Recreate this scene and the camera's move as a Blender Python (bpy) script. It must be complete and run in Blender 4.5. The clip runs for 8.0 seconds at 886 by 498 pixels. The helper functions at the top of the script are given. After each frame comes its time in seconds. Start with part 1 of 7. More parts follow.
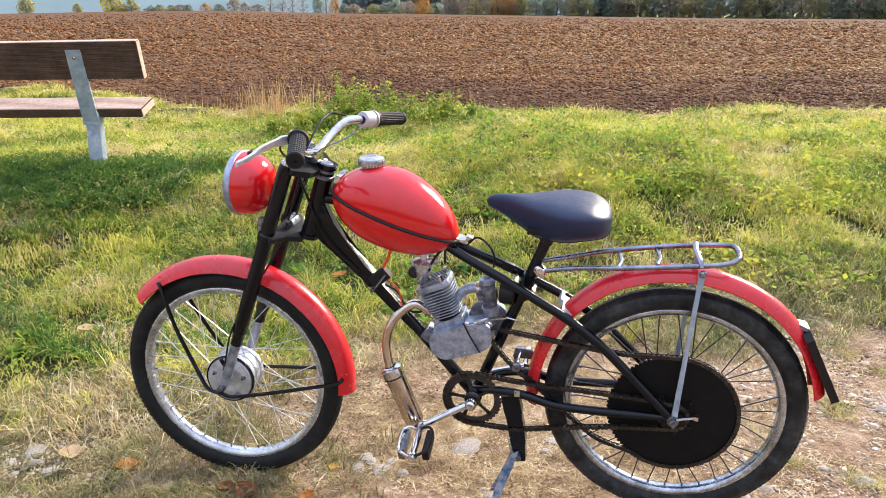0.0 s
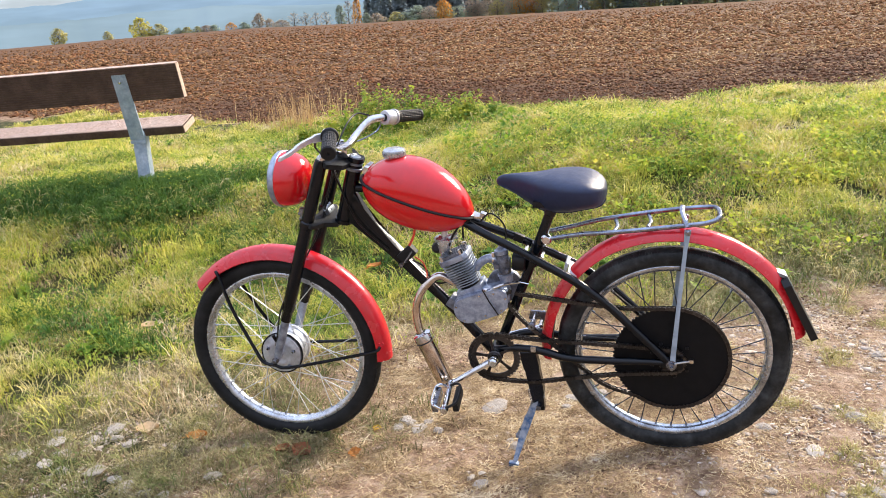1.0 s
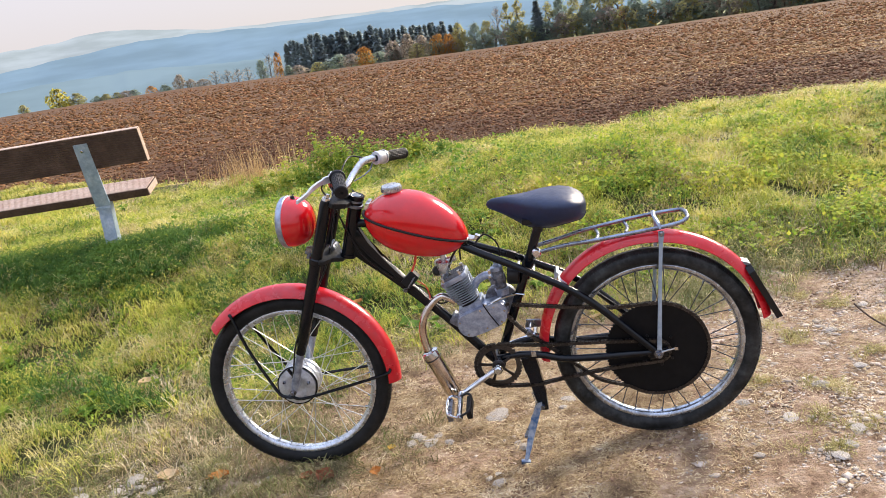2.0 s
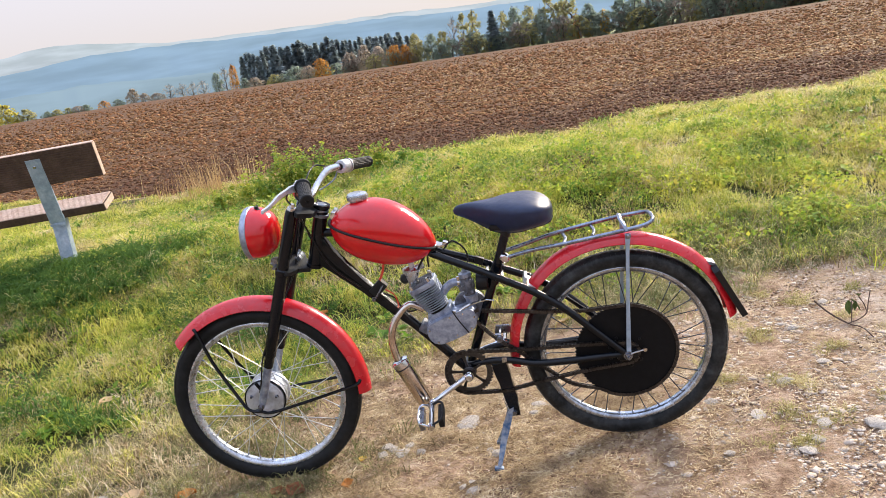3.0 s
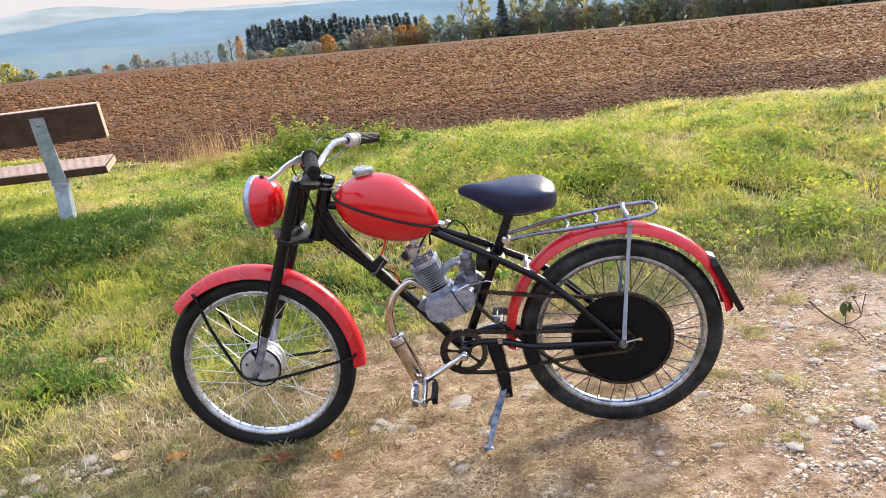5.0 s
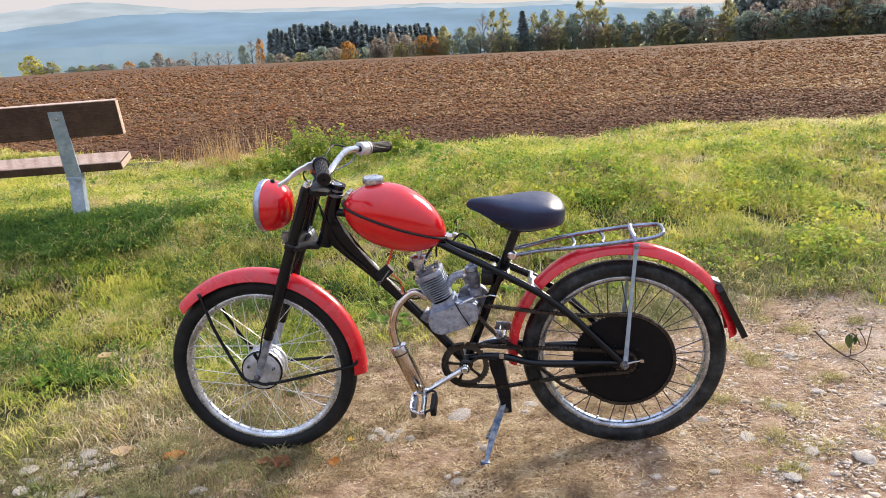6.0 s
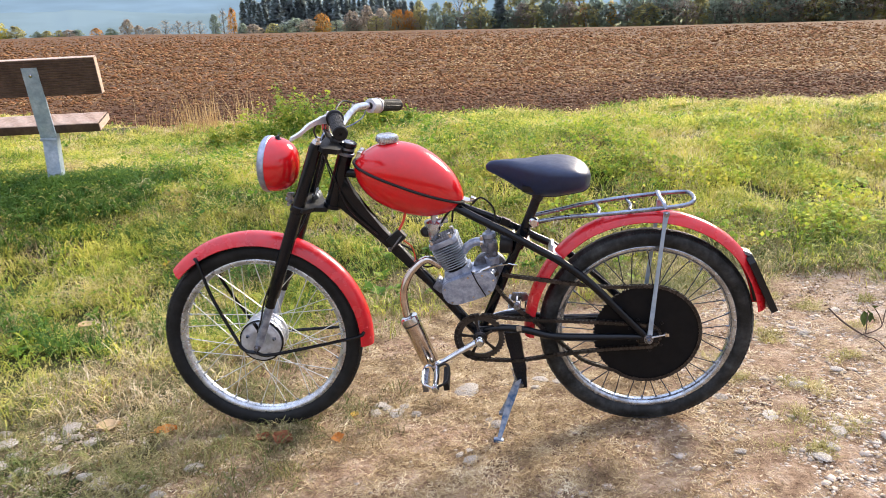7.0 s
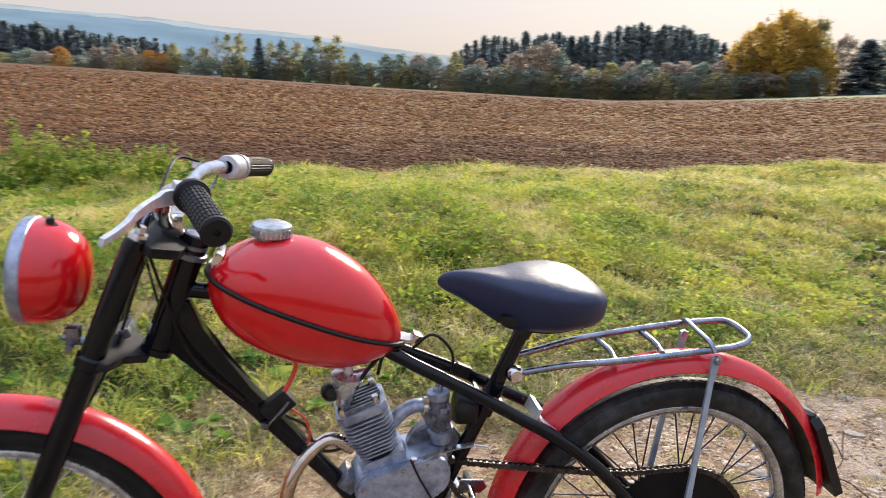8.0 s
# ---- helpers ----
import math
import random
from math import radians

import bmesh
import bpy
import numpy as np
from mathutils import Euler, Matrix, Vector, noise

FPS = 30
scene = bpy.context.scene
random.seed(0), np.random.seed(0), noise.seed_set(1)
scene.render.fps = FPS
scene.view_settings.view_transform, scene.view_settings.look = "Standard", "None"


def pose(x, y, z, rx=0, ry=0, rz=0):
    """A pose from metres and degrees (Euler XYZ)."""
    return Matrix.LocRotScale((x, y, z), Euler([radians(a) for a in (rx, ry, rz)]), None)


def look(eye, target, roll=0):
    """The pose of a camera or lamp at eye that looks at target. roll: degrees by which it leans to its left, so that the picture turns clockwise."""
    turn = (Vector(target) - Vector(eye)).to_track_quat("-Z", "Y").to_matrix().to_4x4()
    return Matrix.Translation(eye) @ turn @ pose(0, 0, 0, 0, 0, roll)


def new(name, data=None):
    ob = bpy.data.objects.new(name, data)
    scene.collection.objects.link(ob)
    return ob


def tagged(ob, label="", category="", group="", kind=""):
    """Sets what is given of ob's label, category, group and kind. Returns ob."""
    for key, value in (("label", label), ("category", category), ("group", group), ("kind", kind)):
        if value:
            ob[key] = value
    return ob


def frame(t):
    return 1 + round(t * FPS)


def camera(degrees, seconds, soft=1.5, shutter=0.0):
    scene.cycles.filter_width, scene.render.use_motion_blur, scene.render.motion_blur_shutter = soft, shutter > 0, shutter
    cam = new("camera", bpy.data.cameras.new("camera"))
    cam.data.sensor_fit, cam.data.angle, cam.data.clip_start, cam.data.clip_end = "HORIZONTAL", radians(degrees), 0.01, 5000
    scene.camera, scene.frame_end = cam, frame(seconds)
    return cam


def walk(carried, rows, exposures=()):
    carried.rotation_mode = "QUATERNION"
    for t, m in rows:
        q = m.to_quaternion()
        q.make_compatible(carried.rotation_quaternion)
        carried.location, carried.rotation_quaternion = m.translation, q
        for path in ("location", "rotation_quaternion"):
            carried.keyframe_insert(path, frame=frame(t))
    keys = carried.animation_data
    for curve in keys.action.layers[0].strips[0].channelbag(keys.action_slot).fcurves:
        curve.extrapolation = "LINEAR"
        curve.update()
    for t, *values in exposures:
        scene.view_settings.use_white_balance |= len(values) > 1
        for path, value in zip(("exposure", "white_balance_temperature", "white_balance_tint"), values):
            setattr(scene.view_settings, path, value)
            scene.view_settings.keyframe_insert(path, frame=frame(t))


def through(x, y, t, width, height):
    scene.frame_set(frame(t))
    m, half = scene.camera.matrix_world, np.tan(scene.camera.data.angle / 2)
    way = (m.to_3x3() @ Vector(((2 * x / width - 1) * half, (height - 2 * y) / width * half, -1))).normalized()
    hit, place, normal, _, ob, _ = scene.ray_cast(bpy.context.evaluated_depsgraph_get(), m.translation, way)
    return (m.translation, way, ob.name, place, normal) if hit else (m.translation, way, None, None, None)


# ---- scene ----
cam = camera(59.1, 8.0, soft=0.5, shutter=0.2)
PATH = [
    (0, (0.04, 0.033, 1.348), (0.012, 1.949, 0.774), -1.1),
    (0.5, (0.05, -0.076, 1.337), (-0.005, 1.845, 0.785), -1.0),
    (0.7, (0.078, -0.159, 1.333), (-0.022, 1.756, 0.767), -1.8),
    (1, (0.092, -0.269, 1.355), (-0.026, 1.647, 0.793), -5.1),
    (1.2, (0.077, -0.334, 1.383), (-0.021, 1.59, 0.847), -7.0),
    (2.3, (-0.121, -0.52, 1.388), (-0.031, 1.42, 0.908), -9.9),
    (2.5, (-0.107, -0.51, 1.395), (0.011, 1.429, 0.916), -10.1),
    (3, (-0.114, -0.49, 1.377), (0.031, 1.447, 0.904), -10.2),
    (3.5, (-0.119, -0.494, 1.374), (0.015, 1.445, 0.9), -9.8),
    (4, (-0.116, -0.486, 1.375), (0.013, 1.451, 0.897), -9.3),
    (4.5, (-0.12, -0.49, 1.373), (0.006, 1.44, 0.863), -8.7),
    (4.7, (-0.137, -0.495, 1.366), (0.001, 1.432, 0.847), -8.1),
    (6, (-0.123, -0.51, 1.372), (0.002, 1.426, 0.887), -4.4),
    (6.5, (-0.183, -0.501, 1.352), (-0.053, 1.426, 0.836), -4.2),
    (7, (-0.256, -0.356, 1.306), (-0.063, 1.559, 0.76), -2.9),
    (7.2, (-0.269, -0.176, 1.28), (-0.03, 1.735, 0.741), -2.3),
    (7.4, (-0.287, 0.032, 1.275), (0.02, 1.94, 0.762), -1.6),
    (7.5, (-0.297, 0.171, 1.278), (0.066, 2.075, 0.784), -1.1),
    (7.6, (-0.321, 0.3, 1.286), (0.103, 2.196, 0.812), -0.5),
    (7.7, (-0.344, 0.42, 1.284), (0.151, 2.304, 0.833), 0.3),
    (7.8, (-0.372, 0.527, 1.275), (0.205, 2.392, 0.84), 0.7),
    (7.9, (-0.4, 0.639, 1.259), (0.282, 2.471, 0.835), 1.5),
    (8, (-0.43, 0.741, 1.241), (0.367, 2.527, 0.823), 2.1),
]
walk(cam, [(t, look(eye, target, roll)) for t, eye, target, roll in PATH], exposures=[(0.0, 0.72), (0.7, 0.72), (1.2, 0.62), (2.5, 0.50), (3.5, 0.60), (4.5, 0.70), (6.0, 0.47), (6.5, 0.60), (7.5, 0.68), (8.0, 0.34)])

# ---- daylight: a low sun behind thin haze, ahead and to the right ----
SUN_AZ, SUN_EL = 47.0, 28.0      # degrees clockwise from +y, and above the horizon
world = bpy.data.worlds.new("sky")
scene.world = world
world.use_nodes = True
wn, wl = world.node_tree.nodes, world.node_tree.links
wn.clear()
sky = wn.new("ShaderNodeTexSky")
sky.sky_type = "NISHITA"
sky.sun_disc = False
sky.sun_elevation = radians(SUN_EL)
sky.sun_rotation = radians(SUN_AZ)
sky.altitude = 300
sky.air_density, sky.dust_density, sky.ozone_density = 1.0, 3.0, 1.0
# thin high cloud over the clear sky: warm and dull at the horizon, bluer and brighter overhead
way = wn.new("ShaderNodeTexCoord")
part_z = wn.new("ShaderNodeSeparateXYZ")
wl.new(way.outputs["Generated"], part_z.inputs[0])
rise = wn.new("ShaderNodeMapRange")
rise.inputs["From Min"].default_value, rise.inputs["From Max"].default_value = 0.0, 1.0
wl.new(part_z.outputs["Z"], rise.inputs["Value"])
cloud = wn.new("ShaderNodeMix")
cloud.data_type = "RGBA"
cloud.inputs["A"].default_value = (4.15, 3.62, 3.36, 1)
cloud.inputs["B"].default_value = (8.4, 9.8, 13.6, 1)
wl.new(rise.outputs["Result"], cloud.inputs["Factor"])
veil = wn.new("ShaderNodeMix")
veil.data_type = "RGBA"
veil.inputs["Factor"].default_value = 0.91
wl.new(sky.outputs[0], veil.inputs["A"])
wl.new(cloud.outputs["Result"], veil.inputs["B"])
bg = wn.new("ShaderNodeBackground")
bg.inputs["Strength"].default_value = 0.13
wl.new(veil.outputs["Result"], bg.inputs["Color"])
wout = wn.new("ShaderNodeOutputWorld")
wl.new(bg.outputs[0], wout.inputs["Surface"])

sun_data = bpy.data.lights.new("sun", "SUN")
sun_data.energy, sun_data.angle, sun_data.color = 5.0, radians(16.0), (1.0, 0.87, 0.70)
sun = new("sun", sun_data)
sa, se = radians(SUN_AZ), radians(SUN_EL)
sun.matrix_world = look((40 * math.sin(sa) * math.cos(se), 40 * math.cos(sa) * math.cos(se), 40 * math.sin(se)), (0, 0, 0))

# ---- materials ----
def material(name, colour, rough=0.5, metal=0.0, spec=0.5, vary=0.0, vary_scale=20.0, second=None, stain_scale=4.0, bump=0.0, bump_scale=200.0, island=0.0, coat=0.0, obj_random=0.0, rough_vary=0.0, subsurface=0.0):
    """A surface: base colour with stains at stain_scale (towards second), fine grain at vary_scale, gloss variation and relief."""
    m = bpy.data.materials.new(name)
    m.use_nodes = True
    n, l = m.node_tree.nodes, m.node_tree.links
    b = n["Principled BSDF"]
    b.inputs["Roughness"].default_value, b.inputs["Metallic"].default_value = rough, metal
    b.inputs["Specular IOR Level"].default_value = spec
    b.inputs["Coat Weight"].default_value = coat
    b.inputs["Coat Roughness"].default_value = 0.06
    tc = n.new("ShaderNodeTexCoord")
    def noise_at(scale, detail=4.0, rough_=0.6):
        t = n.new("ShaderNodeTexNoise")
        t.inputs["Scale"].default_value, t.inputs["Detail"].default_value, t.inputs["Roughness"].default_value = scale, detail, rough_
        l.new(tc.outputs["Object"], t.inputs["Vector"])
        return t.outputs["Fac"]
    def ramp(fac, lo, hi, a=0.0, c=1.0):
        r = n.new("ShaderNodeMapRange")
        r.inputs["From Min"].default_value, r.inputs["From Max"].default_value = lo, hi
        r.inputs["To Min"].default_value, r.inputs["To Max"].default_value = a, c
        l.new(fac, r.inputs["Value"])
        return r.outputs["Result"]
    def mixc(fac, a, c, mode="MIX"):
        x = n.new("ShaderNodeMix")
        x.data_type, x.blend_type = "RGBA", mode
        for key, v in (("Factor", fac), ("A", a), ("B", c)):
            if isinstance(v, bpy.types.NodeSocket):
                l.new(v, x.inputs[key])
            elif key == "Factor":
                x.inputs[key].default_value = v
            else:
                x.inputs[key].default_value = (*v[:3], 1)
        return x.outputs["Result"]
    col = (*colour, 1)
    if second is not None:
        col = mixc(ramp(noise_at(stain_scale, 6.0), 0.42, 0.66), col, second)
    if vary > 0:
        g = n.new("ShaderNodeHueSaturation")
        l.new(ramp(noise_at(vary_scale), 0.3, 0.7, 1 - vary, 1 + vary), g.inputs["Value"])
        if isinstance(col, bpy.types.NodeSocket):
            l.new(col, g.inputs["Color"])
        else:
            g.inputs["Color"].default_value = col
        col = g.outputs["Color"]
    if island > 0 or obj_random > 0:
        g = n.new("ShaderNodeHueSaturation")
        if island > 0:
            geo = n.new("ShaderNodeNewGeometry")
            rnd = geo.outputs["Random Per Island"]
        else:
            oi = n.new("ShaderNodeObjectInfo")
            rnd = oi.outputs["Random"]
        amount = max(island, obj_random)
        l.new(ramp(rnd, 0, 1, 1 - amount, 1 + amount), g.inputs["Value"])
        l.new(ramp(rnd, 0, 1, 0.5 + 0.012 * amount, 0.5 - 0.012 * amount), g.inputs["Hue"])
        if isinstance(col, bpy.types.NodeSocket):
            l.new(col, g.inputs["Color"])
        else:
            g.inputs["Color"].default_value = col
        col = g.outputs["Color"]
    if isinstance(col, bpy.types.NodeSocket):
        l.new(col, b.inputs["Base Color"])
    else:
        b.inputs["Base Color"].default_value = col
    if rough_vary > 0:
        l.new(ramp(noise_at(vary_scale * 0.7, 5.0), 0.3, 0.7, max(0.02, rough - rough_vary), min(1, rough + rough_vary)), b.inputs["Roughness"])
    if bump > 0:
        bp = n.new("ShaderNodeBump")
        bp.inputs["Strength"].default_value, bp.inputs["Distance"].default_value = 1.0, bump
        l.new(noise_at(bump_scale, 5.0), bp.inputs["Height"])
        l.new(bp.outputs["Normal"], b.inputs["Normal"])
    return m


def leafy(name, colours, through=0.35, rough=0.55, grain=3.2, patches=1.1):
    """Leaves and blades: a colour ramp picked at random per blade and by broad patches, with light passing through."""
    m = bpy.data.materials.new(name)
    m.use_nodes = True
    n, l = m.node_tree.nodes, m.node_tree.links
    b = n["Principled BSDF"]
    geo = n.new("ShaderNodeNewGeometry")
    tc = n.new("ShaderNodeTexCoord")
    no = n.new("ShaderNodeTexNoise")
    no.inputs["Scale"].default_value, no.inputs["Detail"].default_value = grain, 5.0
    l.new(tc.outputs["Object"], no.inputs["Vector"])
    add = n.new("ShaderNodeMath")
    add.operation = "MULTIPLY_ADD"
    l.new(no.outputs["Fac"], add.inputs[0])
    add.inputs[1].default_value = 1.7
    sub = n.new("ShaderNodeMath")
    sub.operation = "MULTIPLY_ADD"
    l.new(geo.outputs["Random Per Island"], sub.inputs[0])
    sub.inputs[1].default_value = 0.55
    l.new(sub.outputs[0], add.inputs[2])
    broad = n.new("ShaderNodeTexNoise")
    broad.inputs["Scale"].default_value, broad.inputs["Detail"].default_value = 1.15, 3.0
    l.new(tc.outputs["Object"], broad.inputs["Vector"])
    shift = n.new("ShaderNodeMath")
    shift.operation = "MULTIPLY_ADD"
    l.new(broad.outputs["Fac"], shift.inputs[0])
    shift.inputs[1].default_value, shift.inputs[2].default_value = patches, -0.62 - 0.5 * patches
    l.new(shift.outputs[0], sub.inputs[2])
    cr = n.new("ShaderNodeValToRGB")
    el = cr.color_ramp.elements
    while len(el) < len(colours):
        el.new(0.5)
    for k, c in enumerate(colours):
        el[k].position = k / max(1, len(colours) - 1)
        el[k].color = (*c, 1)
    l.new(add.outputs[0], cr.inputs["Fac"])
    l.new(cr.outputs["Color"], b.inputs["Base Color"])
    b.inputs["Roughness"].default_value = rough
    b.inputs["Specular IOR Level"].default_value = 0.25
    tr = n.new("ShaderNodeBsdfTranslucent")
    l.new(cr.outputs["Color"], tr.inputs["Color"])
    mx = n.new("ShaderNodeMixShader")
    mx.inputs[0].default_value = through
    l.new(b.outputs[0], mx.inputs[1])
    l.new(tr.outputs[0], mx.inputs[2])
    l.new(mx.outputs[0], n["Material Output"].inputs["Surface"])
    return m


RED = material("red_paint", (0.58, 0.006, 0.010), 0.15, 0, 0.38, vary=0.06, vary_scale=30, second=(0.50, 0.008, 0.013), stain_scale=9, coat=0.55, rough_vary=0.06, bump=0.0006, bump_scale=42)
RED_DULL = material("red_fender_paint", (0.54, 0.012, 0.020), 0.24, 0, 0.42, vary=0.08, vary_scale=26, second=(0.48, 0.024, 0.034), stain_scale=11, coat=0.25, rough_vary=0.1, bump=0.0005, bump_scale=55)
BLACK = material("black_enamel", (0.003, 0.0045, 0.007), 0.17, 0, 0.27, vary=0.2, vary_scale=40, rough_vary=0.1, bump=0.0004, bump_scale=70)
SATIN = material("black_satin", (0.006, 0.006, 0.007), 0.45, 0, 0.3, vary=0.25, vary_scale=60, rough_vary=0.12)
RUBBER = material("tyre_rubber", (0.009, 0.010, 0.011), 0.55, 0, 0.2, vary=0.3, vary_scale=50, second=(0.017, 0.018, 0.019), stain_scale=16, bump=0.0008, bump_scale=300)
DUSTY = material("dusty_tyre_rubber", (0.007, 0.0085, 0.0095), 0.52, 0, 0.26, vary=0.45, vary_scale=60, second=(0.036, 0.040, 0.042), stain_scale=17, bump=0.0012, bump_scale=220)
GRIPM = material("grip_rubber", (0.007, 0.007, 0.008), 0.55, 0, 0.25, vary=0.2, vary_scale=80)
CHROME = material("chrome", (0.58, 0.60, 0.64), 0.16, 1.0, 0.5, vary=0.08, vary_scale=60, rough_vary=0.1, second=(0.48, 0.46, 0.44), stain_scale=25)
DARKST = material("dark_steel", (0.19, 0.215, 0.26), 0.34, 0.75, 0.5, vary=0.2, vary_scale=70, rough_vary=0.14)
STEEL = material("worn_steel", (0.25, 0.28, 0.34), 0.28, 1.0, 0.5, vary=0.15, vary_scale=70, rough_vary=0.14, second=(0.15, 0.16, 0.20), stain_scale=20)
RIM_WORN = material("scuffed_rim", (0.46, 0.51, 0.58), 0.22, 0.9, 0.5, vary=0.2, vary_scale=60, rough_vary=0.12, second=(0.20, 0.21, 0.23), stain_scale=14)
RIMM = material("aluminium_rim", (0.56, 0.60, 0.66), 0.28, 0.8, 0.5, vary=0.12, vary_scale=60, rough_vary=0.12, second=(0.34, 0.35, 0.37), stain_scale=18)
ALU = material("cast_aluminium", (0.36, 0.41, 0.51), 0.38, 0.6, 0.5, vary=0.14, vary_scale=120, second=(0.17, 0.20, 0.275), stain_scale=34, bump=0.0006, bump_scale=500, rough_vary=0.1)
CARBM = material("dark_cast_metal", (0.17, 0.185, 0.225), 0.45, 0.5, 0.5, vary=0.25, vary_scale=120, second=(0.07, 0.07, 0.08), stain_scale=40, bump=0.0006, bump_scale=400, rough_vary=0.12)
HUBM = material("brushed_aluminium", (0.54, 0.57, 0.62), 0.38, 0.5, 0.5, vary=0.15, vary_scale=90, second=(0.40, 0.41, 0.43), stain_scale=24, rough_vary=0.1)
SPOKE = material("spoke_wire", (0.66, 0.66, 0.65), 0.50, 1.0, 0.5, vary=0.1, vary_scale=60)
DARKSP = material("dark_spoke_wire", (0.05, 0.053, 0.06), 0.36, 0.7, 0.5, vary=0.2, vary_scale=60)
CHAINM = material("oily_chain", (0.055, 0.052, 0.052), 0.30, 0.85, 0.5, vary=0.4, vary_scale=160, island=0.4)
SPROCK = material("sprocket_and_fin_gap_black", (0.004, 0.0042, 0.005), 0.6, 0.0, 0.16, vary=0.3, vary_scale=40, rough_vary=0.1)
EXH = material("heat_tinted_chrome", (0.58, 0.52, 0.47), 0.18, 1.0, 0.5, vary=0.12, vary_scale=40, second=(0.44, 0.36, 0.30), stain_scale=14, rough_vary=0.08)
LEATHER = material("black_vinyl", (0.005, 0.014, 0.050), 0.42, 0, 0.50, vary=0.15, vary_scale=60, rough_vary=0.07, bump=0.003, bump_scale=14)
BLUEST = material("scuffed_blue_steel", (0.27, 0.31, 0.37), 0.45, 0.5, 0.5, vary=0.15, vary_scale=120, second=(0.04, 0.10, 0.22), stain_scale=46, rough_vary=0.15)
REDHOSE = material("red_hose", (0.6, 0.05, 0.02), 0.35, 0, 0.5, vary=0.1, vary_scale=80)
GLASS = material("lamp_glass", (0.7, 0.72, 0.74), 0.12, 0.0, 0.6, vary=0.05, vary_scale=60)
GALV = material("galvanised_steel", (0.25, 0.33, 0.42), 0.42, 0.35, 0.5, vary=0.16, vary_scale=40, second=(0.38, 0.45, 0.53), stain_scale=14, rough_vary=0.1)
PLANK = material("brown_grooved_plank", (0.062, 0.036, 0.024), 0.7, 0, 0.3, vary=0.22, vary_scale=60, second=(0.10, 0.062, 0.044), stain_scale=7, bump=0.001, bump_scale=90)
# lit copy of the plank: sunlight painted into a paler colour
PLANK_LIT = material("plank_painted_lit", (0.50, 0.36, 0.28), 0.7, 0, 0.35, vary=0.2, vary_scale=50, second=(0.56, 0.43, 0.35), stain_scale=8, bump=0.001, bump_scale=90)
BARK = material("bark", (0.15, 0.13, 0.11), 0.9, 0, 0.2, vary=0.3, vary_scale=3, bump=0.02, bump_scale=4)
STONE = material("limestone", (0.51, 0.45, 0.385), 0.9, 0, 0.25, vary=0.25, vary_scale=45, second=(0.42, 0.37, 0.31), stain_scale=16, bump=0.005, bump_scale=50, obj_random=0.18)
GRAVEL = material("gravel_chips", (0.56, 0.475, 0.395), 0.95, 0, 0.1, vary=0.2, vary_scale=90, second=(0.46, 0.375, 0.295), stain_scale=40, island=0.22, bump=0.003, bump_scale=160)
CLOD = material("ploughed_clods", (0.14, 0.060, 0.024), 0.95, 0, 0.12, vary=0.35, vary_scale=9, second=(0.25, 0.138, 0.06), stain_scale=2.2, island=0.45, bump=0.012, bump_scale=30)
MOIST = material("moist_clods", (0.085, 0.036, 0.016), 0.9, 0, 0.2, vary=0.35, vary_scale=9, second=(0.17, 0.088, 0.042), stain_scale=2.2, island=0.45, bump=0.012, bump_scale=30)
STRAW = leafy("straw", [(0.16, 0.104, 0.055), (0.37, 0.26, 0.135), (0.60, 0.46, 0.265), (0.83, 0.72, 0.51)], 0.25, 0.7, 9.0)
STUBBLE = leafy("stubble_straw", [(0.34, 0.20, 0.085), (0.52, 0.35, 0.16), (0.74, 0.58, 0.33)], 0.35, 0.7)
GRASS = leafy("grass_blades", [(0.06, 0.11, 0.022), (0.25, 0.31, 0.052), (0.55, 0.52, 0.10), (0.74, 0.62, 0.20), (0.74, 0.65, 0.34)], 0.36, 0.65, 6.0)
SWARD = leafy("arching_green_blades", [(0.055, 0.11, 0.016), (0.25, 0.34, 0.044), (0.58, 0.57, 0.085), (0.82, 0.70, 0.18)], 0.42, 0.6, 4.0)
BLEACHED = leafy("bleached_blades", [(0.20, 0.18, 0.05), (0.50, 0.42, 0.14), (0.72, 0.60, 0.27), (0.84, 0.74, 0.46)], 0.32, 0.65, 5.0)
TRODDEN = leafy("trodden_blades", [(0.075, 0.105, 0.025), (0.16, 0.185, 0.052), (0.30, 0.27, 0.11), (0.48, 0.40, 0.21)], 0.24, 0.7, 6.0)
KHAKI = leafy("khaki_blades", [(0.16, 0.155, 0.045), (0.36, 0.32, 0.10), (0.56, 0.47, 0.20), (0.66, 0.56, 0.30)], 0.3, 0.7, 9.0)
PALE_GRASS = leafy("pale_grass_blades", [(0.48, 0.42, 0.08), (0.68, 0.58, 0.17), (0.80, 0.69, 0.32), (0.84, 0.76, 0.48)], 0.38, 0.7, 7.0)
RIMWEED = leafy("rim_weed_leaves", [(0.07, 0.15, 0.026), (0.16, 0.26, 0.038), (0.34, 0.40, 0.055), (0.58, 0.52, 0.09)], 0.45, 0.75, 6.0)
WEED = leafy("weed_leaves", [(0.12, 0.24, 0.034), (0.28, 0.39, 0.050), (0.52, 0.55, 0.070), (0.70, 0.58, 0.11)], 0.5, 0.75, 6.0)
HERB = leafy("herb_leaves", [(0.045, 0.12, 0.02), (0.12, 0.24, 0.032), (0.27, 0.38, 0.048), (0.46, 0.47, 0.07)], 0.5, 0.7, 8.0)
MATTED = leafy("matted_grass", [(0.09, 0.080, 0.030), (0.165, 0.14, 0.06), (0.26, 0.21, 0.10), (0.40, 0.32, 0.17)], 0.3, 0.7, 9.0)
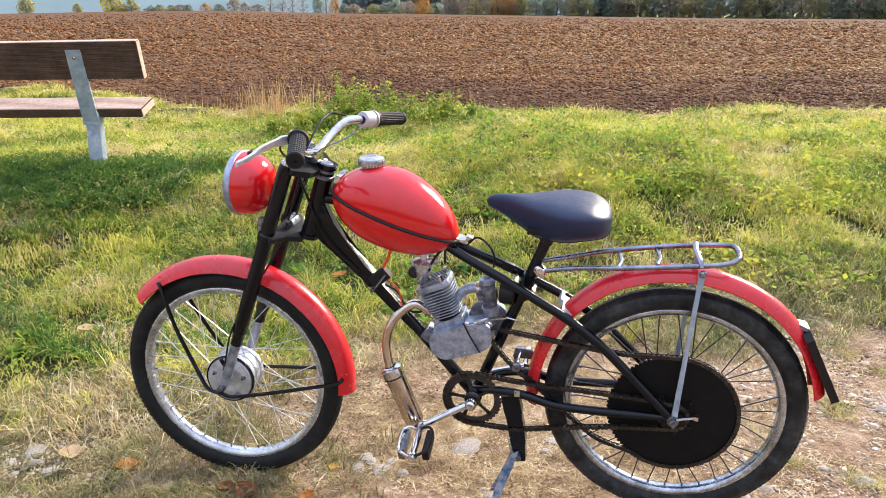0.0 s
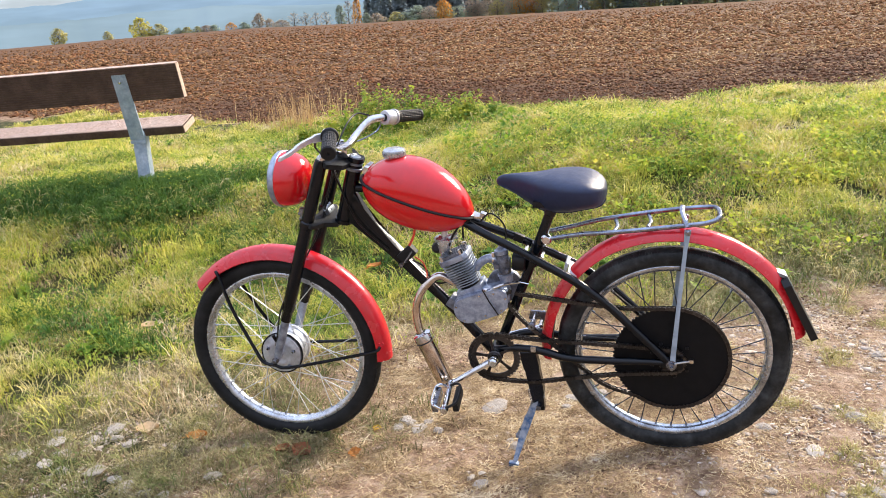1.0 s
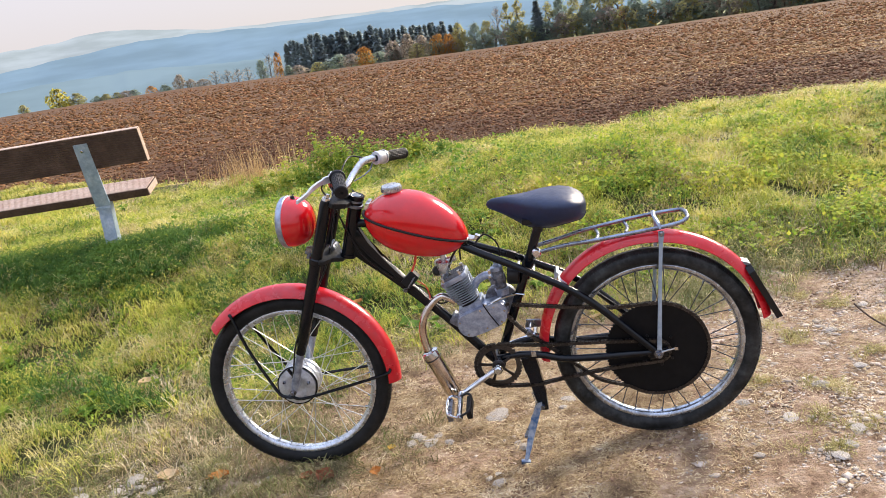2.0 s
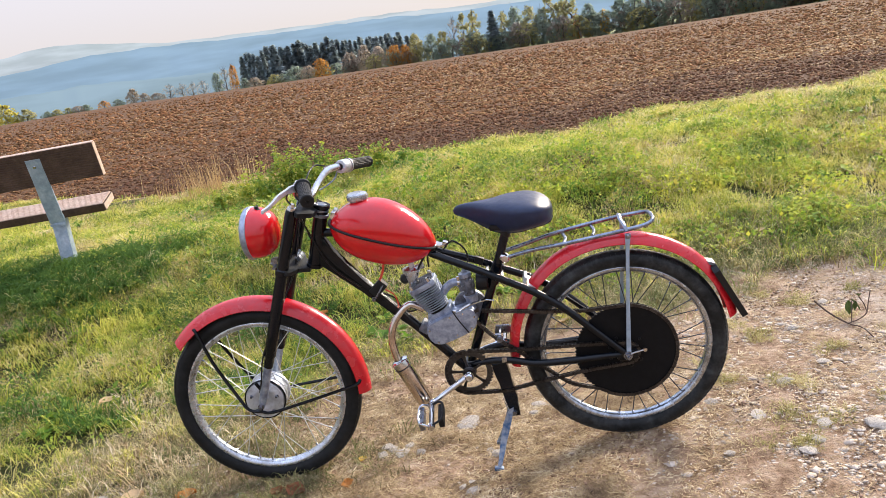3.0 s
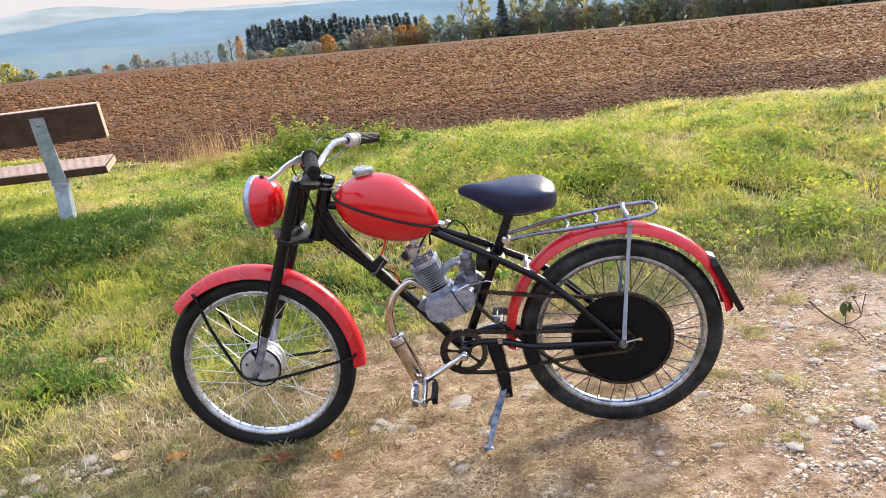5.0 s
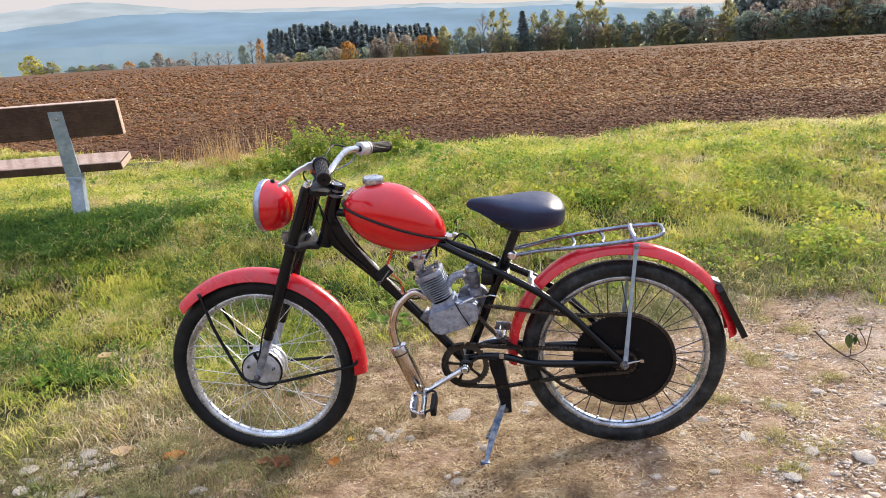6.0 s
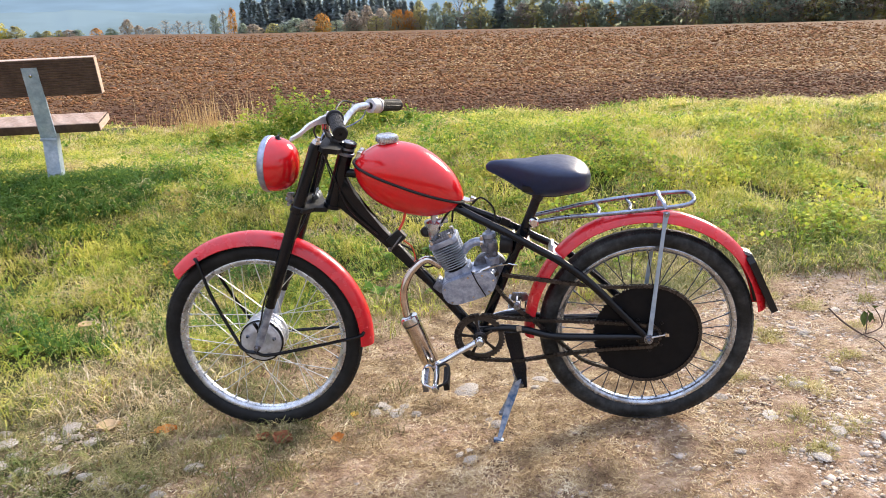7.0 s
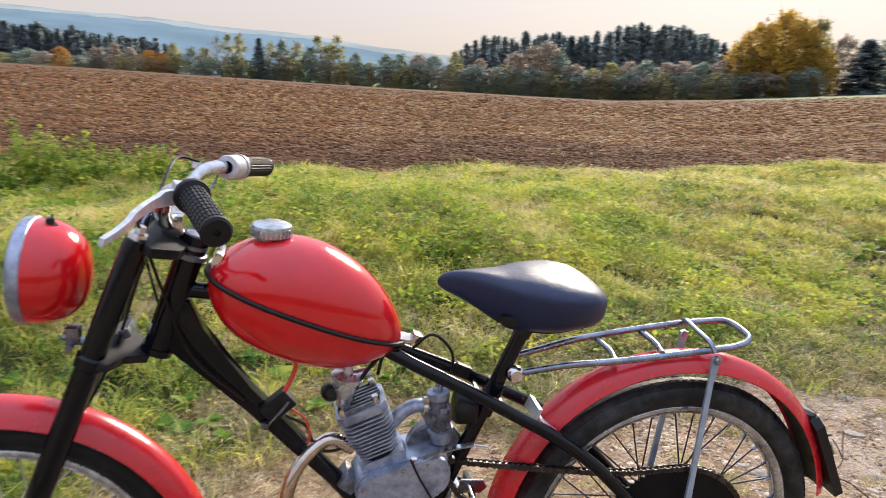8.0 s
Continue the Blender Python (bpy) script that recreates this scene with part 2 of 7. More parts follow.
LUSH2 = leafy("rosette_leaves", [(0.06, 0.14, 0.018), (0.12, 0.24, 0.028), (0.25, 0.36, 0.04), (0.42, 0.46, 0.06)], 0.4, 0.6, 5.0)
# dark blades that paint bench shade and make the bank's dark patches
DARK_BLADES = leafy("shade_and_patch_blades", [(0.04, 0.095, 0.016), (0.08, 0.17, 0.026), (0.18, 0.27, 0.04)], 0.35, 0.65, 8.0)
# far trees, lemon apart: haze painted in by paling the leaf colours
SPRUCE = leafy("hazed_spruce_needles", [(0.25, 0.31, 0.34), (0.30, 0.36, 0.37), (0.35, 0.41, 0.39)], 0.7, 0.8, patches=0.3)
LEAF_GREEN = leafy("hazed_green_leaves", [(0.34, 0.43, 0.37), (0.41, 0.49, 0.39), (0.50, 0.55, 0.40)], 0.7, 0.8, patches=0.3)
LEAF_YELLOW = leafy("hazed_yellow_green_leaves", [(0.42, 0.44, 0.24), (0.57, 0.53, 0.25), (0.70, 0.61, 0.26)], 0.7, 0.8, patches=0.3)
LEAF_ORANGE = leafy("hazed_orange_leaves", [(0.52, 0.30, 0.11), (0.70, 0.36, 0.10), (0.80, 0.44, 0.12)], 0.7, 0.8, patches=0.3)
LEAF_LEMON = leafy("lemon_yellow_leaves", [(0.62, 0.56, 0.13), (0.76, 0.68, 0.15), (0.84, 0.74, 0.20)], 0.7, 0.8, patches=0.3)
LEAF_BROWN = leafy("hazed_brown_leaves", [(0.47, 0.42, 0.38), (0.55, 0.47, 0.38), (0.63, 0.50, 0.37)], 0.7, 0.8, patches=0.3)
LEAF_GOLD = leafy("hazed_golden_leaves", [(0.70, 0.48, 0.12), (0.84, 0.58, 0.13), (0.90, 0.68, 0.20)], 0.75, 0.8, patches=0.3)


def ground_material():
    """Soil, straw-strewn track, turf and ploughland on the one sheet, led by the sheet's zone attributes."""
    m = bpy.data.materials.new("ground")
    m.use_nodes = True
    n, l = m.node_tree.nodes, m.node_tree.links
    b = n["Principled BSDF"]
    b.inputs["Roughness"].default_value, b.inputs["Specular IOR Level"].default_value = 0.95, 0.15
    tc = n.new("ShaderNodeTexCoord")
    def noise_at(scale, detail=6.0):
        t = n.new("ShaderNodeTexNoise")
        t.inputs["Scale"].default_value, t.inputs["Detail"].default_value, t.inputs["Roughness"].default_value = scale, detail, 0.65
        l.new(tc.outputs["Object"], t.inputs["Vector"])
        return t.outputs["Fac"]
    def ramp(fac, stops):
        r = n.new("ShaderNodeValToRGB")
        while len(r.color_ramp.elements) < len(stops):
            r.color_ramp.elements.new(0.5)
        for e, (p, c) in zip(r.color_ramp.elements, stops):
            e.position, e.color = p, (*c, 1)
        l.new(fac, r.inputs["Fac"])
        return r.outputs["Color"]
    def zone(name):
        a = n.new("ShaderNodeAttribute")
        a.attribute_name = name
        # a ragged border
        add = n.new("ShaderNodeMath")
        add.operation = "MULTIPLY_ADD"
        l.new(noise_at(5.0), add.inputs[0])
        add.inputs[1].default_value = 0.9
        l.new(a.outputs["Fac"], add.inputs[2])
        r = n.new("ShaderNodeMapRange")
        r.inputs["From Min"].default_value, r.inputs["From Max"].default_value = 0.8, 1.1
        l.new(add.outputs[0], r.inputs["Value"])
        return r.outputs["Result"]
    def mixc(fac, a, c):
        x = n.new("ShaderNodeMix")
        x.data_type = "RGBA"
        l.new(fac, x.inputs["Factor"])
        l.new(a, x.inputs["A"])
        l.new(c, x.inputs["B"])
        return x.outputs["Result"]
    soil = ramp(noise_at(14), [(0.30, (0.14, 0.080, 0.046)), (0.48, (0.34, 0.225, 0.145)), (0.70, (0.56, 0.425, 0.308))])
    gravel = ramp(noise_at(60), [(0.3, (0.27, 0.215, 0.16)), (0.5, (0.47, 0.385, 0.31)), (0.7, (0.64, 0.55, 0.46))])
    turf = ramp(noise_at(9), [(0.25, (0.018, 0.022, 0.007)), (0.5, (0.045, 0.050, 0.015)), (0.75, (0.12, 0.10, 0.038))])
    plough = ramp(noise_at(2.6, 10), [(0.28, (0.045, 0.020, 0.009)), (0.5, (0.115, 0.056, 0.025)), (0.72, (0.25, 0.145, 0.070))])
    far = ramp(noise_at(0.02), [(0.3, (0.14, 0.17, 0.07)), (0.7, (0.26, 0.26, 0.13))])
    lay = n.new("ShaderNodeMapping")
    lay.inputs["Scale"].default_value = (0.10, 0.75, 1.0)
    l.new(tc.outputs["Object"], lay.inputs["Vector"])
    rows = n.new("ShaderNodeTexNoise")
    rows.inputs["Scale"].default_value, rows.inputs["Detail"].default_value = 1.0, 4.0
    l.new(lay.outputs["Vector"], rows.inputs["Vector"])
    plough = mixc(ramp(rows.outputs["Fac"], [(0.42, (0, 0, 0)), (0.60, (1, 1, 1))]), ramp(noise_at(3.1, 10), [(0.28, (0.035, 0.016, 0.008)), (0.5, (0.095, 0.048, 0.023)), (0.72, (0.20, 0.115, 0.06))]), plough)
    col = mixc(zone("gravel_zone"), soil, gravel)
    col = mixc(zone("turf_zone"), col, turf)
    col = mixc(zone("plough_zone"), col, plough)
    col = mixc(zone("moist_zone"), col, ramp(noise_at(3.4, 10), [(0.28, (0.028, 0.012, 0.006)), (0.5, (0.075, 0.034, 0.016)), (0.72, (0.16, 0.085, 0.042))]))
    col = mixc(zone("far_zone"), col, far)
    l.new(col, b.inputs["Base Color"])
    bp = n.new("ShaderNodeBump")
    bp.inputs["Strength"].default_value, bp.inputs["Distance"].default_value = 1.0, 0.03
    l.new(noise_at(42, 9), bp.inputs["Height"])
    l.new(bp.outputs["Normal"], b.inputs["Normal"])
    return m


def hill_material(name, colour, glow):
    """A distant ridge: its haze is painted in as a mottled, glowing colour."""
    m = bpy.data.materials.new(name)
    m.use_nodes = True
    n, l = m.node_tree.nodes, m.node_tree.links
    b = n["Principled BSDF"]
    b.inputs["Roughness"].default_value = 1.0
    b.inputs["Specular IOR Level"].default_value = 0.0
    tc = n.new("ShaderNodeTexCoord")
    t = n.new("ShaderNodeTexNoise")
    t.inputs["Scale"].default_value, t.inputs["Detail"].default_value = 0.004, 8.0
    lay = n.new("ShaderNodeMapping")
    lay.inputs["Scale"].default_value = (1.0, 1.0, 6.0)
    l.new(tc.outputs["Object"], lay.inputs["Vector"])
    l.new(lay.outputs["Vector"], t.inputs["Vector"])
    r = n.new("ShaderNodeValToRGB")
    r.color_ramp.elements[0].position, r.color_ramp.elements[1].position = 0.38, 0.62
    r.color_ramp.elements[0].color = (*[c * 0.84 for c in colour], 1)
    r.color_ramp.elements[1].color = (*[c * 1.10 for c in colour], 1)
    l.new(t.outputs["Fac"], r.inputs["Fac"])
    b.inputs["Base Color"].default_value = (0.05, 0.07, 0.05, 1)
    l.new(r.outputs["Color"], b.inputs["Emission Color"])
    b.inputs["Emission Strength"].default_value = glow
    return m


# ---- mesh helpers ----
def part(name, bm, mat, parent=None, label="", m=None, smooth=40):
    """Links a bmesh as one mesh object under a thing or a part."""
    me = bpy.data.meshes.new(name)
    bmesh.ops.recalc_face_normals(bm, faces=bm.faces)
    bm.to_mesh(me)
    bm.free()
    me.materials.append(mat)
    if smooth:
        me.shade_smooth()
        me.set_sharp_from_angle(angle=radians(smooth))
    ob = new(name, me)
    if parent is not None:
        ob.parent = parent
    if m is not None:
        ob.matrix_basis = m
    if label:
        tagged(ob, label)
    return ob


def shared(name, me, parent, m):
    """One more object on a mesh that is already there."""
    ob = new(name, me)
    ob.parent = parent
    ob.matrix_basis = m
    return ob


def frames_along(pts):
    pts = [Vector(p) for p in pts]
    tang = []
    for k in range(len(pts)):
        a, b = pts[max(0, k - 1)], pts[min(len(pts) - 1, k + 1)]
        tang.append((b - a).normalized())
    side = tang[0].orthogonal().normalized()
    out = []
    for p, t in zip(pts, tang):
        side = (side - t * side.dot(t)).normalized()
        out.append((p, side.copy(), t.cross(side)))
    return out


def spline(pts, per=6):
    """Catmull-Rom points through the given ones."""
    p = [Vector(q) for q in pts]
    if len(p) < 3:
        return p
    p = [2 * p[0] - p[1], *p, 2 * p[-1] - p[-2]]
    out = []
    for k in range(1, len(p) - 2):
        a, b, c, d = p[k - 1], p[k], p[k + 1], p[k + 2]
        for j in range(per):
            t = j / per
            out.append(0.5 * (2 * b + (c - a) * t + (2 * a - 5 * b + 4 * c - d) * t * t + (3 * b - a - 3 * c + d) * t * t * t))
    out.append(p[-2])
    return out


def tube(bm, pts, r, seg=10, closed=False, flat=1.0):
    """A round (or flattened) bar along points; r is a radius or one for each point."""
    rings = []
    fr = frames_along(pts)
    rs = r if isinstance(r, (list, tuple)) else [r] * len(fr)
    for (p, a, b), rr in zip(fr, rs):
        rings.append([bm.verts.new(p + a * (rr * math.cos(2 * math.pi * k / seg)) + b * (rr * flat * math.sin(2 * math.pi * k / seg))) for k in range(seg)])
    pairs = list(zip(rings, rings[1:])) + ([(rings[-1], rings[0])] if closed else [])
    for u, v in pairs:
        for k in range(seg):
            bm.faces.new((u[k], u[(k + 1) % seg], v[(k + 1) % seg], v[k]))
    if not closed:
        bm.faces.new(rings[0])
        bm.faces.new(rings[-1][::-1])
    return bm


def strip(bm, pts, width_dir, width, thick):
    """A flat bar along points, its width along width_dir."""
    w = Vector(width_dir).normalized()
    pts = [Vector(p) for p in pts]
    rings = []
    for k, p in enumerate(pts):
        t = (pts[min(len(pts) - 1, k + 1)] - pts[max(0, k - 1)]).normalized()
        nn = t.cross(w).normalized()
        ww = width[k] if isinstance(width, (list, tuple)) else width
        rings.append([bm.verts.new(p + w * (sx * ww / 2) + nn * (sy * thick / 2)) for sx, sy in ((-1, -1), (1, -1), (1, 1), (-1, 1))])
    for u, v in zip(rings, rings[1:]):
        for k in range(4):
            bm.faces.new((u[k], u[(k + 1) % 4], v[(k + 1) % 4], v[k]))
    bm.faces.new(rings[0])
    bm.faces.new(rings[-1][::-1])
    return bm


def lathe(bm, profile, m=Matrix(), seg=32, a0=0.0, a1=2 * math.pi):
    """Turns (radius, height) points about the local z axis."""
    full = abs(a1 - a0 - 2 * math.pi) < 1e-6
    count = seg if full else seg + 1
    rings = []
    for k in range(count):
        a = a0 + (a1 - a0) * k / seg
        rings.append([bm.verts.new(m @ Vector((rr * math.cos(a), rr * math.sin(a), h))) for rr, h in profile])
    for k in range(seg):
        u, v = rings[k], rings[(k + 1) % count]
        for j in range(len(profile) - 1):
            if profile[j][0] < 1e-6 and profile[j + 1][0] < 1e-6:
                continue
            bm.faces.new((u[j], v[j], v[j + 1], u[j + 1]))
    bmesh.ops.remove_doubles(bm, verts=bm.verts, dist=1e-6)
    return bm


def box(bm, size, m=Matrix(), bevel=0.0):
    made = bmesh.ops.create_cube(bm, size=1.0, matrix=m @ Matrix.Diagonal((*size, 1)))
    if bevel:
        edges = {e for v in made["verts"] for e in v.link_edges}
        bmesh.ops.bevel(bm, geom=list(edges), offset=bevel, segments=2, profile=0.7, affect="EDGES")
    return bm


def prism(bm, outline, depth, m=Matrix(), bevel=0.0):
    """An outline in the local xy plane, raised by depth along z, with softened rims."""
    low = [bm.verts.new(m @ Vector((x, y, 0))) for x, y in outline]
    top = [bm.verts.new(m @ Vector((x, y, depth))) for x, y in outline]
    k = len(outline)
    caps = [bm.faces.new(low[::-1]), bm.faces.new(top)]
    for j in range(k):
        bm.faces.new((low[j], low[(j + 1) % k], top[(j + 1) % k], top[j]))
    if bevel:
        bmesh.ops.bevel(bm, geom=[e for f in caps for e in f.edges], offset=bevel, segments=2, profile=0.6, affect="EDGES")
    return bm


def axis_to(p, d):
    """A pose at p whose z axis points along d."""
    return Matrix.Translation(p) @ Vector(d).to_track_quat("Z", "Y").to_matrix().to_4x4()


def mesh_np(name, verts, faces, mat, smooth=False):
    """A mesh from numpy arrays; faces is a list of (n, k) index arrays."""
    me = bpy.data.meshes.new(name)
    me.vertices.add(len(verts))
    me.vertices.foreach_set("co", np.asarray(verts, np.float32).ravel())
    loops = np.concatenate([f.ravel() for f in faces]).astype(np.int32)
    sizes = np.concatenate([np.full(len(f), f.shape[1]) for f in faces])
    me.loops.add(len(loops))
    me.loops.foreach_set("vertex_index", loops)
    me.polygons.add(len(sizes))
    me.polygons.foreach_set("loop_start", np.r_[0, np.cumsum(sizes)[:-1]].astype(np.int32))
    me.update(calc_edges=True)
    me.validate()
    me.materials.append(mat)
    if smooth:
        me.shade_smooth()
    return new(name, me)

# ---- the lie of the land ----
FIELD_R = 180.0
EDGE_AZ = [-180, -60, -40, -22, -15, -8, 0, 9, 19, 30, 35, 42, 53, 70, 180]
EDGE_Z = [2.0, 2.6, 3.0, 3.25, 3.05, 2.1, 1.4, 0.5, -0.5, -1.2, -1.5, -0.5, 2.1, 2.6, 2.0]


def smooth01(a, b, x):
    t = np.clip((x - a) / (b - a), 0, 1)
    return t * t * (3 - 2 * t)


def plough_edge(x):
    """Where turf gives way to ploughland, as y for each x."""
    return 7.25 + 0.62 * np.maximum(0.0, 0.9 - x) ** 1.05 + 0.16 * np.sin(x * 1.1 + 0.6) + 0.10 * np.sin(x * 2.7) - 0.04 * np.maximum(0, x - 5)


def height(x, y):
    x, y = np.asarray(x, float), np.asarray(y, float)
    r = np.hypot(x, y)
    az = np.degrees(np.arctan2(x, y))
    track = 0.018 * np.clip(x, -2.5, 2.5) + 0.006 * np.sin(x * 3.1 + 1) * np.sin(y * 2.3)
    bank = 0.40 * smooth01(2.9, 5.6, y + 0.12 * np.sin(x * 1.3) + 0.10 * np.clip(x, -3, 3) * -0.4)
    bank = bank + 0.05 * smooth01(3.2, 5, y) * (np.sin(x * 0.9 + 0.4) * 0.6 + np.sin(x * 1.9 + y * 1.1) * 0.5 + 0.35 * np.sin(x * 4.3 - y * 3.1))
    bank = bank + 0.075 * np.exp(-((x + 2.5) / 1.1) ** 2 - ((y - 5.15) / 0.7) ** 2)
    crest = np.interp(az, EDGE_AZ, EDGE_Z)
    near = 0.24 + (crest - 0.24) * np.clip((r - 9) / (FIELD_R - 9), 0, 1)
    beyond = np.maximum(0, r - FIELD_R)
    fall = np.where(az < 15, 0.10, 0.0) * smooth01(15, -5, az) + 0.004
    field = near - beyond * fall * np.exp(-beyond / 900.0)
    s = smooth01(-0.3, 1.3, y - plough_edge(x))
    z = track + bank * (1 - s) + (field - track) * s
    return np.where(y > -30, z, track)


def axis_steps(count, reach, fine, centre=0.0, low=None):
    k = math.asinh(reach / fine)
    s = np.linspace(-1 if low is None else -math.asinh(low / fine) / k, 1, count)
    return centre + fine * np.sinh(k * s)


gx = axis_steps(300, 4200, 1.6, 0.2)
gy = axis_steps(320, 4200, 1.6, 2.6, low=300)
GX, GY = np.meshgrid(gx, gy)
GZ = height(GX, GY)
near_mask = np.exp(-((GX) ** 2 + (GY - 2) ** 2) / 60.0)
rng = np.random.default_rng(3)
GZ = GZ + near_mask * rng.normal(0, 0.0035, GZ.shape)
nxx, nyy = len(gx), len(gy)
idx = np.arange(nxx * nyy).reshape(nyy, nxx)
quads = np.stack([idx[:-1, :-1], idx[:-1, 1:], idx[1:, 1:], idx[1:, :-1]], -1).reshape(-1, 4)
ground = mesh_np("ground", np.stack([GX, GY, GZ], -1).reshape(-1, 3), [quads], ground_material(), smooth=True)
tagged(ground, "dry trodden track, grassy bank and ploughed field", "ground", kind="structure")


def turf_amount(x, y):
    """How grassy the ground is: 0 on the bare track, 1 on the bank."""
    border = 3.25 + 0.16 * np.sin(x * 1.7) + 0.12 * np.sin(x * 3.9 + 1) + 0.04 * np.clip(x - 0.6, 0, 1.6) - 0.72 * np.clip(-0.5 - x, 0, 1.7)
    return smooth01(-0.55, 0.55, y - border) * (1 - smooth01(-0.5, 0.35, y - plough_edge(x)))


RR = np.hypot(GX, GY)
AZ = np.degrees(np.arctan2(GX, GY))
zones = {
    "turf_zone": np.maximum(turf_amount(GX, GY) * 0.75, 0.58 * smooth01(-0.45, -1.2, GX) * smooth01(1.0, 1.9, GY) * (GY < 5)) + np.where(GY < -1.5, 0.7, 0) * smooth01(-1.5, -3, GY),
    "plough_zone": smooth01(-0.4, 0.4, GY - plough_edge(GX)),
    "gravel_zone": np.clip(0.55 * smooth01(0.9, 2.0 + 1.6 * smooth01(1.4, 0.2, GY), GX - 0.3 * (GY - 2) + 0.5 * np.sin(2.3 * GY) * smooth01(1.4, 0.4, GY)) + 0.32 * smooth01(-0.7, -1.5, GX) * smooth01(2.9, 2.2, GY), 0, 0.62),
    "moist_zone": smooth01(17, 10.5, RR + 1.5 * np.sin(GX * 0.7)) * smooth01(-0.2, 0.6, GY - plough_edge(GX)) * 0.8,
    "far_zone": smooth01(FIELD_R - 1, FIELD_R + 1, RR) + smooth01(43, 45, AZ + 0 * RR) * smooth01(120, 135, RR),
}
for zname, zval in zones.items():
    at = ground.data.attributes.new(zname, "FLOAT", "POINT")
    at.data.foreach_set("value", np.clip(zval, 0, 1).astype(np.float32).ravel())


# ---- distance: hazy wooded ridges across the valley ----
def ridge(name, r, azs, els, colour, glow, seed, label):
    """A long hill at distance r, whose skyline stands at the given elevations."""
    a = np.linspace(azs[0], azs[-1], 160)
    el = np.interp(a, azs, els)
    g = np.random.default_rng(seed)
    rough = np.convolve(g.normal(0, 1, len(a) + 8), np.ones(9) / 9, "valid")
    el = el + 0.10 * rough + 0.025 * g.normal(0, 1, len(a))
    rows = []
    for f, back in ((1.0, 0.0), (0.72, -0.05), (0.42, -0.1), (0.15, -0.16), (-0.3, -0.22), (0.6, 0.25)):
        rr = r * (1 + back)
        z = 1.37 + r * np.tan(np.radians(el)) * f - (40 if f < 0 else 0)
        rows.append(np.stack([rr * np.sin(np.radians(a)), rr * np.cos(np.radians(a)), z + g.normal(0, 1.2, len(a)) * (f < 1)], -1))
    order = [rows[4], rows[3], rows[2], rows[1], rows[0], rows[5]]
    v = np.concatenate(order)
    k = np.arange(len(order) * len(a)).reshape(len(order), len(a))
    q = np.stack([k[:-1, :-1], k[:-1, 1:], k[1:, 1:], k[1:, :-1]], -1).reshape(-1, 4)
    ob = mesh_np(name, v, [q], hill_material(name, colour, glow), smooth=True)
    return tagged(ob, label, "hill", kind="structure")


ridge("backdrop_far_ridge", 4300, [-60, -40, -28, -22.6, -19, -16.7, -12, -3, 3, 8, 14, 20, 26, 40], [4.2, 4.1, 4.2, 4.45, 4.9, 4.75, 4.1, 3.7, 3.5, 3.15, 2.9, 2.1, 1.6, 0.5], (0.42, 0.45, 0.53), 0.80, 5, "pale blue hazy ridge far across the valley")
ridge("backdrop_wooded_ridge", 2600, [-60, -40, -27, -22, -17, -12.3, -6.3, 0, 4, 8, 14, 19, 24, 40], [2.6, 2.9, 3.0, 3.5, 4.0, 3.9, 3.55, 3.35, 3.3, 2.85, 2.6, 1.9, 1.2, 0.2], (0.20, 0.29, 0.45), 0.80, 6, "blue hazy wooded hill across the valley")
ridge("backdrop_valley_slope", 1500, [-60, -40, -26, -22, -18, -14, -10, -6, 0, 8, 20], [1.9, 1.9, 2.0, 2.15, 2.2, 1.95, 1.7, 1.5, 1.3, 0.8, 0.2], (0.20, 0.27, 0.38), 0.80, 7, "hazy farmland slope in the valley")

# ---- the motorised bicycle: u runs to its rear, v to its far side, w up ----
BIKE = Matrix.Translation((0.620, 1.941, 0.0)) @ pose(0, 0, 0, 4.7, 0, -12.2)
bike = new("motorised_bicycle")
bike.matrix_world = BIKE
tagged(bike, "red and black motorised bicycle leaning on its kickstand", "motorbike")

# front wheel, turned slightly on the steering axis
FC, RC = Vector((-1.268, -0.002, 0.325)), Vector((-0.002, 0.0, 0.348))
STEER = Matrix.Translation(FC) @ pose(0, 0, 0, -2.5, 0, 3.0)
TO_SIDE = pose(0, 0, 0, 90, 0, 0)      # local z -> -v


def ring_profile(bm, major, section, m, seg=96, a0=0.0, a1=2 * math.pi, closed=True):
    """Sweeps a closed cross-section of (radius offset, side) points round the wheel's axle."""
    full = abs(a1 - a0 - 2 * math.pi) < 1e-6
    count = seg if full else seg + 1
    rings = []
    for k in range(count):
        a = a0 + (a1 - a0) * k / seg
        mr = major(math.degrees(a)) if callable(major) else major
        rings.append([bm.verts.new(m @ Vector(((mr + dr) * math.cos(a), s, (mr + dr) * math.sin(a)))) for dr, s in section])
    j = len(section)
    last = j if closed else j - 1
    for k in range(seg):
        p, q = rings[k], rings[(k + 1) % count]
        for i in range(last):
            bm.faces.new((p[i], p[(i + 1) % j], q[(i + 1) % j], q[i]))
    if not full and closed:
        bm.faces.new(rings[0])
        bm.faces.new(rings[-1][::-1])
    return bm


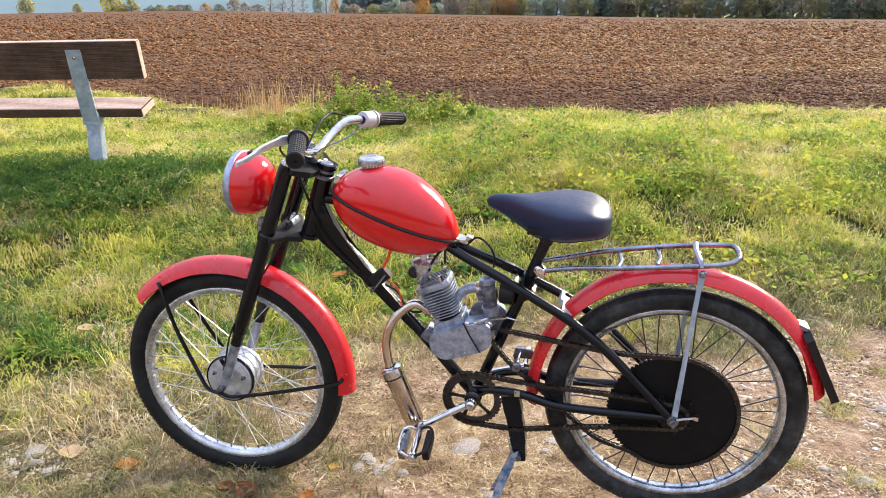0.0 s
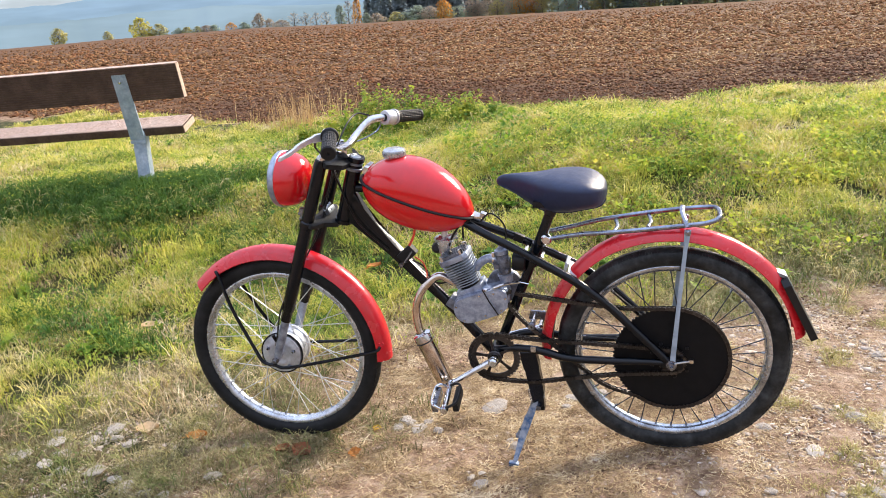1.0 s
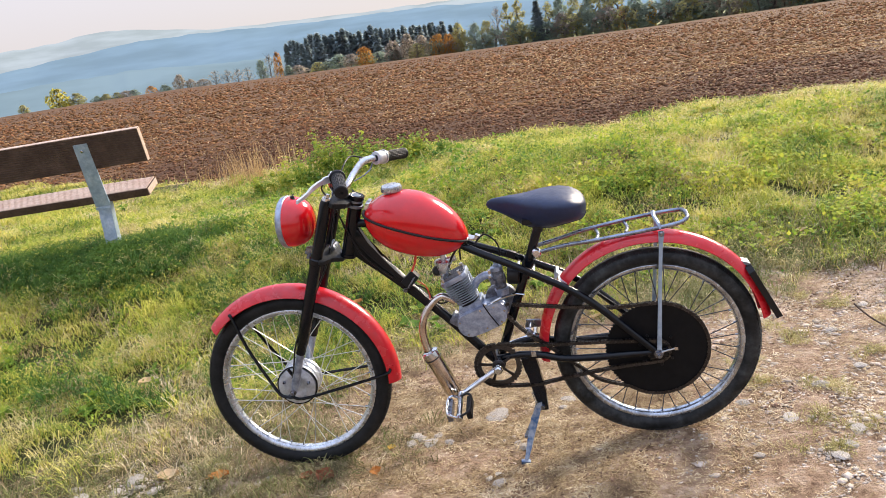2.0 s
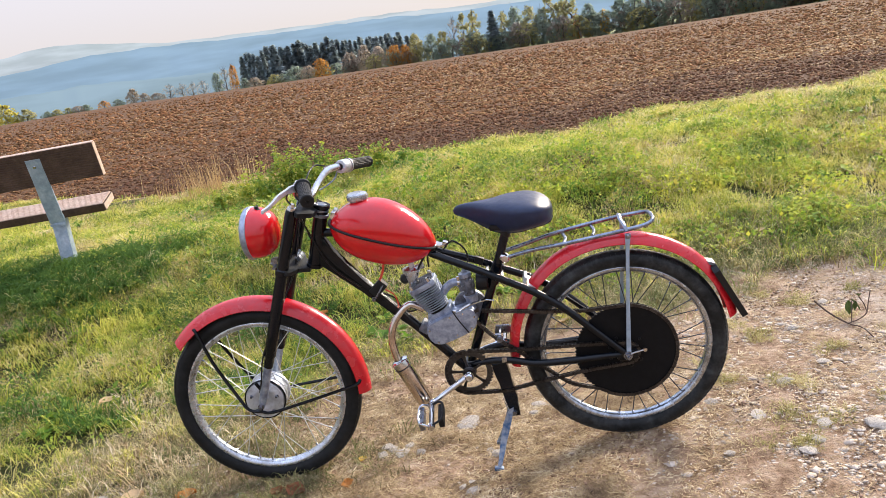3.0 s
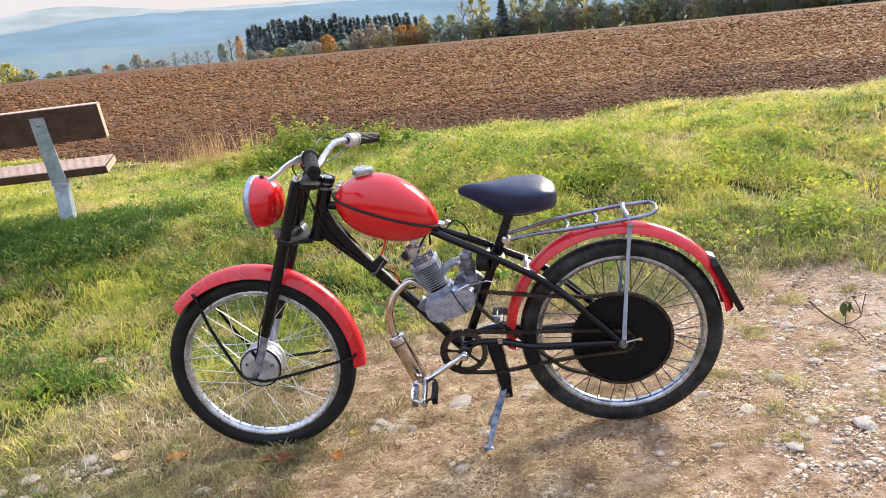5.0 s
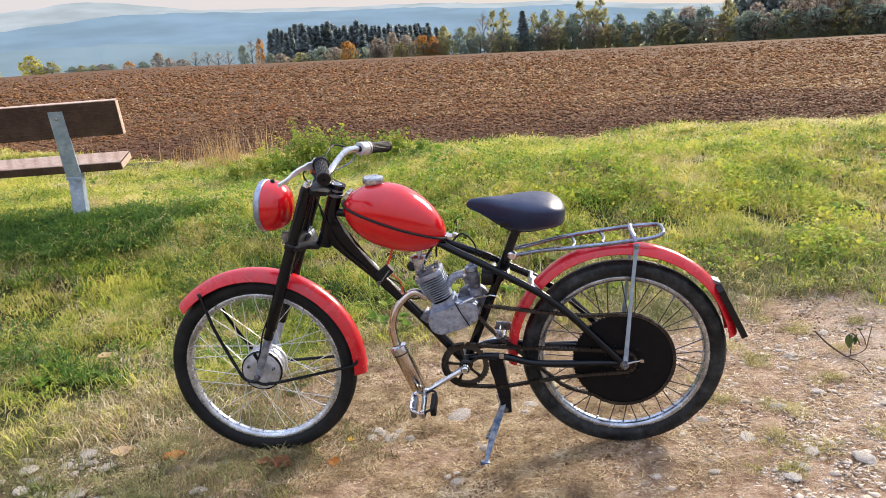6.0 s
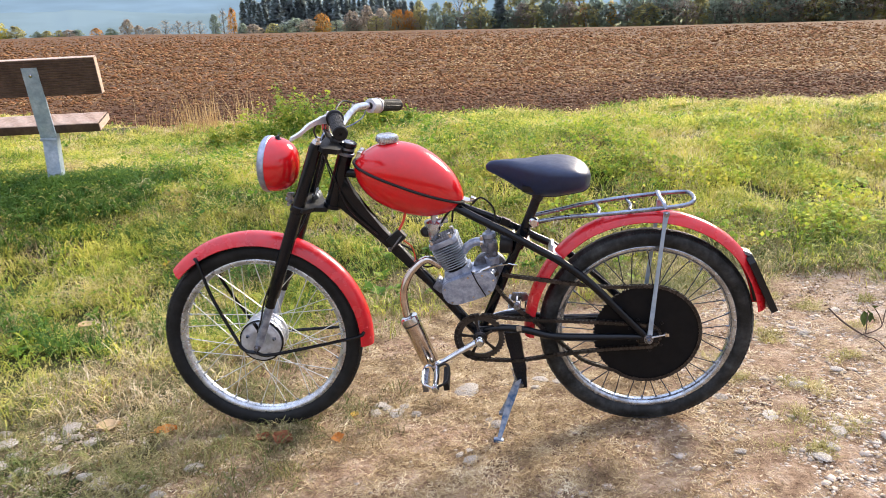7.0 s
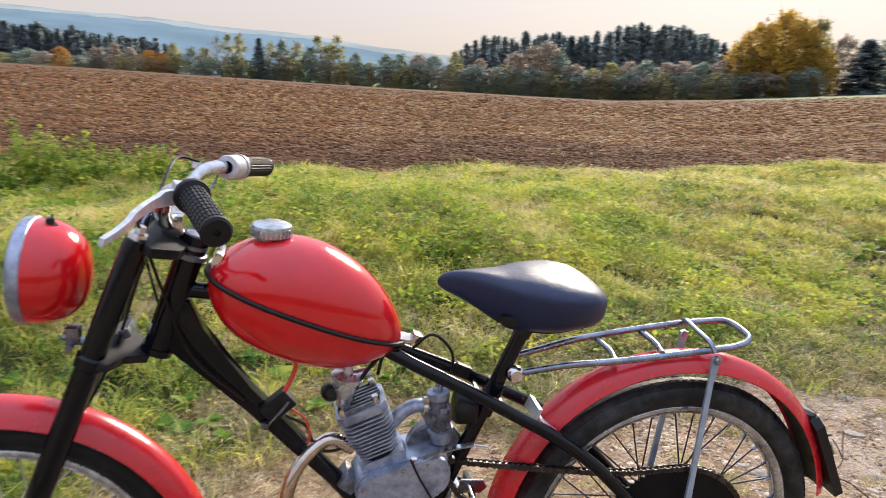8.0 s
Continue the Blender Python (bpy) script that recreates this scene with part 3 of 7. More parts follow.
def wheel(name, m, tyre_mat, spoke_mat, rim_mat, flange, label, knobs, wire=0.0015):
    rim_section = [(0.0, -0.019), (0.003, -0.0175), (0.002, -0.014), (-0.006, -0.0125), (-0.011, -0.006), (-0.013, 0.0), (-0.011, 0.006), (-0.006, 0.0125), (0.002, 0.014), (0.003, 0.0175), (0.0, 0.019), (-0.005, 0.0185), (-0.013, 0.0145), (-0.017, 0.007), (-0.018, 0.0), (-0.017, -0.007), (-0.013, -0.0145), (-0.005, -0.0185)]
    rim = part(name, ring_profile(bmesh.new(), 0.280, rim_section, m), rim_mat, bike, label)
    sec = []
    for k in range(20):
        a = 2 * math.pi * k / 20
        sec.append((0.0295 * math.cos(a) + 0.0275, 0.0285 * math.sin(a)))
    bm = ring_profile(bmesh.new(), 0.280, sec, m, seg=112)
    # tread ribs and blocks
    for k in range(knobs):
        a = 2 * math.pi * (k + 0.5) / knobs
        for s, lean in ((-0.017, -0.36), (0.0, 0.0), (0.017, 0.36)):
            rr = 0.3352 - 0.0052 * (abs(s) > 0.01)
            c = m @ pose(0, 0, 0, 0, -math.degrees(a), 0) @ Matrix.Translation((rr, s, 0)) @ pose(0, 0, 0, 0, 0, math.degrees(lean) * 1.6)
            box(bm, (0.0035, 0.013, 0.0105), c)
    part("tyre", bm, tyre_mat, rim, "worn black rubber tyre")
    # spokes: crossed, from either flange
    sp = bmesh.new()
    tube(sp, [(0, 0, 0), (0, 0, 1.0)], 1.0, 6)
    me = bpy.data.meshes.new("spoke")
    sp.to_mesh(me)
    sp.free()
    me.materials.append(spoke_mat)
    for k in range(36):
        side = -1 if k % 2 else 1
        a = 2 * math.pi * k / 36
        turn = (1 if (k // 2) % 2 else -1) * 2 * math.pi * 3.0 / 18
        p = Vector((flange * math.cos(a + turn), side * 0.030, flange * math.sin(a + turn)))
        q = Vector((0.2630 * math.cos(a), side * 0.003, 0.2630 * math.sin(a)))
        d = q - p
        shared("spoke", me, rim, m @ axis_to(p, d) @ Matrix.Diagonal((wire, wire, d.length, 1)))
    # nipples
    nb = bmesh.new()
    for k in range(36):
        a = 2 * math.pi * k / 36
        tube(nb, [m @ Vector((0.2635 * math.cos(a), 0, 0.2635 * math.sin(a))), m @ Vector((0.2535 * math.cos(a), (1 if k % 2 == 0 else -1) * 0.0012, 0.2535 * math.sin(a)))], 0.0028, 6)
    tagged(part("spoke_nipples", nb, STEEL, rim), kind="stuff")
    return rim


front_wheel = wheel("front_wheel", STEER, RUBBER, SPOKE, RIMM, 0.068, "front wheel with bright rim and spokes", 124)
rear_wheel = wheel("rear_wheel", Matrix.Translation(RC), DUSTY, DARKSP, RIM_WORN, 0.045, "rear wheel with scuffed rim and dark spokes", 124, 0.0017)

# front drum hub
bm = lathe(bmesh.new(), [(0.0, 0.043), (0.030, 0.043), (0.034, 0.046), (0.050, 0.046), (0.053, 0.044), (0.0665, 0.043), (0.0685, 0.040)], STEER @ TO_SIDE, 48)
plate = part("brake_plate", bm, HUBM, front_wheel, "dull aluminium drum brake plate")
bm = lathe(bmesh.new(), [(0.0695, 0.036), (0.0725, 0.040), (0.074, 0.038), (0.0745, 0.033), (0.071, 0.031)], STEER @ TO_SIDE, 48)
part("brake_ring", bm, BLACK, front_wheel)
bm = lathe(bmesh.new(), [(0.071, 0.031), (0.0735, 0.027), (0.0735, 0.020), (0.066, 0.018), (0.064, 0.012), (0.064, 0.000), (0.068, -0.003), (0.068, -0.026), (0.073, -0.030), (0.074, -0.040), (0.066, -0.046), (0.030, -0.050), (0.012, -0.058), (0.0, -0.058)], STEER @ TO_SIDE, 48)
part("drum_hub", bm, HUBM, front_wheel, "polished aluminium drum hub")
bm = bmesh.new()
for uu, ww, rr in ((-0.034, -0.036, 0.0062), (0.022, -0.046, 0.0058), (-0.042, 0.022, 0.0045), (0.046, 0.010, 0.0045)):
    lathe(bm, [(0.0, 0.056), (rr * 0.7, 0.056), (rr, 0.053), (rr, 0.046), (rr * 1.5, 0.046), (rr * 1.5, 0.043)], STEER @ TO_SIDE @ Matrix.Translation((uu, ww, 0)), 12)
tagged(part("plate_bolts", bm, STEEL, front_wheel), kind="stuff")
bm = lathe(bmesh.new(), [(0.0, 0.108), (0.006, 0.107), (0.0065, 0.098), (0.011, 0.097), (0.0115, 0.089), (0.007, 0.088), (0.007, -0.088), (0.0115, -0.089), (0.011, -0.097), (0.0, -0.108)], STEER @ TO_SIDE, 12)
part("front_axle", bm, STEEL, front_wheel)

# rear hub, axle, sprockets
MR = Matrix.Translation(RC) @ TO_SIDE
bm = lathe(bmesh.new(), [(0.048, 0.036), (0.050, 0.033), (0.048, 0.028), (0.030, 0.022), (0.028, -0.022), (0.048, -0.028), (0.050, -0.033), (0.040, -0.040), (0.0, -0.044)], MR, 32)
part("rear_hub", bm, SATIN, rear_wheel)


def sprocket(bm, m, teeth, r_out, depth, thick, r_in, z0):
    """A toothed disc with a centre hole."""
    k = teeth * 4
    out = []
    for j in range(k):
        rr = r_out - (depth, depth * 0.35, 0.0, depth * 0.35)[j % 4]
        a = 2 * math.pi * j / k
        out.append((rr * math.cos(a), rr * math.sin(a)))
    inn = [(r_in * math.cos(2 * math.pi * j / k), r_in * math.sin(2 * math.pi * j / k)) for j in range(k)]
    rings = [[bm.verts.new(m @ Vector((x, y, z))) for x, y in ring] for ring, z in ((inn, z0), (out, z0), (out, z0 + thick), (inn, z0 + thick))]
    for a, b in zip(rings, rings[1:] + rings[:1]):
        for j in range(k):
            bm.faces.new((a[j], a[(j + 1) % k], b[(j + 1) % k], b[j]))
    return bm


bm = sprocket(bmesh.new(), MR, 84, 0.1685, 0.006, 0.004, 0.02, 0.046)
part("drive_sprocket", bm, SPROCK, rear_wheel, "large blackened drive sprocket", smooth=30)
bm = bmesh.new()
for k in range(9):
    a = 2 * math.pi * k / 9
    lathe(bm, [(0.0, 0.0555), (0.0045, 0.0555), (0.0052, 0.054), (0.0052, 0.050)], MR @ Matrix.Translation((0.058 * math.cos(a), 0.058 * math.sin(a), 0)), 8)
tagged(part("sprocket_bolts", bm, SATIN, rear_wheel), kind="stuff")
bm = sprocket(bmesh.new(), MR, 18, 0.0395, 0.006, 0.004, 0.012, 0.062)
part("rear_cog", bm, CHAINM, rear_wheel)
bm = lathe(bmesh.new(), [(0.0, 0.112), (0.0055, 0.111), (0.006, 0.100), (0.011, 0.099), (0.0115, 0.090), (0.015, 0.089), (0.015, 0.086), (0.007, 0.086), (0.007, -0.092), (0.0115, -0.093), (0.011, -0.102), (0.0, -0.110)], MR, 14)
part("rear_axle", bm, STEEL, rear_wheel)
bm = bmesh.new()
tube(bm, [RC + Vector((0.004, -0.088, 0.004)), RC + Vector((0.030, -0.090, 0.012)), RC + Vector((0.052, -0.090, 0.016))], 0.0035, 8)
box(bm, (0.012, 0.008, 0.012), Matrix.Translation(RC + Vector((0.055, -0.090, 0.016))), 0.002)
part("chain_adjuster", bm, CHROME, rear_wheel)

# ---- mudguards ----
def mudguard(name, m, radius, a0, a1, half, depth, label, squeeze=0.0):
    """A curved sheet with a raised crown and rolled edges; angles in degrees up from the rear."""
    sec = []
    for k in range(15):
        t = -1 + 2 * k / 14
        sec.append((-depth * abs(t) ** 2.4 - 0.004 * (abs(t) > 0.99), half * t))
    inner = [(dr - 0.0022, s * 0.97) for dr, s in sec[::-1]]
    bm = bmesh.new()
    ring_profile(bm, radius, sec + inner, m, seg=72, a0=radians(a0), a1=radians(a1))
    return part(name, bm, RED_DULL, bike, label)


front_guard = mudguard("front_mudguard", STEER, 0.3755, -5, 136.5, 0.047, 0.033, "faded red painted steel front mudguard")


def rear_radius(angle):
    """The rear mudguard stands off the tyre at the front and closes on it towards its tail."""
    return float(np.interp(angle, [8, 25, 39, 52, 65, 78, 99, 118, 134, 150, 165, 187], [0.374, 0.380, 0.387, 0.392, 0.395, 0.397, 0.399, 0.400, 0.396, 0.389, 0.386, 0.386]))


rear_guard = mudguard("rear_mudguard", Matrix.Translation(RC), rear_radius, 11, 183, 0.040, 0.026, "faded red painted steel rear mudguard")


# black sheets that darken the mudguard's inside at tail and foot
bm = bmesh.new()
ring_profile(bm, lambda angle: rear_radius(angle) - 0.008, [(-0.016, -0.036), (-0.004, -0.024), (0.0, 0.0), (-0.004, 0.024), (-0.016, 0.036), (-0.020, 0.034), (-0.008, 0.022), (-0.005, 0.0), (-0.008, -0.022), (-0.020, -0.034)], Matrix.Translation(RC), seg=16, a0=radians(12), a1=radians(50))
part("mud_flap", bm, SATIN, rear_guard, "black sheet under the mudguard's tail")
bm = bmesh.new()
ring_profile(bm, lambda angle: rear_radius(angle) - 0.012, [(-0.010, -0.034), (0.0, 0.0), (-0.010, 0.034), (-0.022, 0.030), (-0.014, 0.0), (-0.022, -0.030)], Matrix.Translation(RC), seg=8, a0=radians(166), a1=radians(178))
part("mud_flap", bm, SATIN, rear_guard, "black plate inside the mudguard's foot")


def on_front(angle, r, v):
    a = radians(angle)
    return STEER @ Vector((r * math.cos(a), v, r * math.sin(a)))


bm = bmesh.new()
for aa in (6, 118):
    for vv in (-0.048, -0.046):
        lathe(bm, [(0.0, 0.003), (0.003, 0.0022), (0.0036, 0.0)], axis_to(on_front(aa, 0.352 + 0.012 * (vv > -0.047), vv), STEER.to_3x3() @ Vector((0, -1, 0))), 8)
tagged(part("rivets", bm, RED_DULL, front_guard), kind="stuff")
for side in (-1, 1):
    bm = bmesh.new()
    vv = side * 0.072
    tube(bm, spline([on_front(121, 0.352, side * 0.043), on_front(121, 0.330, side * 0.050), on_front(128, 0.22, vv * 0.9), on_front(150, 0.085, side * 0.083), on_front(185, 0.045, side * 0.093), on_front(250, 0.016, side * 0.099)], 5), 0.0058, 8)
    part("mudguard_stay", bm, BLACK, bike, "black round-bar mudguard stay")
    bm = bmesh.new()
    tube(bm, spline([on_front(-100, 0.014, side * 0.100), on_front(-38, 0.04, side * 0.098), on_front(-8, 0.12, side * 0.086), on_front(0, 0.26, side * 0.062), on_front(2, 0.335, side * 0.050), on_front(4, 0.352, side * 0.044)], 5), 0.0056, 8)
    part("mudguard_stay", bm, BLACK, bike, "black round-bar mudguard stay")

# ---- frame ----
bm = bmesh.new()
HT, HB = Vector((-0.914, 0, 0.975)), Vector((-0.981, 0, 0.790))
tube(bm, [HT, HB], 0.0235, 20)
tube(bm, [HT + (HT - HB) * 0.0, HT + (HT - HB).normalized() * 0.012], 0.027, 20)
tube(bm, [HB, HB - (HT - HB).normalized() * 0.012], 0.027, 20)
part("head_tube", bm, BLACK, bike, "black enamelled head tube")
bm = bmesh.new()
tube(bm, spline([(-0.955, 0, 0.845), (-0.90, 0, 0.765), (-0.80, 0, 0.650), (-0.68, 0, 0.510), (-0.572, 0, 0.372), (-0.545, 0, 0.340)], 4), 0.0165, 14)
part("down_tube", bm, BLACK, bike, "black enamelled down tube")
# pressed gusset that widens the down tube at the head
bm = bmesh.new()
gus = [(-0.955, 0.880), (-0.925, 0.872), (-0.906, 0.825), (-0.876, 0.768), (-0.826, 0.706), (-0.760, 0.628), (-0.700, 0.552), (-0.706, 0.520), (-0.776, 0.598), (-0.840, 0.668), (-0.896, 0.722), (-0.942, 0.766), (-0.985, 0.800)]
prism(bm, gus, 0.030, Matrix.Translation((0, 0.015, 0)) @ TO_SIDE, 0.006)
part("head_gusset", bm, BLACK, bike)
bm = bmesh.new()
tube(bm, spline([(-0.945, 0, 0.892), (-0.87, 0, 0.880), (-0.74, 0, 0.845), (-0.60, 0, 0.792)], 4), 0.014, 12)
part("top_tube", bm, BLACK, bike)
for side in (-1, 1):
    bm = bmesh.new()
    pts = [(-0.615, side * 0.012, 0.786), (-0.54, side * 0.028, 0.747), (-0.44, side * 0.044, 0.698), (-0.35, side * 0.054, 0.648), (-0.27, side * 0.062, 0.602), (-0.18, side * 0.068, 0.531), (-0.085, side * 0.073, 0.431), (-0.012, side * 0.076, 0.354)]
    tube(bm, spline(pts, 5), 0.0125, 12)
    part("frame_rail", bm, BLACK, bike, "black curved rail from tank to rear axle")
    bm = bmesh.new()
    pts = [(-0.535, side * 0.022, 0.352), (-0.46, side * 0.048, 0.372), (-0.385, side * 0.060, 0.371), (-0.305, side * 0.066, 0.352), (-0.20, side * 0.071, 0.349), (-0.05, side * 0.076, 0.351), (0.010, side * 0.077, 0.350)]
    tube(bm, spline(pts, 5), [0.012] * 24 + [0.010] * 7, 12, flat=0.9)
    box(bm, (0.060, 0.005, 0.034), Matrix.Translation((0.0, side * 0.079, 0.347)), 0.003)
    part("chain_stay", bm, BLACK, bike)
bm = bmesh.new()
tube(bm, [(-0.330, 0, 0.815), (-0.395, 0, 0.655), (-0.530, 0, 0.335)], 0.0148, 14)
tube(bm, [(-0.378, 0, 0.697), (-0.404, 0, 0.632)], 0.0195, 14)
part("seat_tube", bm, BLACK, bike, "black seat tube and post")
bm = lathe(bmesh.new(), [(0.0, 0.040), (0.020, 0.040), (0.023, 0.037), (0.023, -0.037), (0.020, -0.040), (0.0, -0.040)], Matrix.Translation((-0.530, 0, 0.338)) @ TO_SIDE, 20)
part("bottom_bracket", bm, BLACK, bike)
# bright brackets between the rails
bm = bmesh.new()
for uu, ww in ((-0.418, 0.680), (-0.372, 0.656)):
    box(bm, (0.010, 0.050, 0.014), Matrix.Translation((uu, 0.014, ww - 0.003)) @ pose(0, 0, 0, 0, 26, 0), 0.003)
part("rail_bracket", bm, CHROME, bike, "bright steel bracket between the frame rails")
bm = bmesh.new()
box(bm, (0.010, 0.060, 0.026), Matrix.Translation((-0.298, 0.010, 0.630)) @ pose(0, 0, 0, 0, 22, 0), 0.003)
box(bm, (0.030, 0.090, 0.005), Matrix.Translation((-0.280, 0.004, 0.614)) @ pose(0, 0, 0, 0, 30, 0), 0.002)
part("guard_bracket", bm, HUBM, bike, "bright angle bracket holding the rear mudguard")
bm = bmesh.new()
box(bm, (0.030, 0.016, 0.024), Matrix.Translation((-0.440, 0.030, 0.706)) @ pose(0, 0, 0, 0, 24, 0), 0.003)
part("cable_clamp", bm, SATIN, bike)

# ---- fork ----
for side in (-1, 1):
    v = side * 0.078
    end = STEER @ Vector((0.006, side * 0.083, 0.012))
    top = Vector((-0.990, v, 1.000))
    d = (end - top)
    bm = bmesh.new()
    L = d.length
    ks = [0.0, 0.02, 0.285, 0.29, 0.315, 0.32, 0.60, 0.74, 0.745, 0.80]
    rs = [0.017, 0.0195, 0.0195, 0.0235, 0.0235, 0.0195, 0.0205, 0.0205, 0.0175, 0.0165]
    tube(bm, [top + d * k for k in ks], rs, 18)
    leg = part("fork_leg", bm, BLACK, bike, "black telescopic fork leg")
    bm = bmesh.new()
    tube(bm, [top + d * 0.79, top + d * 0.985, top + d * 1.02], [0.0142, 0.0142, 0.010], 14)
    part("fork_slider", bm, ALU, leg, "bare steel fork slider")
    bm = bmesh.new()
    a = axis_to(top, -d)
    lathe(bm, [(0.0, 0.022), (0.008, 0.022), (0.009, 0.018), (0.009, 0.010), (0.0145, 0.010), (0.0155, 0.006), (0.0155, -0.002)], a, 6)
    part("fork_nut", bm, CHROME, leg)
# yokes
fd = (Vector((-1.258, 0, 0.337)) - Vector((-0.990, 0, 1.0))).normalized()
yoke_x = Vector((0, 1, 0)).cross(-fd).normalized()
ym = Matrix((yoke_x.to_4d(), Vector((0, 1, 0, 0)), (-fd).to_4d(), Vector((0, 0, 0, 1)))).transposed()
for row in range(3):
    ym[3][row] = 0.0


def yoke(centre, thick, name, lobe, reach):
    out = []
    for k in range(24):
        a = 2 * math.pi * k / 24
        x, y = math.cos(a), math.sin(a)
        out.append((0.027 * x + (lobe if abs(y) < reach else 0.0) * (1 if x > 0 else 0.3), 0.104 * y))
    bm = bmesh.new()
    prism(bm, out, thick, Matrix.Translation(centre) @ ym @ Matrix.Translation((0, 0, -thick / 2)), 0.003)
    return part(name, bm, RUBBER, bike)


yoke(Vector((-0.968, 0, 0.985)), 0.016, "top_yoke", 0.020, 0.72)
yoke(Vector((-1.050, 0, 0.798)), 0.014, "bottom_yoke", 0.034, 0.45)
bm = bmesh.new()
lathe(bm, [(0.0, 0.050), (0.016, 0.049), (0.021, 0.046), (0.021, 0.040), (0.017, 0.038), (0.017, 0.034), (0.026, 0.032), (0.026, 0.026), (0.022, 0.024), (0.022, 0.018), (0.029, 0.016), (0.029, 0.008), (0.024, 0.006)], axis_to(Vector((-0.928, 0, 0.941)), (HT - HB)), 24)
part("headset", bm, DARKST, bike, "dark steel steering head nuts")
bm = bmesh.new()
box(bm, (0.016, 0.050, 0.018), Matrix.Translation((-1.030, 0.014, 0.816)) @ pose(0, 0, 0, 0, -22, 0), 0.005)
tube(bm, [(-1.036, -0.020, 0.822), (-1.028, 0.02, 0.836)], 0.004, 8)
part("horn_bracket", bm, DARKST, bike, "worn steel bracket between the fork legs")

# ---- headlamp ----
LM = Matrix.Translation((-1.176, 0.022, 0.919)) @ pose(0, 0, 0, 0, 0, -2) @ pose(0, 0, 0, 0, 94, 0)   # local z points to the rear
bm = lathe(bmesh.new(), [(0.0865, 0.004), (0.0875, 0.012), (0.0868, 0.028), (0.083, 0.044), (0.076, 0.060), (0.065, 0.074), (0.050, 0.085), (0.027, 0.092), (0.0, 0.095)], LM, 48)
lamp = part("headlamp", bm, RED, bike, "red painted headlamp shell")
bm = lathe(bmesh.new(), [(0.075, -0.014), (0.081, -0.013), (0.0875, -0.008), (0.0895, -0.002), (0.0895, 0.009), (0.087, 0.011)], LM, 48)
part("rim", bm, ALU, lamp, "chromed headlamp rim")
bm = lathe(bmesh.new(), [(0.0, -0.018), (0.03, -0.0165), (0.055, -0.014), (0.077, -0.010)], LM, 40)
part("lens", bm, GLASS, lamp, "domed headlamp glass")
bm = lathe(bmesh.new(), [(0.0, 0.014), (0.006, 0.013), (0.008, 0.004), (0.012, 0.002), (0.012, -0.006)], Matrix.Translation((-1.136, 0.014, 0.996)), 14)
tube(bm, [(-1.136, 0.014, 1.006), (-1.136, 0.028, 1.010)], 0.0025, 6)
part("lamp_switch", bm, SATIN, lamp)
bm = bmesh.new()
box(bm, (0.022, 0.022, 0.030), Matrix.Translation((-1.112, -0.004, 0.815)), 0.004)
tube(bm, [(-1.130, 0, 0.812), (-1.095, 0, 0.800), (-1.060, 0, 0.790)], 0.008, 8)
tube(bm, [(-1.115, -0.03, 0.800), (-1.115, 0.03, 0.800)], 0.006, 8)
part("lamp_bracket", bm, STEEL, lamp)

# ---- handlebar ----
bm = bmesh.new()
bar = [(-0.818, 0.350, 1.031), (-0.850, 0.255, 1.048), (-0.875, 0.205, 1.058), (-0.912, 0.165, 1.058), (-0.938, 0.115, 1.032), (-0.948, 0.060, 1.013), (-0.948, 0.0, 1.010),
       (-0.950, -0.060, 1.022), (-0.946, -0.115, 1.054), (-0.930, -0.160, 1.090), (-0.905, -0.200, 1.100), (-0.886, -0.240, 1.096), (-0.858, -0.320, 1.084)]
tube(bm, spline(bar, 6), 0.0124, 14)
handlebar = part("handlebar", bm, CHROME, bike, "chromed swept-back handlebar")
bm = bmesh.new()
box(bm, (0.036, 0.046, 0.034), Matrix.Translation((-0.946, 0, 1.005)), 0.007)
part("stem_clamp", bm, CHROME, handlebar)


def grip(p, q, name):
    """A moulded rubber grip with lengthwise ribs, an inner flange and a capped end."""
    p, q = Vector(p), Vector(q)
    m = axis_to(p, q - p)
    L = (q - p).length
    prof = [(0.012, 0.0, 0), (0.0245, 0.0, 0), (0.0245, 0.008, 0), (0.0192, 0.012, 0)]
    for j in range(10):
        z = 0.014 + (L - 0.026) * j / 9
        prof += [(0.0194, z, 1), (0.0194, z + (L - 0.026) / 9 * 0.72, 1), (0.0182, z + (L - 0.026) / 9 * 0.8, 1)] if j < 9 else []
    prof += [(0.0202, L - 0.009, 0), (0.0202, L - 0.003, 0), (0.0172, L, 0), (0.005, L, 0), (0.004, L - 0.004, 0), (0.0001, L - 0.004, 0)]
    seg = 66
    bm = bmesh.new()
    rings = []
    for rr, z, rib in prof:
        rings.append([bm.verts.new(m @ Vector(((rr - 0.0014 * rib * (k % 3 == 0)) * math.cos(2 * math.pi * k / seg), (rr - 0.0014 * rib * (k % 3 == 0)) * math.sin(2 * math.pi * k / seg), z))) for k in range(seg)])
    for u, v in zip(rings, rings[1:]):
        for k in range(seg):
            bm.faces.new((u[k], u[(k + 1) % seg], v[(k + 1) % seg], v[k]))
    part(name, bm, GRIPM, handlebar, "ribbed black rubber grip", smooth=30)


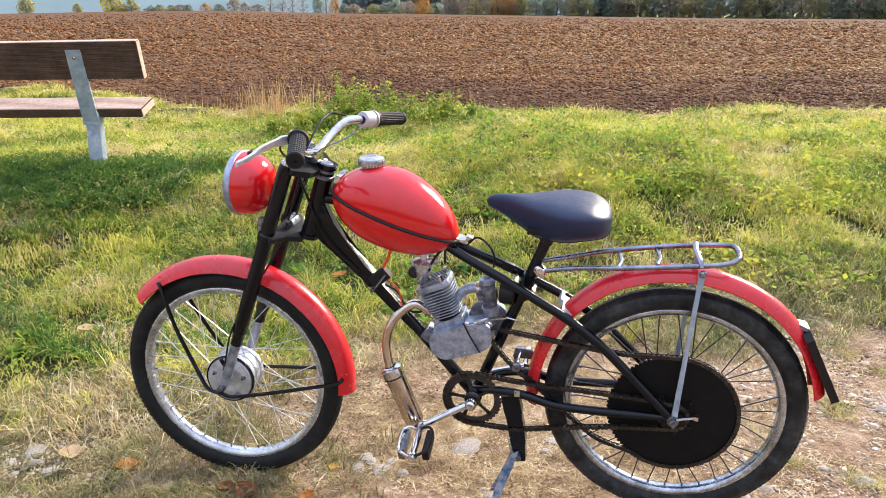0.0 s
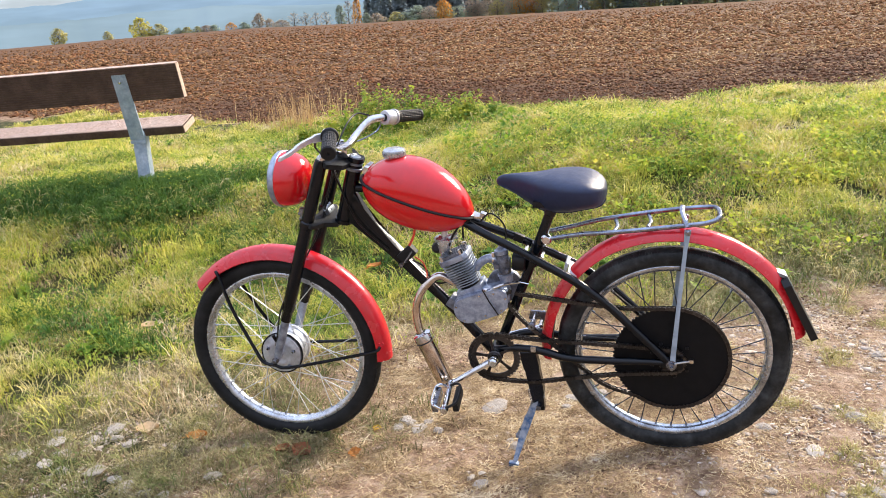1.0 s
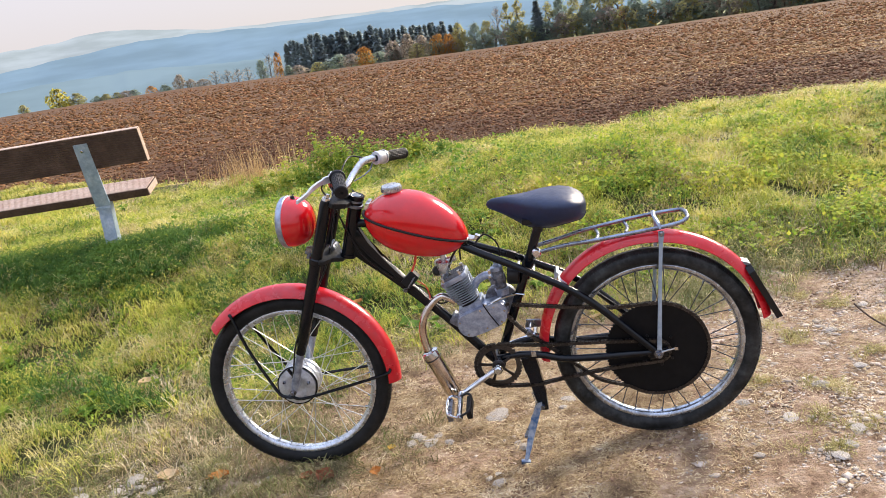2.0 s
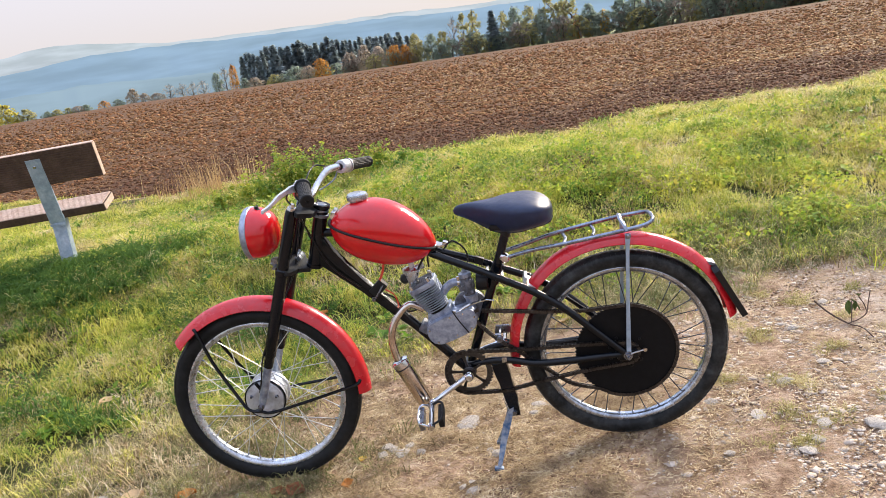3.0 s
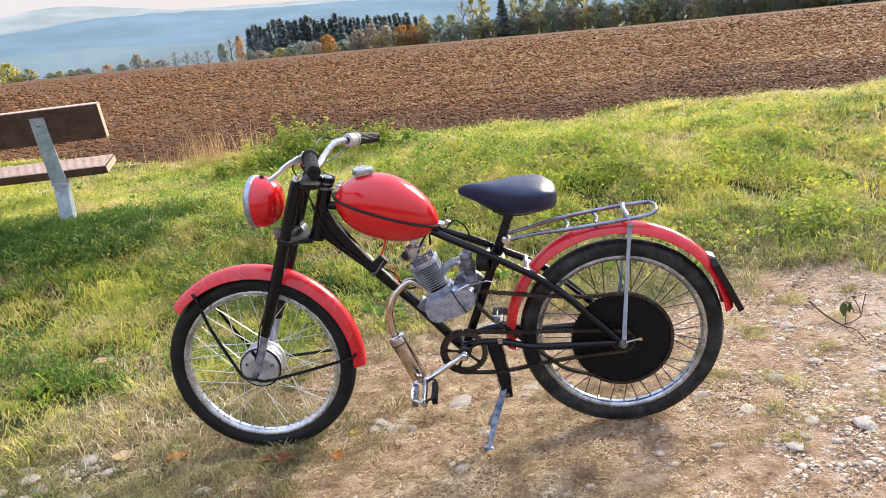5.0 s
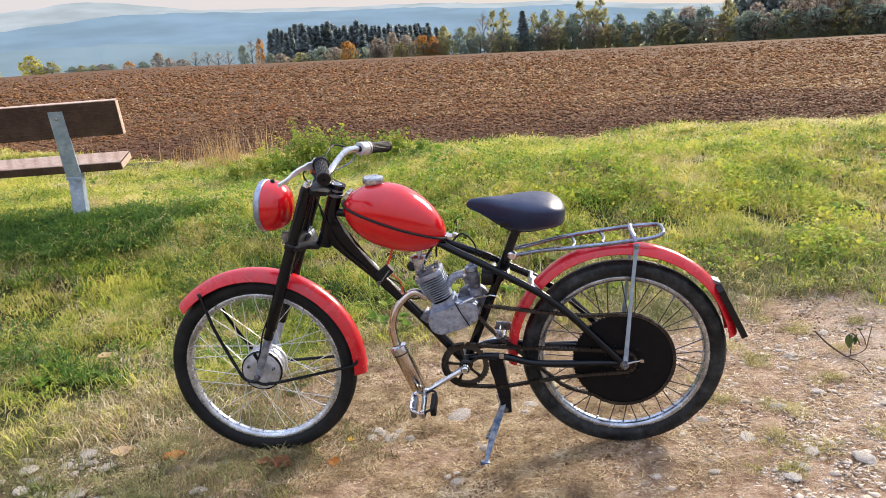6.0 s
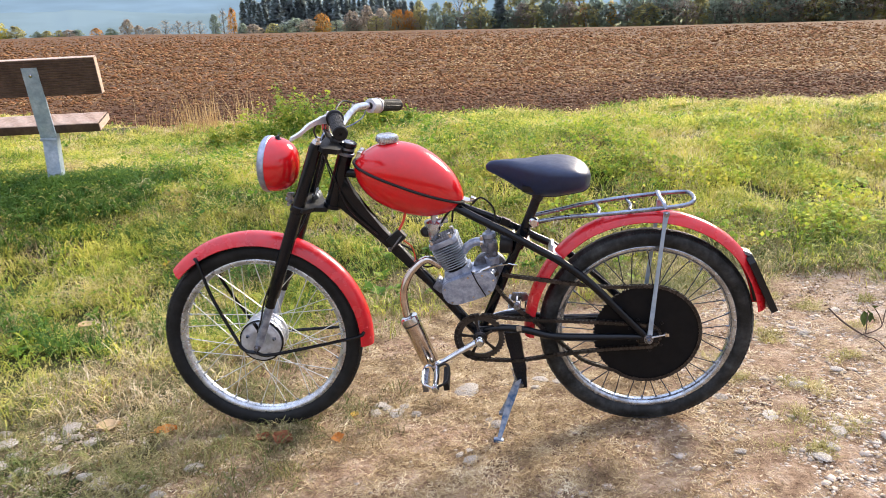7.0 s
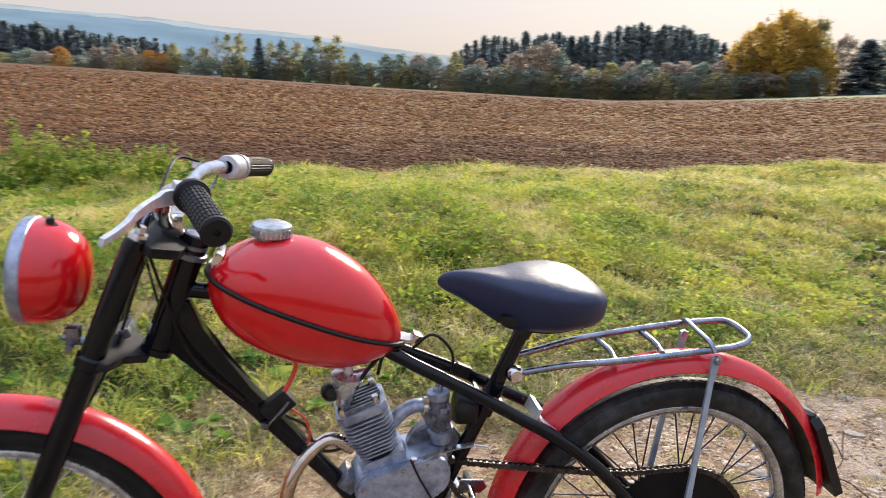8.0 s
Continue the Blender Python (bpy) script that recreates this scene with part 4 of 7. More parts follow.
grip((-0.855, 0.240, 1.051), (-0.808, 0.366, 1.028), "grip")
grip((-0.893, -0.212, 1.100), (-0.851, -0.337, 1.082), "grip")
bm = bmesh.new()
m = axis_to((-0.872, 0.198, 1.058), Vector((-0.855, 0.240, 1.051)) - Vector((-0.872, 0.198, 1.058)))
lathe(bm, [(0.012, -0.004), (0.022, -0.004), (0.0235, 0.0), (0.0235, 0.034), (0.021, 0.038), (0.012, 0.038)], m, 24)
lathe(bm, [(0.012, 0.0385), (0.0255, 0.0385), (0.0255, 0.044), (0.012, 0.044)], m, 24)
box(bm, (0.020, 0.022, 0.026), m @ Matrix.Translation((0.022, 0.0, 0.016)), 0.004)
part("twist_throttle", bm, HUBM, handlebar, "dull metal twist throttle housing")
bm = bmesh.new()
box(bm, (0.030, 0.030, 0.032), Matrix.Translation((-0.906, -0.194, 1.098)) @ pose(0, 0, 0, 0, 10, 15), 0.006)
strip(bm, spline([(-0.905, -0.200, 1.096), (-0.930, -0.232, 1.099), (-0.950, -0.285, 1.094), (-0.963, -0.325, 1.084), (-0.980, -0.358, 1.077)], 5), (0.3, 0.1, 1), [0.022] * 6 + [0.015] * 7 + [0.0115] * 4 + [0.010] * 4, 0.007)
part("clutch_lever", bm, HUBM, handlebar, "polished aluminium clutch lever")
bm = bmesh.new()
strip(bm, spline([(-0.905, 0.190, 1.064), (-0.932, 0.205, 1.062), (-0.938, 0.25, 1.052), (-0.918, 0.33, 1.036)], 5), (0.3, 0.1, 1), 0.014, 0.005)
part("brake_lever", bm, CHROME, handlebar)


def cable(name, pts, r=0.0026, mat=None, label=""):
    bm = bmesh.new()
    tube(bm, spline(pts, 7), r, 7)
    return part(name, bm, mat or SATIN, bike, label)


cable("throttle_cable", [(-0.888, 0.212, 1.048), (-0.905, 0.19, 1.018), (-0.945, 0.12, 1.005), (-0.985, 0.05, 1.012), (-1.000, 0.02, 0.985), (-0.99, 0.025, 0.90), (-0.97, 0.03, 0.80)], 0.0025, STEEL)
cable("brake_cable", [(-0.925, 0.195, 1.070), (-0.955, 0.165, 1.082), (-0.968, 0.10, 1.062), (-0.985, 0.03, 1.00), (-1.01, 0.0, 0.90), (-1.06, -0.03, 0.76), (-1.14, -0.075, 0.63), (-1.205, -0.095, 0.52), (-1.235, -0.098, 0.43), (-1.262, -0.075, 0.375)], 0.0028)
cable("clutch_cable", [(-0.940, -0.195, 1.092), (-0.978, -0.13, 1.050), (-0.985, -0.05, 0.99), (-0.965, -0.03, 0.90), (-0.925, -0.024, 0.78), (-0.84, -0.022, 0.69)], 0.0028)
bm = bmesh.new()
tube(bm, [STEER @ Vector((0.002, -0.055, 0.045)), STEER @ Vector((-0.01, -0.060, 0.075))], 0.006, 8)
part("brake_arm", bm, BLACK, front_wheel)

# ---- fuel tank: a teardrop shell with a strapped seam ----
TA, TB = Vector((-0.893, 0, 0.927)), Vector((-0.566, 0, 0.790))
TD = (TB - TA)
TM = Matrix.Translation(TA) @ pose(0, 0, 0, 0, math.degrees(math.atan2(-TD.z, TD.x)), 0)   # local x runs to the tank's rear, z up
TLEN = TD.length


def tank_half(t):
    """Half width, rise and drop of the tank at t along its length."""
    body = max(0.0, 1 - abs(2 * (t ** 0.80) - 1) ** 2.35) ** 0.5
    return 0.099 * body ** 1.02 * (1 - 0.06 * t), 0.112 * min(max(0.0, 1 - abs(2 * t ** 1.10 - 1) ** 2.6) ** 0.58, max(0.0, 1 - abs(2 * t ** 0.80 - 1) ** 2.1) ** 0.66), 0.104 * max(0.0, 1 - abs(2 * t ** 0.92 - 1) ** 2.2) ** 0.62


bm = bmesh.new()
rings = []
NT, NS = 40, 36
for i in range(NT + 1):
    t = 0.5 - 0.5 * math.cos(math.pi * i / NT)
    hw, up, dn = tank_half(min(max(t, 0.0005), 0.9995))
    ring = []
    for k in range(NS):
        a = 2 * math.pi * k / NS
        c, s = math.cos(a), math.sin(a)
        ring.append(bm.verts.new(TM @ Vector((t * TLEN, hw * math.copysign(abs(c) ** 0.92, c), (up if s > 0 else dn) * math.copysign(abs(s) ** 0.9, s)))))
    rings.append(ring)
for p, q in zip(rings, rings[1:]):
    for k in range(NS):
        bm.faces.new((p[k], p[(k + 1) % NS], q[(k + 1) % NS], q[k]))
bmesh.ops.remove_doubles(bm, verts=bm.verts, dist=0.0008)
tank = part("fuel_tank", bm, RED, bike, "glossy red teardrop fuel tank", smooth=60)
bm = bmesh.new()
seam = []
for k in range(64):
    a = 2 * math.pi * k / 64
    t = 0.5 - 0.5 * math.cos(a)
    hw = tank_half(min(max(t, 0.002), 0.998))[0]
    seam.append(TM @ Vector((t * TLEN + (0.004 if t > 0.9 else -0.003 if t < 0.1 else 0), math.copysign(hw + 0.0025, math.sin(a)), 0.0)))
tube(bm, seam, 0.0042, 8, closed=True, flat=1.3)
part("tank_seam", bm, SATIN, tank, "black rubber strip round the seam")
bm = bmesh.new()
strip(bm, [TM @ Vector((TLEN - 0.012, 0, 0.002)), TM @ Vector((TLEN + 0.012, 0, 0.004)), TM @ Vector((TLEN + 0.034, 0, 0.012))], (0, 1, 0), [0.05, 0.036, 0.020], 0.006)
box(bm, (0.018, 0.022, 0.012), TM @ Matrix.Translation((TLEN + 0.026, 0, 0.014)), 0.003)
part("rear_tab", bm, CHROME, tank, "bright metal tab at the tank's rear")
bm = bmesh.new()
box(bm, (0.014, 0.060, 0.024), TM @ Matrix.Translation((0.006, 0, 0.026)), 0.003)
part("front_tab", bm, CHROME, tank)
CAPM = Matrix.Translation((-0.792, 0.004, 0.974)) @ pose(0, 0, 0, 0, 3, 0)
bm = bmesh.new()
cap_prof = [(0.0, 0.030), (0.026, 0.030), (0.032, 0.027), (0.0335, 0.022), (0.0335, 0.010), (0.031, 0.007), (0.026, 0.006), (0.026, -0.012)]
lathe(bm, cap_prof, CAPM, 36)
for k in range(28):
    a = 2 * math.pi * k / 28
    box(bm, (0.003, 0.0035, 0.013), CAPM @ Matrix.Translation((0.0336 * math.cos(a), 0.0336 * math.sin(a), 0.016)) @ pose(0, 0, 0, 0, 0, math.degrees(a)))
part("filler_cap", bm, RIMM, tank, "ribbed dull metal filler cap")

# ---- saddle ----
bm = bmesh.new()
rings = []
SL, SV = 0.320, 0.036


def saddle_at(tt):
    """Half width, middle height, crown and skirt of the saddle at tt along its length."""
    wide = 0.009 + 0.101 * smooth01(0.04, 0.74, tt)
    if tt > 0.70:
        wide *= max(0.0, 1 - ((tt - 0.70) / 0.303) ** 3.0) ** 0.5
    mid = 0.884 - 0.013 * smooth01(0.05, 0.55, tt) - 0.008 * smooth01(0.72, 1.0, tt)
    crown = 0.007 + 0.022 * math.sin(math.pi * min(1, tt * 0.80 + 0.10)) ** 0.8 + 0.006 * smooth01(0.35, 0.55, tt)
    crown *= 1 - 0.45 * smooth01(0.84, 1.0, tt)
    skirt = 0.012 + 0.073 * (0.65 * min(1.0, tt / 0.42) + 0.35 * smooth01(0.0, 0.46, tt)) - 0.024 * smooth01(0.60, 1.0, tt)
    if tt < 0.07:
        nose = math.sqrt(max(0.004, 1 - ((0.07 - tt) / 0.0702) ** 2))
        wide, crown, skirt = wide * nose, crown * nose, skirt * nose
    if tt > 0.90:
        close = max(0.02, 1 - ((tt - 0.90) / 0.101) ** 3.2) ** 0.5
        crown, skirt, mid = crown * close, skirt * close, mid - 0.014 * (1 - close)
    return wide, mid, crown, skirt


for i in range(33):
    t = i / 32
    tt = 0.5 - 0.5 * math.cos(math.pi * t)
    u = -0.496 + SL * tt
    wide, mid, crown, skirt = saddle_at(tt)
    ring = []
    for k in range(28):
        a = 2 * math.pi * k / 28
        c, s = math.cos(a), math.sin(a)
        y = wide * math.copysign(abs(c) ** 0.75, c)
        if s >= 0:
            z = mid + crown * abs(s) ** 0.8
        else:
            z = mid - skirt * abs(s) ** 0.55 * (1 - 0.10 * abs(s) ** 4)
            y *= 1 - 0.30 * abs(s) ** 1.2
        ring.append(bm.verts.new((u, SV + y, z)))
    rings.append(ring)
for p, q in zip(rings, rings[1:]):
    for k in range(28):
        bm.faces.new((p[k], p[(k + 1) % 28], q[(k + 1) % 28], q[k]))
bm.faces.new(rings[0])
bm.faces.new(rings[-1][::-1])
saddle = part("saddle", bm, LEATHER, bike, "wide black vinyl saddle with a creased cover", smooth=70)
bm = bmesh.new()
for side in (1, -1):
    line = []
    for i in range(2, 31):
        tt = 0.5 - 0.5 * math.cos(math.pi * i / 32)
        wide, mid, crown, skirt = saddle_at(tt)
        line.append(Vector((-0.496 + SL * tt, SV + side * wide * 0.66 ** 0.75 * (1 - 0.30 * 0.75 ** 1.2), mid - skirt * 0.75 ** 0.55 * 0.97)))
    tube(bm, line, 0.0022, 6)
part("saddle_piping", bm, LEATHER, saddle)
bm = bmesh.new()
tube(bm, [(-0.322, 0, 0.826), (-0.340, 0, 0.790)], 0.0175, 12)
box(bm, (0.10, 0.05, 0.018), Matrix.Translation((-0.335, 0, 0.826)), 0.005)
part("saddle_clamp", bm, SATIN, saddle)

# ---- engine ----
EA = Vector((-0.590, 0.0, 0.548))                    # foot of the cylinder
ED = Vector((-0.375, 0.0, 0.927)).normalized()       # along the cylinder
EM = axis_to(EA, ED)
EX = Vector((0.927, 0, 0.375))
em = Matrix((EX.to_4d(), Vector((0, 1, 0, 0)), ED.to_4d(), Vector((0, 0, 0, 1)))).transposed()
for row in range(3):
    em[3][row] = 0.0
EM = Matrix.Translation(EA) @ em                      # local x to the rear, y to the far side, z up the cylinder
cover = [(-0.646, 0.520), (-0.646, 0.492), (-0.634, 0.468), (-0.612, 0.457), (-0.590, 0.459), (-0.540, 0.474), (-0.490, 0.494), (-0.474, 0.512), (-0.468, 0.540), (-0.474, 0.566), (-0.490, 0.577), (-0.520, 0.572), (-0.552, 0.566), (-0.600, 0.548), (-0.634, 0.536)]
for _ in range(2):
    cover = [(p[0] * (1 - f) + q[0] * f, p[1] * (1 - f) + q[1] * f) for p, q in zip(cover, cover[1:] + cover[:1]) for f in (0.25, 0.75)]
bm = bmesh.new()
prism(bm, cover, 0.090, Matrix.Translation((0, 0.045, 0)) @ TO_SIDE, 0.006)
engine = part("engine", bm, ALU, bike, "small two-stroke engine with a cast aluminium crankcase")
bm = bmesh.new()
cc = Vector((-0.557, 0, 0.517))
inset = [(cc.x + (x - cc.x) * 0.965, cc.z + (y - cc.z) * 0.955) for x, y in cover]
prism(bm, inset, 0.014, Matrix.Translation((0, -0.0455, 0)) @ TO_SIDE, 0.004)
case = part("crankcase_cover", bm, ALU, engine, "flat aluminium clutch cover")
screw = bmesh.new()
lathe(screw, [(0.0, 0.0035), (0.0035, 0.0035), (0.0042, 0.002), (0.0042, 0.0)], Matrix(), 8)
sme = bpy.data.meshes.new("screw")
screw.to_mesh(sme)
screw.free()
sme.materials.append(CHROME)
for x, y in ((-0.634, 0.515), (-0.612, 0.470), (-0.545, 0.488), (-0.494, 0.506), (-0.480, 0.545), (-0.515, 0.561), (-0.560, 0.553)):
    shared("screw", sme, case, Matrix.Translation((x, -0.0595, y)) @ TO_SIDE)
bm = bmesh.new()
tube(bm, [(-0.548, -0.061, 0.575), (-0.530, -0.061, 0.535), (-0.505, -0.061, 0.490)], 0.0022, 6)
part("cover_wire", bm, SATIN, engine)
# cylinder and fins
bm = bmesh.new()
lathe(bm, [(0.0, -0.02), (0.040, -0.02), (0.040, 0.0), (0.034, 0.004), (0.034, 0.118), (0.0, 0.118)], EM, 28)
# the near-black core paints the shade between the fins
part("cylinder", bm, SPROCK, engine)
bm = bmesh.new()
prism(bm, [(-0.042, -0.036), (0.042, -0.036), (0.046, 0.0), (0.042, 0.036), (-0.042, 0.036), (-0.046, 0.0)], 0.024, EM @ Matrix.Translation((0, 0, -0.004)), 0.004)
part("cylinder_base", bm, ALU, engine)


def fin_outline(hx, hy, cut):
    return [(-hx + cut, -hy), (hx - cut, -hy), (hx, -hy + cut), (hx, hy - cut), (hx - cut, hy), (-hx + cut, hy), (-hx, hy - cut), (-hx, -hy + cut)]


for k in range(10):
    z = 0.028 + 0.0083 * k
    g = 0.0375 + 0.0014 * min(k, 6)
    bm = bmesh.new()
    prism(bm, fin_outline(g, g * 0.95, 0.014), 0.0030, EM @ Matrix.Translation((0, 0, z)), 0.0008)
    part("cooling_fin", bm, ALU, engine)
bm = bmesh.new()
prism(bm, fin_outline(0.047, 0.044, 0.012), 0.018, EM @ Matrix.Translation((0, 0, 0.111)), 0.003)
head = part("cylinder_head", bm, ALU, engine, "finned aluminium cylinder head")
for k in range(7):
    bm = bmesh.new()
    box(bm, (0.080 - 0.004 * abs(k - 3), 0.0045, 0.009), EM @ Matrix.Translation((0.002, -0.036 + 0.012 * k, 0.1325)), 0.001)
    part("head_fin", bm, CARBM, head)
bm = bmesh.new()
for sx in (-1, 1):
    for sy in (-1, 1):
        lathe(bm, [(0.0, 0.016), (0.006, 0.016), (0.0075, 0.012), (0.0075, 0.0)], EM @ Matrix.Translation((0.032 * sx, 0.032 * sy, 0.129)), 6)
tagged(part("head_nuts", bm, CHROME, head), kind="stuff")
bm = bmesh.new()
lathe(bm, [(0.0, 0.050), (0.010, 0.050), (0.012, 0.046), (0.010, 0.030), (0.0085, 0.012), (0.011, 0.008), (0.011, 0.0)], EM @ Matrix.Translation((-0.016, 0.0, 0.131)), 14)
part("spark_plug_cap", bm, SATIN, head)
# intake, carburettor and air filter
bm = bmesh.new()
tube(bm, spline([EM @ Vector((0.040, 0.0, 0.060)), EM @ Vector((0.062, 0.0, 0.072)), Vector((-0.533, 0, 0.652)), Vector((-0.505, 0, 0.648))], 5), 0.0135, 12)
part("intake_pipe", bm, ALU, engine)
CARB = Matrix.Translation((-0.487, -0.004, 0.632)) @ pose(0, 0, 0, 0, -6, 0)
bm = bmesh.new()
lathe(bm, [(0.0, 0.046), (0.0195, 0.046), (0.0195, 0.020), (0.022, 0.016), (0.022, 0.004), (0.0195, 0.0), (0.0195, -0.026), (0.0, -0.026)], CARB, 20)
box(bm, (0.052, 0.030, 0.028), CARB @ Matrix.Translation((-0.004, 0.0, 0.006)), 0.005)
box(bm, (0.014, 0.050, 0.012), CARB @ Matrix.Translation((0.004, 0.0, 0.020)), 0.003)
for dx, dz in ((-0.016, 0.010), (0.014, 0.028), (0.012, -0.012), (-0.010, -0.018)):
    lathe(bm, [(0.0, 0.010), (0.0045, 0.010), (0.006, 0.005), (0.006, 0.0)], CARB @ Matrix.Translation((dx, -0.018, dz)) @ TO_SIDE, 8)
carb = part("carburettor", bm, CARBM, engine, "dark cast carburettor with brass screws")
bm = lathe(bmesh.new(), [(0.0, 0.072), (0.004, 0.072), (0.005, 0.060), (0.009, 0.058), (0.010, 0.052), (0.0205, 0.050), (0.0215, 0.046), (0.0215, 0.038), (0.0195, 0.037)], CARB, 22)
part("carburettor_top", bm, ALU, carb)
bm = lathe(bmesh.new(), [(0.0195, -0.026), (0.0245, -0.028), (0.0245, -0.033), (0.0215, -0.035), (0.0205, -0.052), (0.015, -0.057), (0.007, -0.058), (0.006, -0.066), (0.0, -0.066)], CARB, 22)
part("float_bowl", bm, ALU, carb)
bm = lathe(bmesh.new(), [(0.0136, 0.0), (0.0185, 0.0), (0.0185, 0.008), (0.0136, 0.008)], axis_to(Vector((-0.520, 0, 0.650)), (1, 0, -0.1)), 18)
box(bm, (0.010, 0.010, 0.014), Matrix.Translation((-0.515, -0.012, 0.668)), 0.002)
part("pipe_clamp", bm, CHROME, carb)
bm = bmesh.new()
lathe(bm, [(0.0, 0.020), (0.028, 0.020), (0.032, 0.016), (0.033, -0.014), (0.029, -0.020), (0.0, -0.020)], axis_to((-0.438, 0.0, 0.645), (1, 0, -0.1)), 24)
part("air_filter", bm, SATIN, carb, "round black air filter")
bm = bmesh.new()
strip(bm, spline([(-0.535, -0.045, 0.560), (-0.505, -0.055, 0.580), (-0.470, -0.060, 0.594), (-0.432, -0.060, 0.600)], 4), (0, 1, 0.2), 0.010, 0.004)
lathe(bm, [(0.0, 0.016), (0.006, 0.016), (0.008, 0.010), (0.008, 0.0)], Matrix.Translation((-0.540, -0.050, 0.556)), 10)
tube(bm, [(-0.436, -0.060, 0.600), (-0.405, -0.058, 0.592)], 0.002, 6)
part("clutch_arm", bm, CHROME, engine, "bright clutch arm")
bm = bmesh.new()
lathe(bm, [(0.0, 0.012), (0.050, 0.012), (0.054, 0.008), (0.054, -0.010), (0.0, -0.012)], Matrix.Translation((-0.492, 0.012, 0.560)) @ TO_SIDE, 28)
part("magneto_case", bm, CARBM, engine, "dark round magneto case")
bm = bmesh.new()
box(bm, (0.034, 0.056, 0.030), Matrix.Translation((-0.655, 0, 0.508)) @ pose(0, 0, 0, 0, 40, 0), 0.005)
part("engine_mount", bm, CARBM, engine)

# petcock under the tank, fuel hoses, ignition box and leads
bm = bmesh.new()
tube(bm, [(-0.690, -0.012, 0.718), (-0.618, -0.012, 0.732)], 0.0095, 12)
tap = Matrix.Translation((-0.662, -0.012, 0.716)) @ pose(0, 0, 0, 0, 6, 0)
lathe(bm, [(0.0, -0.060), (0.009, -0.058), (0.013, -0.052), (0.0185, -0.022), (0.0215, -0.016), (0.0215, -0.002), (0.029, 0.001), (0.030, 0.010), (0.020, 0.013), (0.010, 0.016), (0.010, 0.034), (0.0, 0.034)], tap, 18)
for k in range(6):
    a = 2 * math.pi * k / 6
    box(bm, (0.005, 0.005, 0.012), tap @ Matrix.Translation((0.0195 * math.cos(a), 0.0195 * math.sin(a), -0.009)) @ pose(0, 0, 0, 0, 0, math.degrees(a)))
part("fuel_tap", bm, RIMM, tank, "bright metal fuel tap and filter bowl")
bm = bmesh.new()
lathe(bm, [(0.0, 0.016), (0.010, 0.016), (0.016, 0.010), (0.018, -0.004), (0.012, -0.016), (0.0, -0.018)], Matrix.Translation((-0.690, -0.004, 0.690)) @ pose(0, 0, 0, 70, 20, 0), 14)
part("plug_boot", bm, SATIN, bike)
cable("fuel_hose", [(-0.748, -0.015, 0.768), (-0.756, -0.018, 0.735), (-0.772, -0.024, 0.704)], 0.0042, REDHOSE, "short red rubber hose")
cable("fuel_hose", [(-0.664, 0.02, 0.755), (-0.668, 0.014, 0.728)], 0.0045, REDHOSE, "short red rubber hose")
cable("red_lead", [(-0.760, -0.020, 0.668), (-0.735, -0.020, 0.645), (-0.728, -0.016, 0.605), (-0.738, -0.010, 0.590)], 0.0022, REDHOSE, "thin red ignition lead")
bm = bmesh.new()
box(bm, (0.058, 0.026, 0.036), Matrix.Translation((-0.783, -0.016, 0.676)) @ pose(0, 0, 0, 0, -40, 0), 0.004)
cdi = part("ignition_box", bm, RUBBER, bike, "square black ignition box strapped to the frame")
bm = bmesh.new()
tube(bm, [(-0.800, -0.026, 0.642), (-0.776, -0.030, 0.672), (-0.764, -0.029, 0.688)], 0.0028, 6)
lathe(bm, [(0.0, 0.006), (0.0065, 0.006), (0.0085, 0.0), (0.0065, -0.006), (0.0, -0.006)], Matrix.Translation((-0.805, -0.024, 0.640)) @ TO_SIDE, 10)
part("strap", bm, STEEL, cdi)
cable("wiring", [(-0.77, -0.018, 0.655), (-0.735, -0.016, 0.632), (-0.722, -0.012, 0.598), (-0.70, -0.012, 0.575), (-0.665, -0.012, 0.580), (-0.64, -0.012, 0.600)], 0.003)
cable("plug_lead", [(-0.605, 0.0, 0.720), (-0.598, -0.018, 0.765), (-0.575, -0.03, 0.79)], 0.0034)
cable("throttle_wire", [(-0.648, -0.02, 0.700), (-0.628, -0.026, 0.740), (-0.598, -0.03, 0.775), (-0.57, -0.03, 0.785)], 0.0036)
cable("throttle_wire", [(-0.545, -0.014, 0.775), (-0.512, -0.018, 0.802), (-0.478, -0.02, 0.775), (-0.470, -0.014, 0.735), (-0.484, -0.006, 0.692)], 0.0028)

# ---- exhaust ----
bm = bmesh.new()
ex = spline([EM @ Vector((-0.045, -0.004, 0.045)), (-0.690, -0.010, 0.598), (-0.728, -0.020, 0.577), (-0.757, -0.032, 0.540), (-0.770, -0.042, 0.492), (-0.766, -0.050, 0.445), (-0.758, -0.055, 0.415)], 7)
tube(bm, ex, 0.0128, 14)
exhaust = part("exhaust_pipe", bm, EXH, bike, "heat-tinted chrome exhaust pipe")
MU, ML = Vector((-0.758, -0.055, 0.420)), Vector((-0.694, -0.062, 0.252))
mm = axis_to(MU, ML - MU)
ln = (ML - MU).length
bm = lathe(bmesh.new(), [(0.0, 0.0), (0.0186, 0.0), (0.0255, 0.003), (0.0273, 0.010), (0.0273, 0.020), (0.0284, 0.021), (0.0284, ln - 0.012), (0.0255, ln - 0.004), (0.0116, ln), (0.0, ln)], mm, 28)
muffler = part("silencer", bm, EXH, exhaust, "cylindrical chromed silencer")
bm = lathe(bmesh.new(), [(0.0162, -0.004), (0.0232, -0.003), (0.0296, 0.002), (0.0304, 0.012), (0.0304, 0.022), (0.0284, 0.0225)], mm, 28)
part("collar", bm, CHROME, muffler)
bm = lathe(bmesh.new(), [(0.0292, 0.026), (0.0304, 0.028), (0.0292, 0.030)], mm, 28)
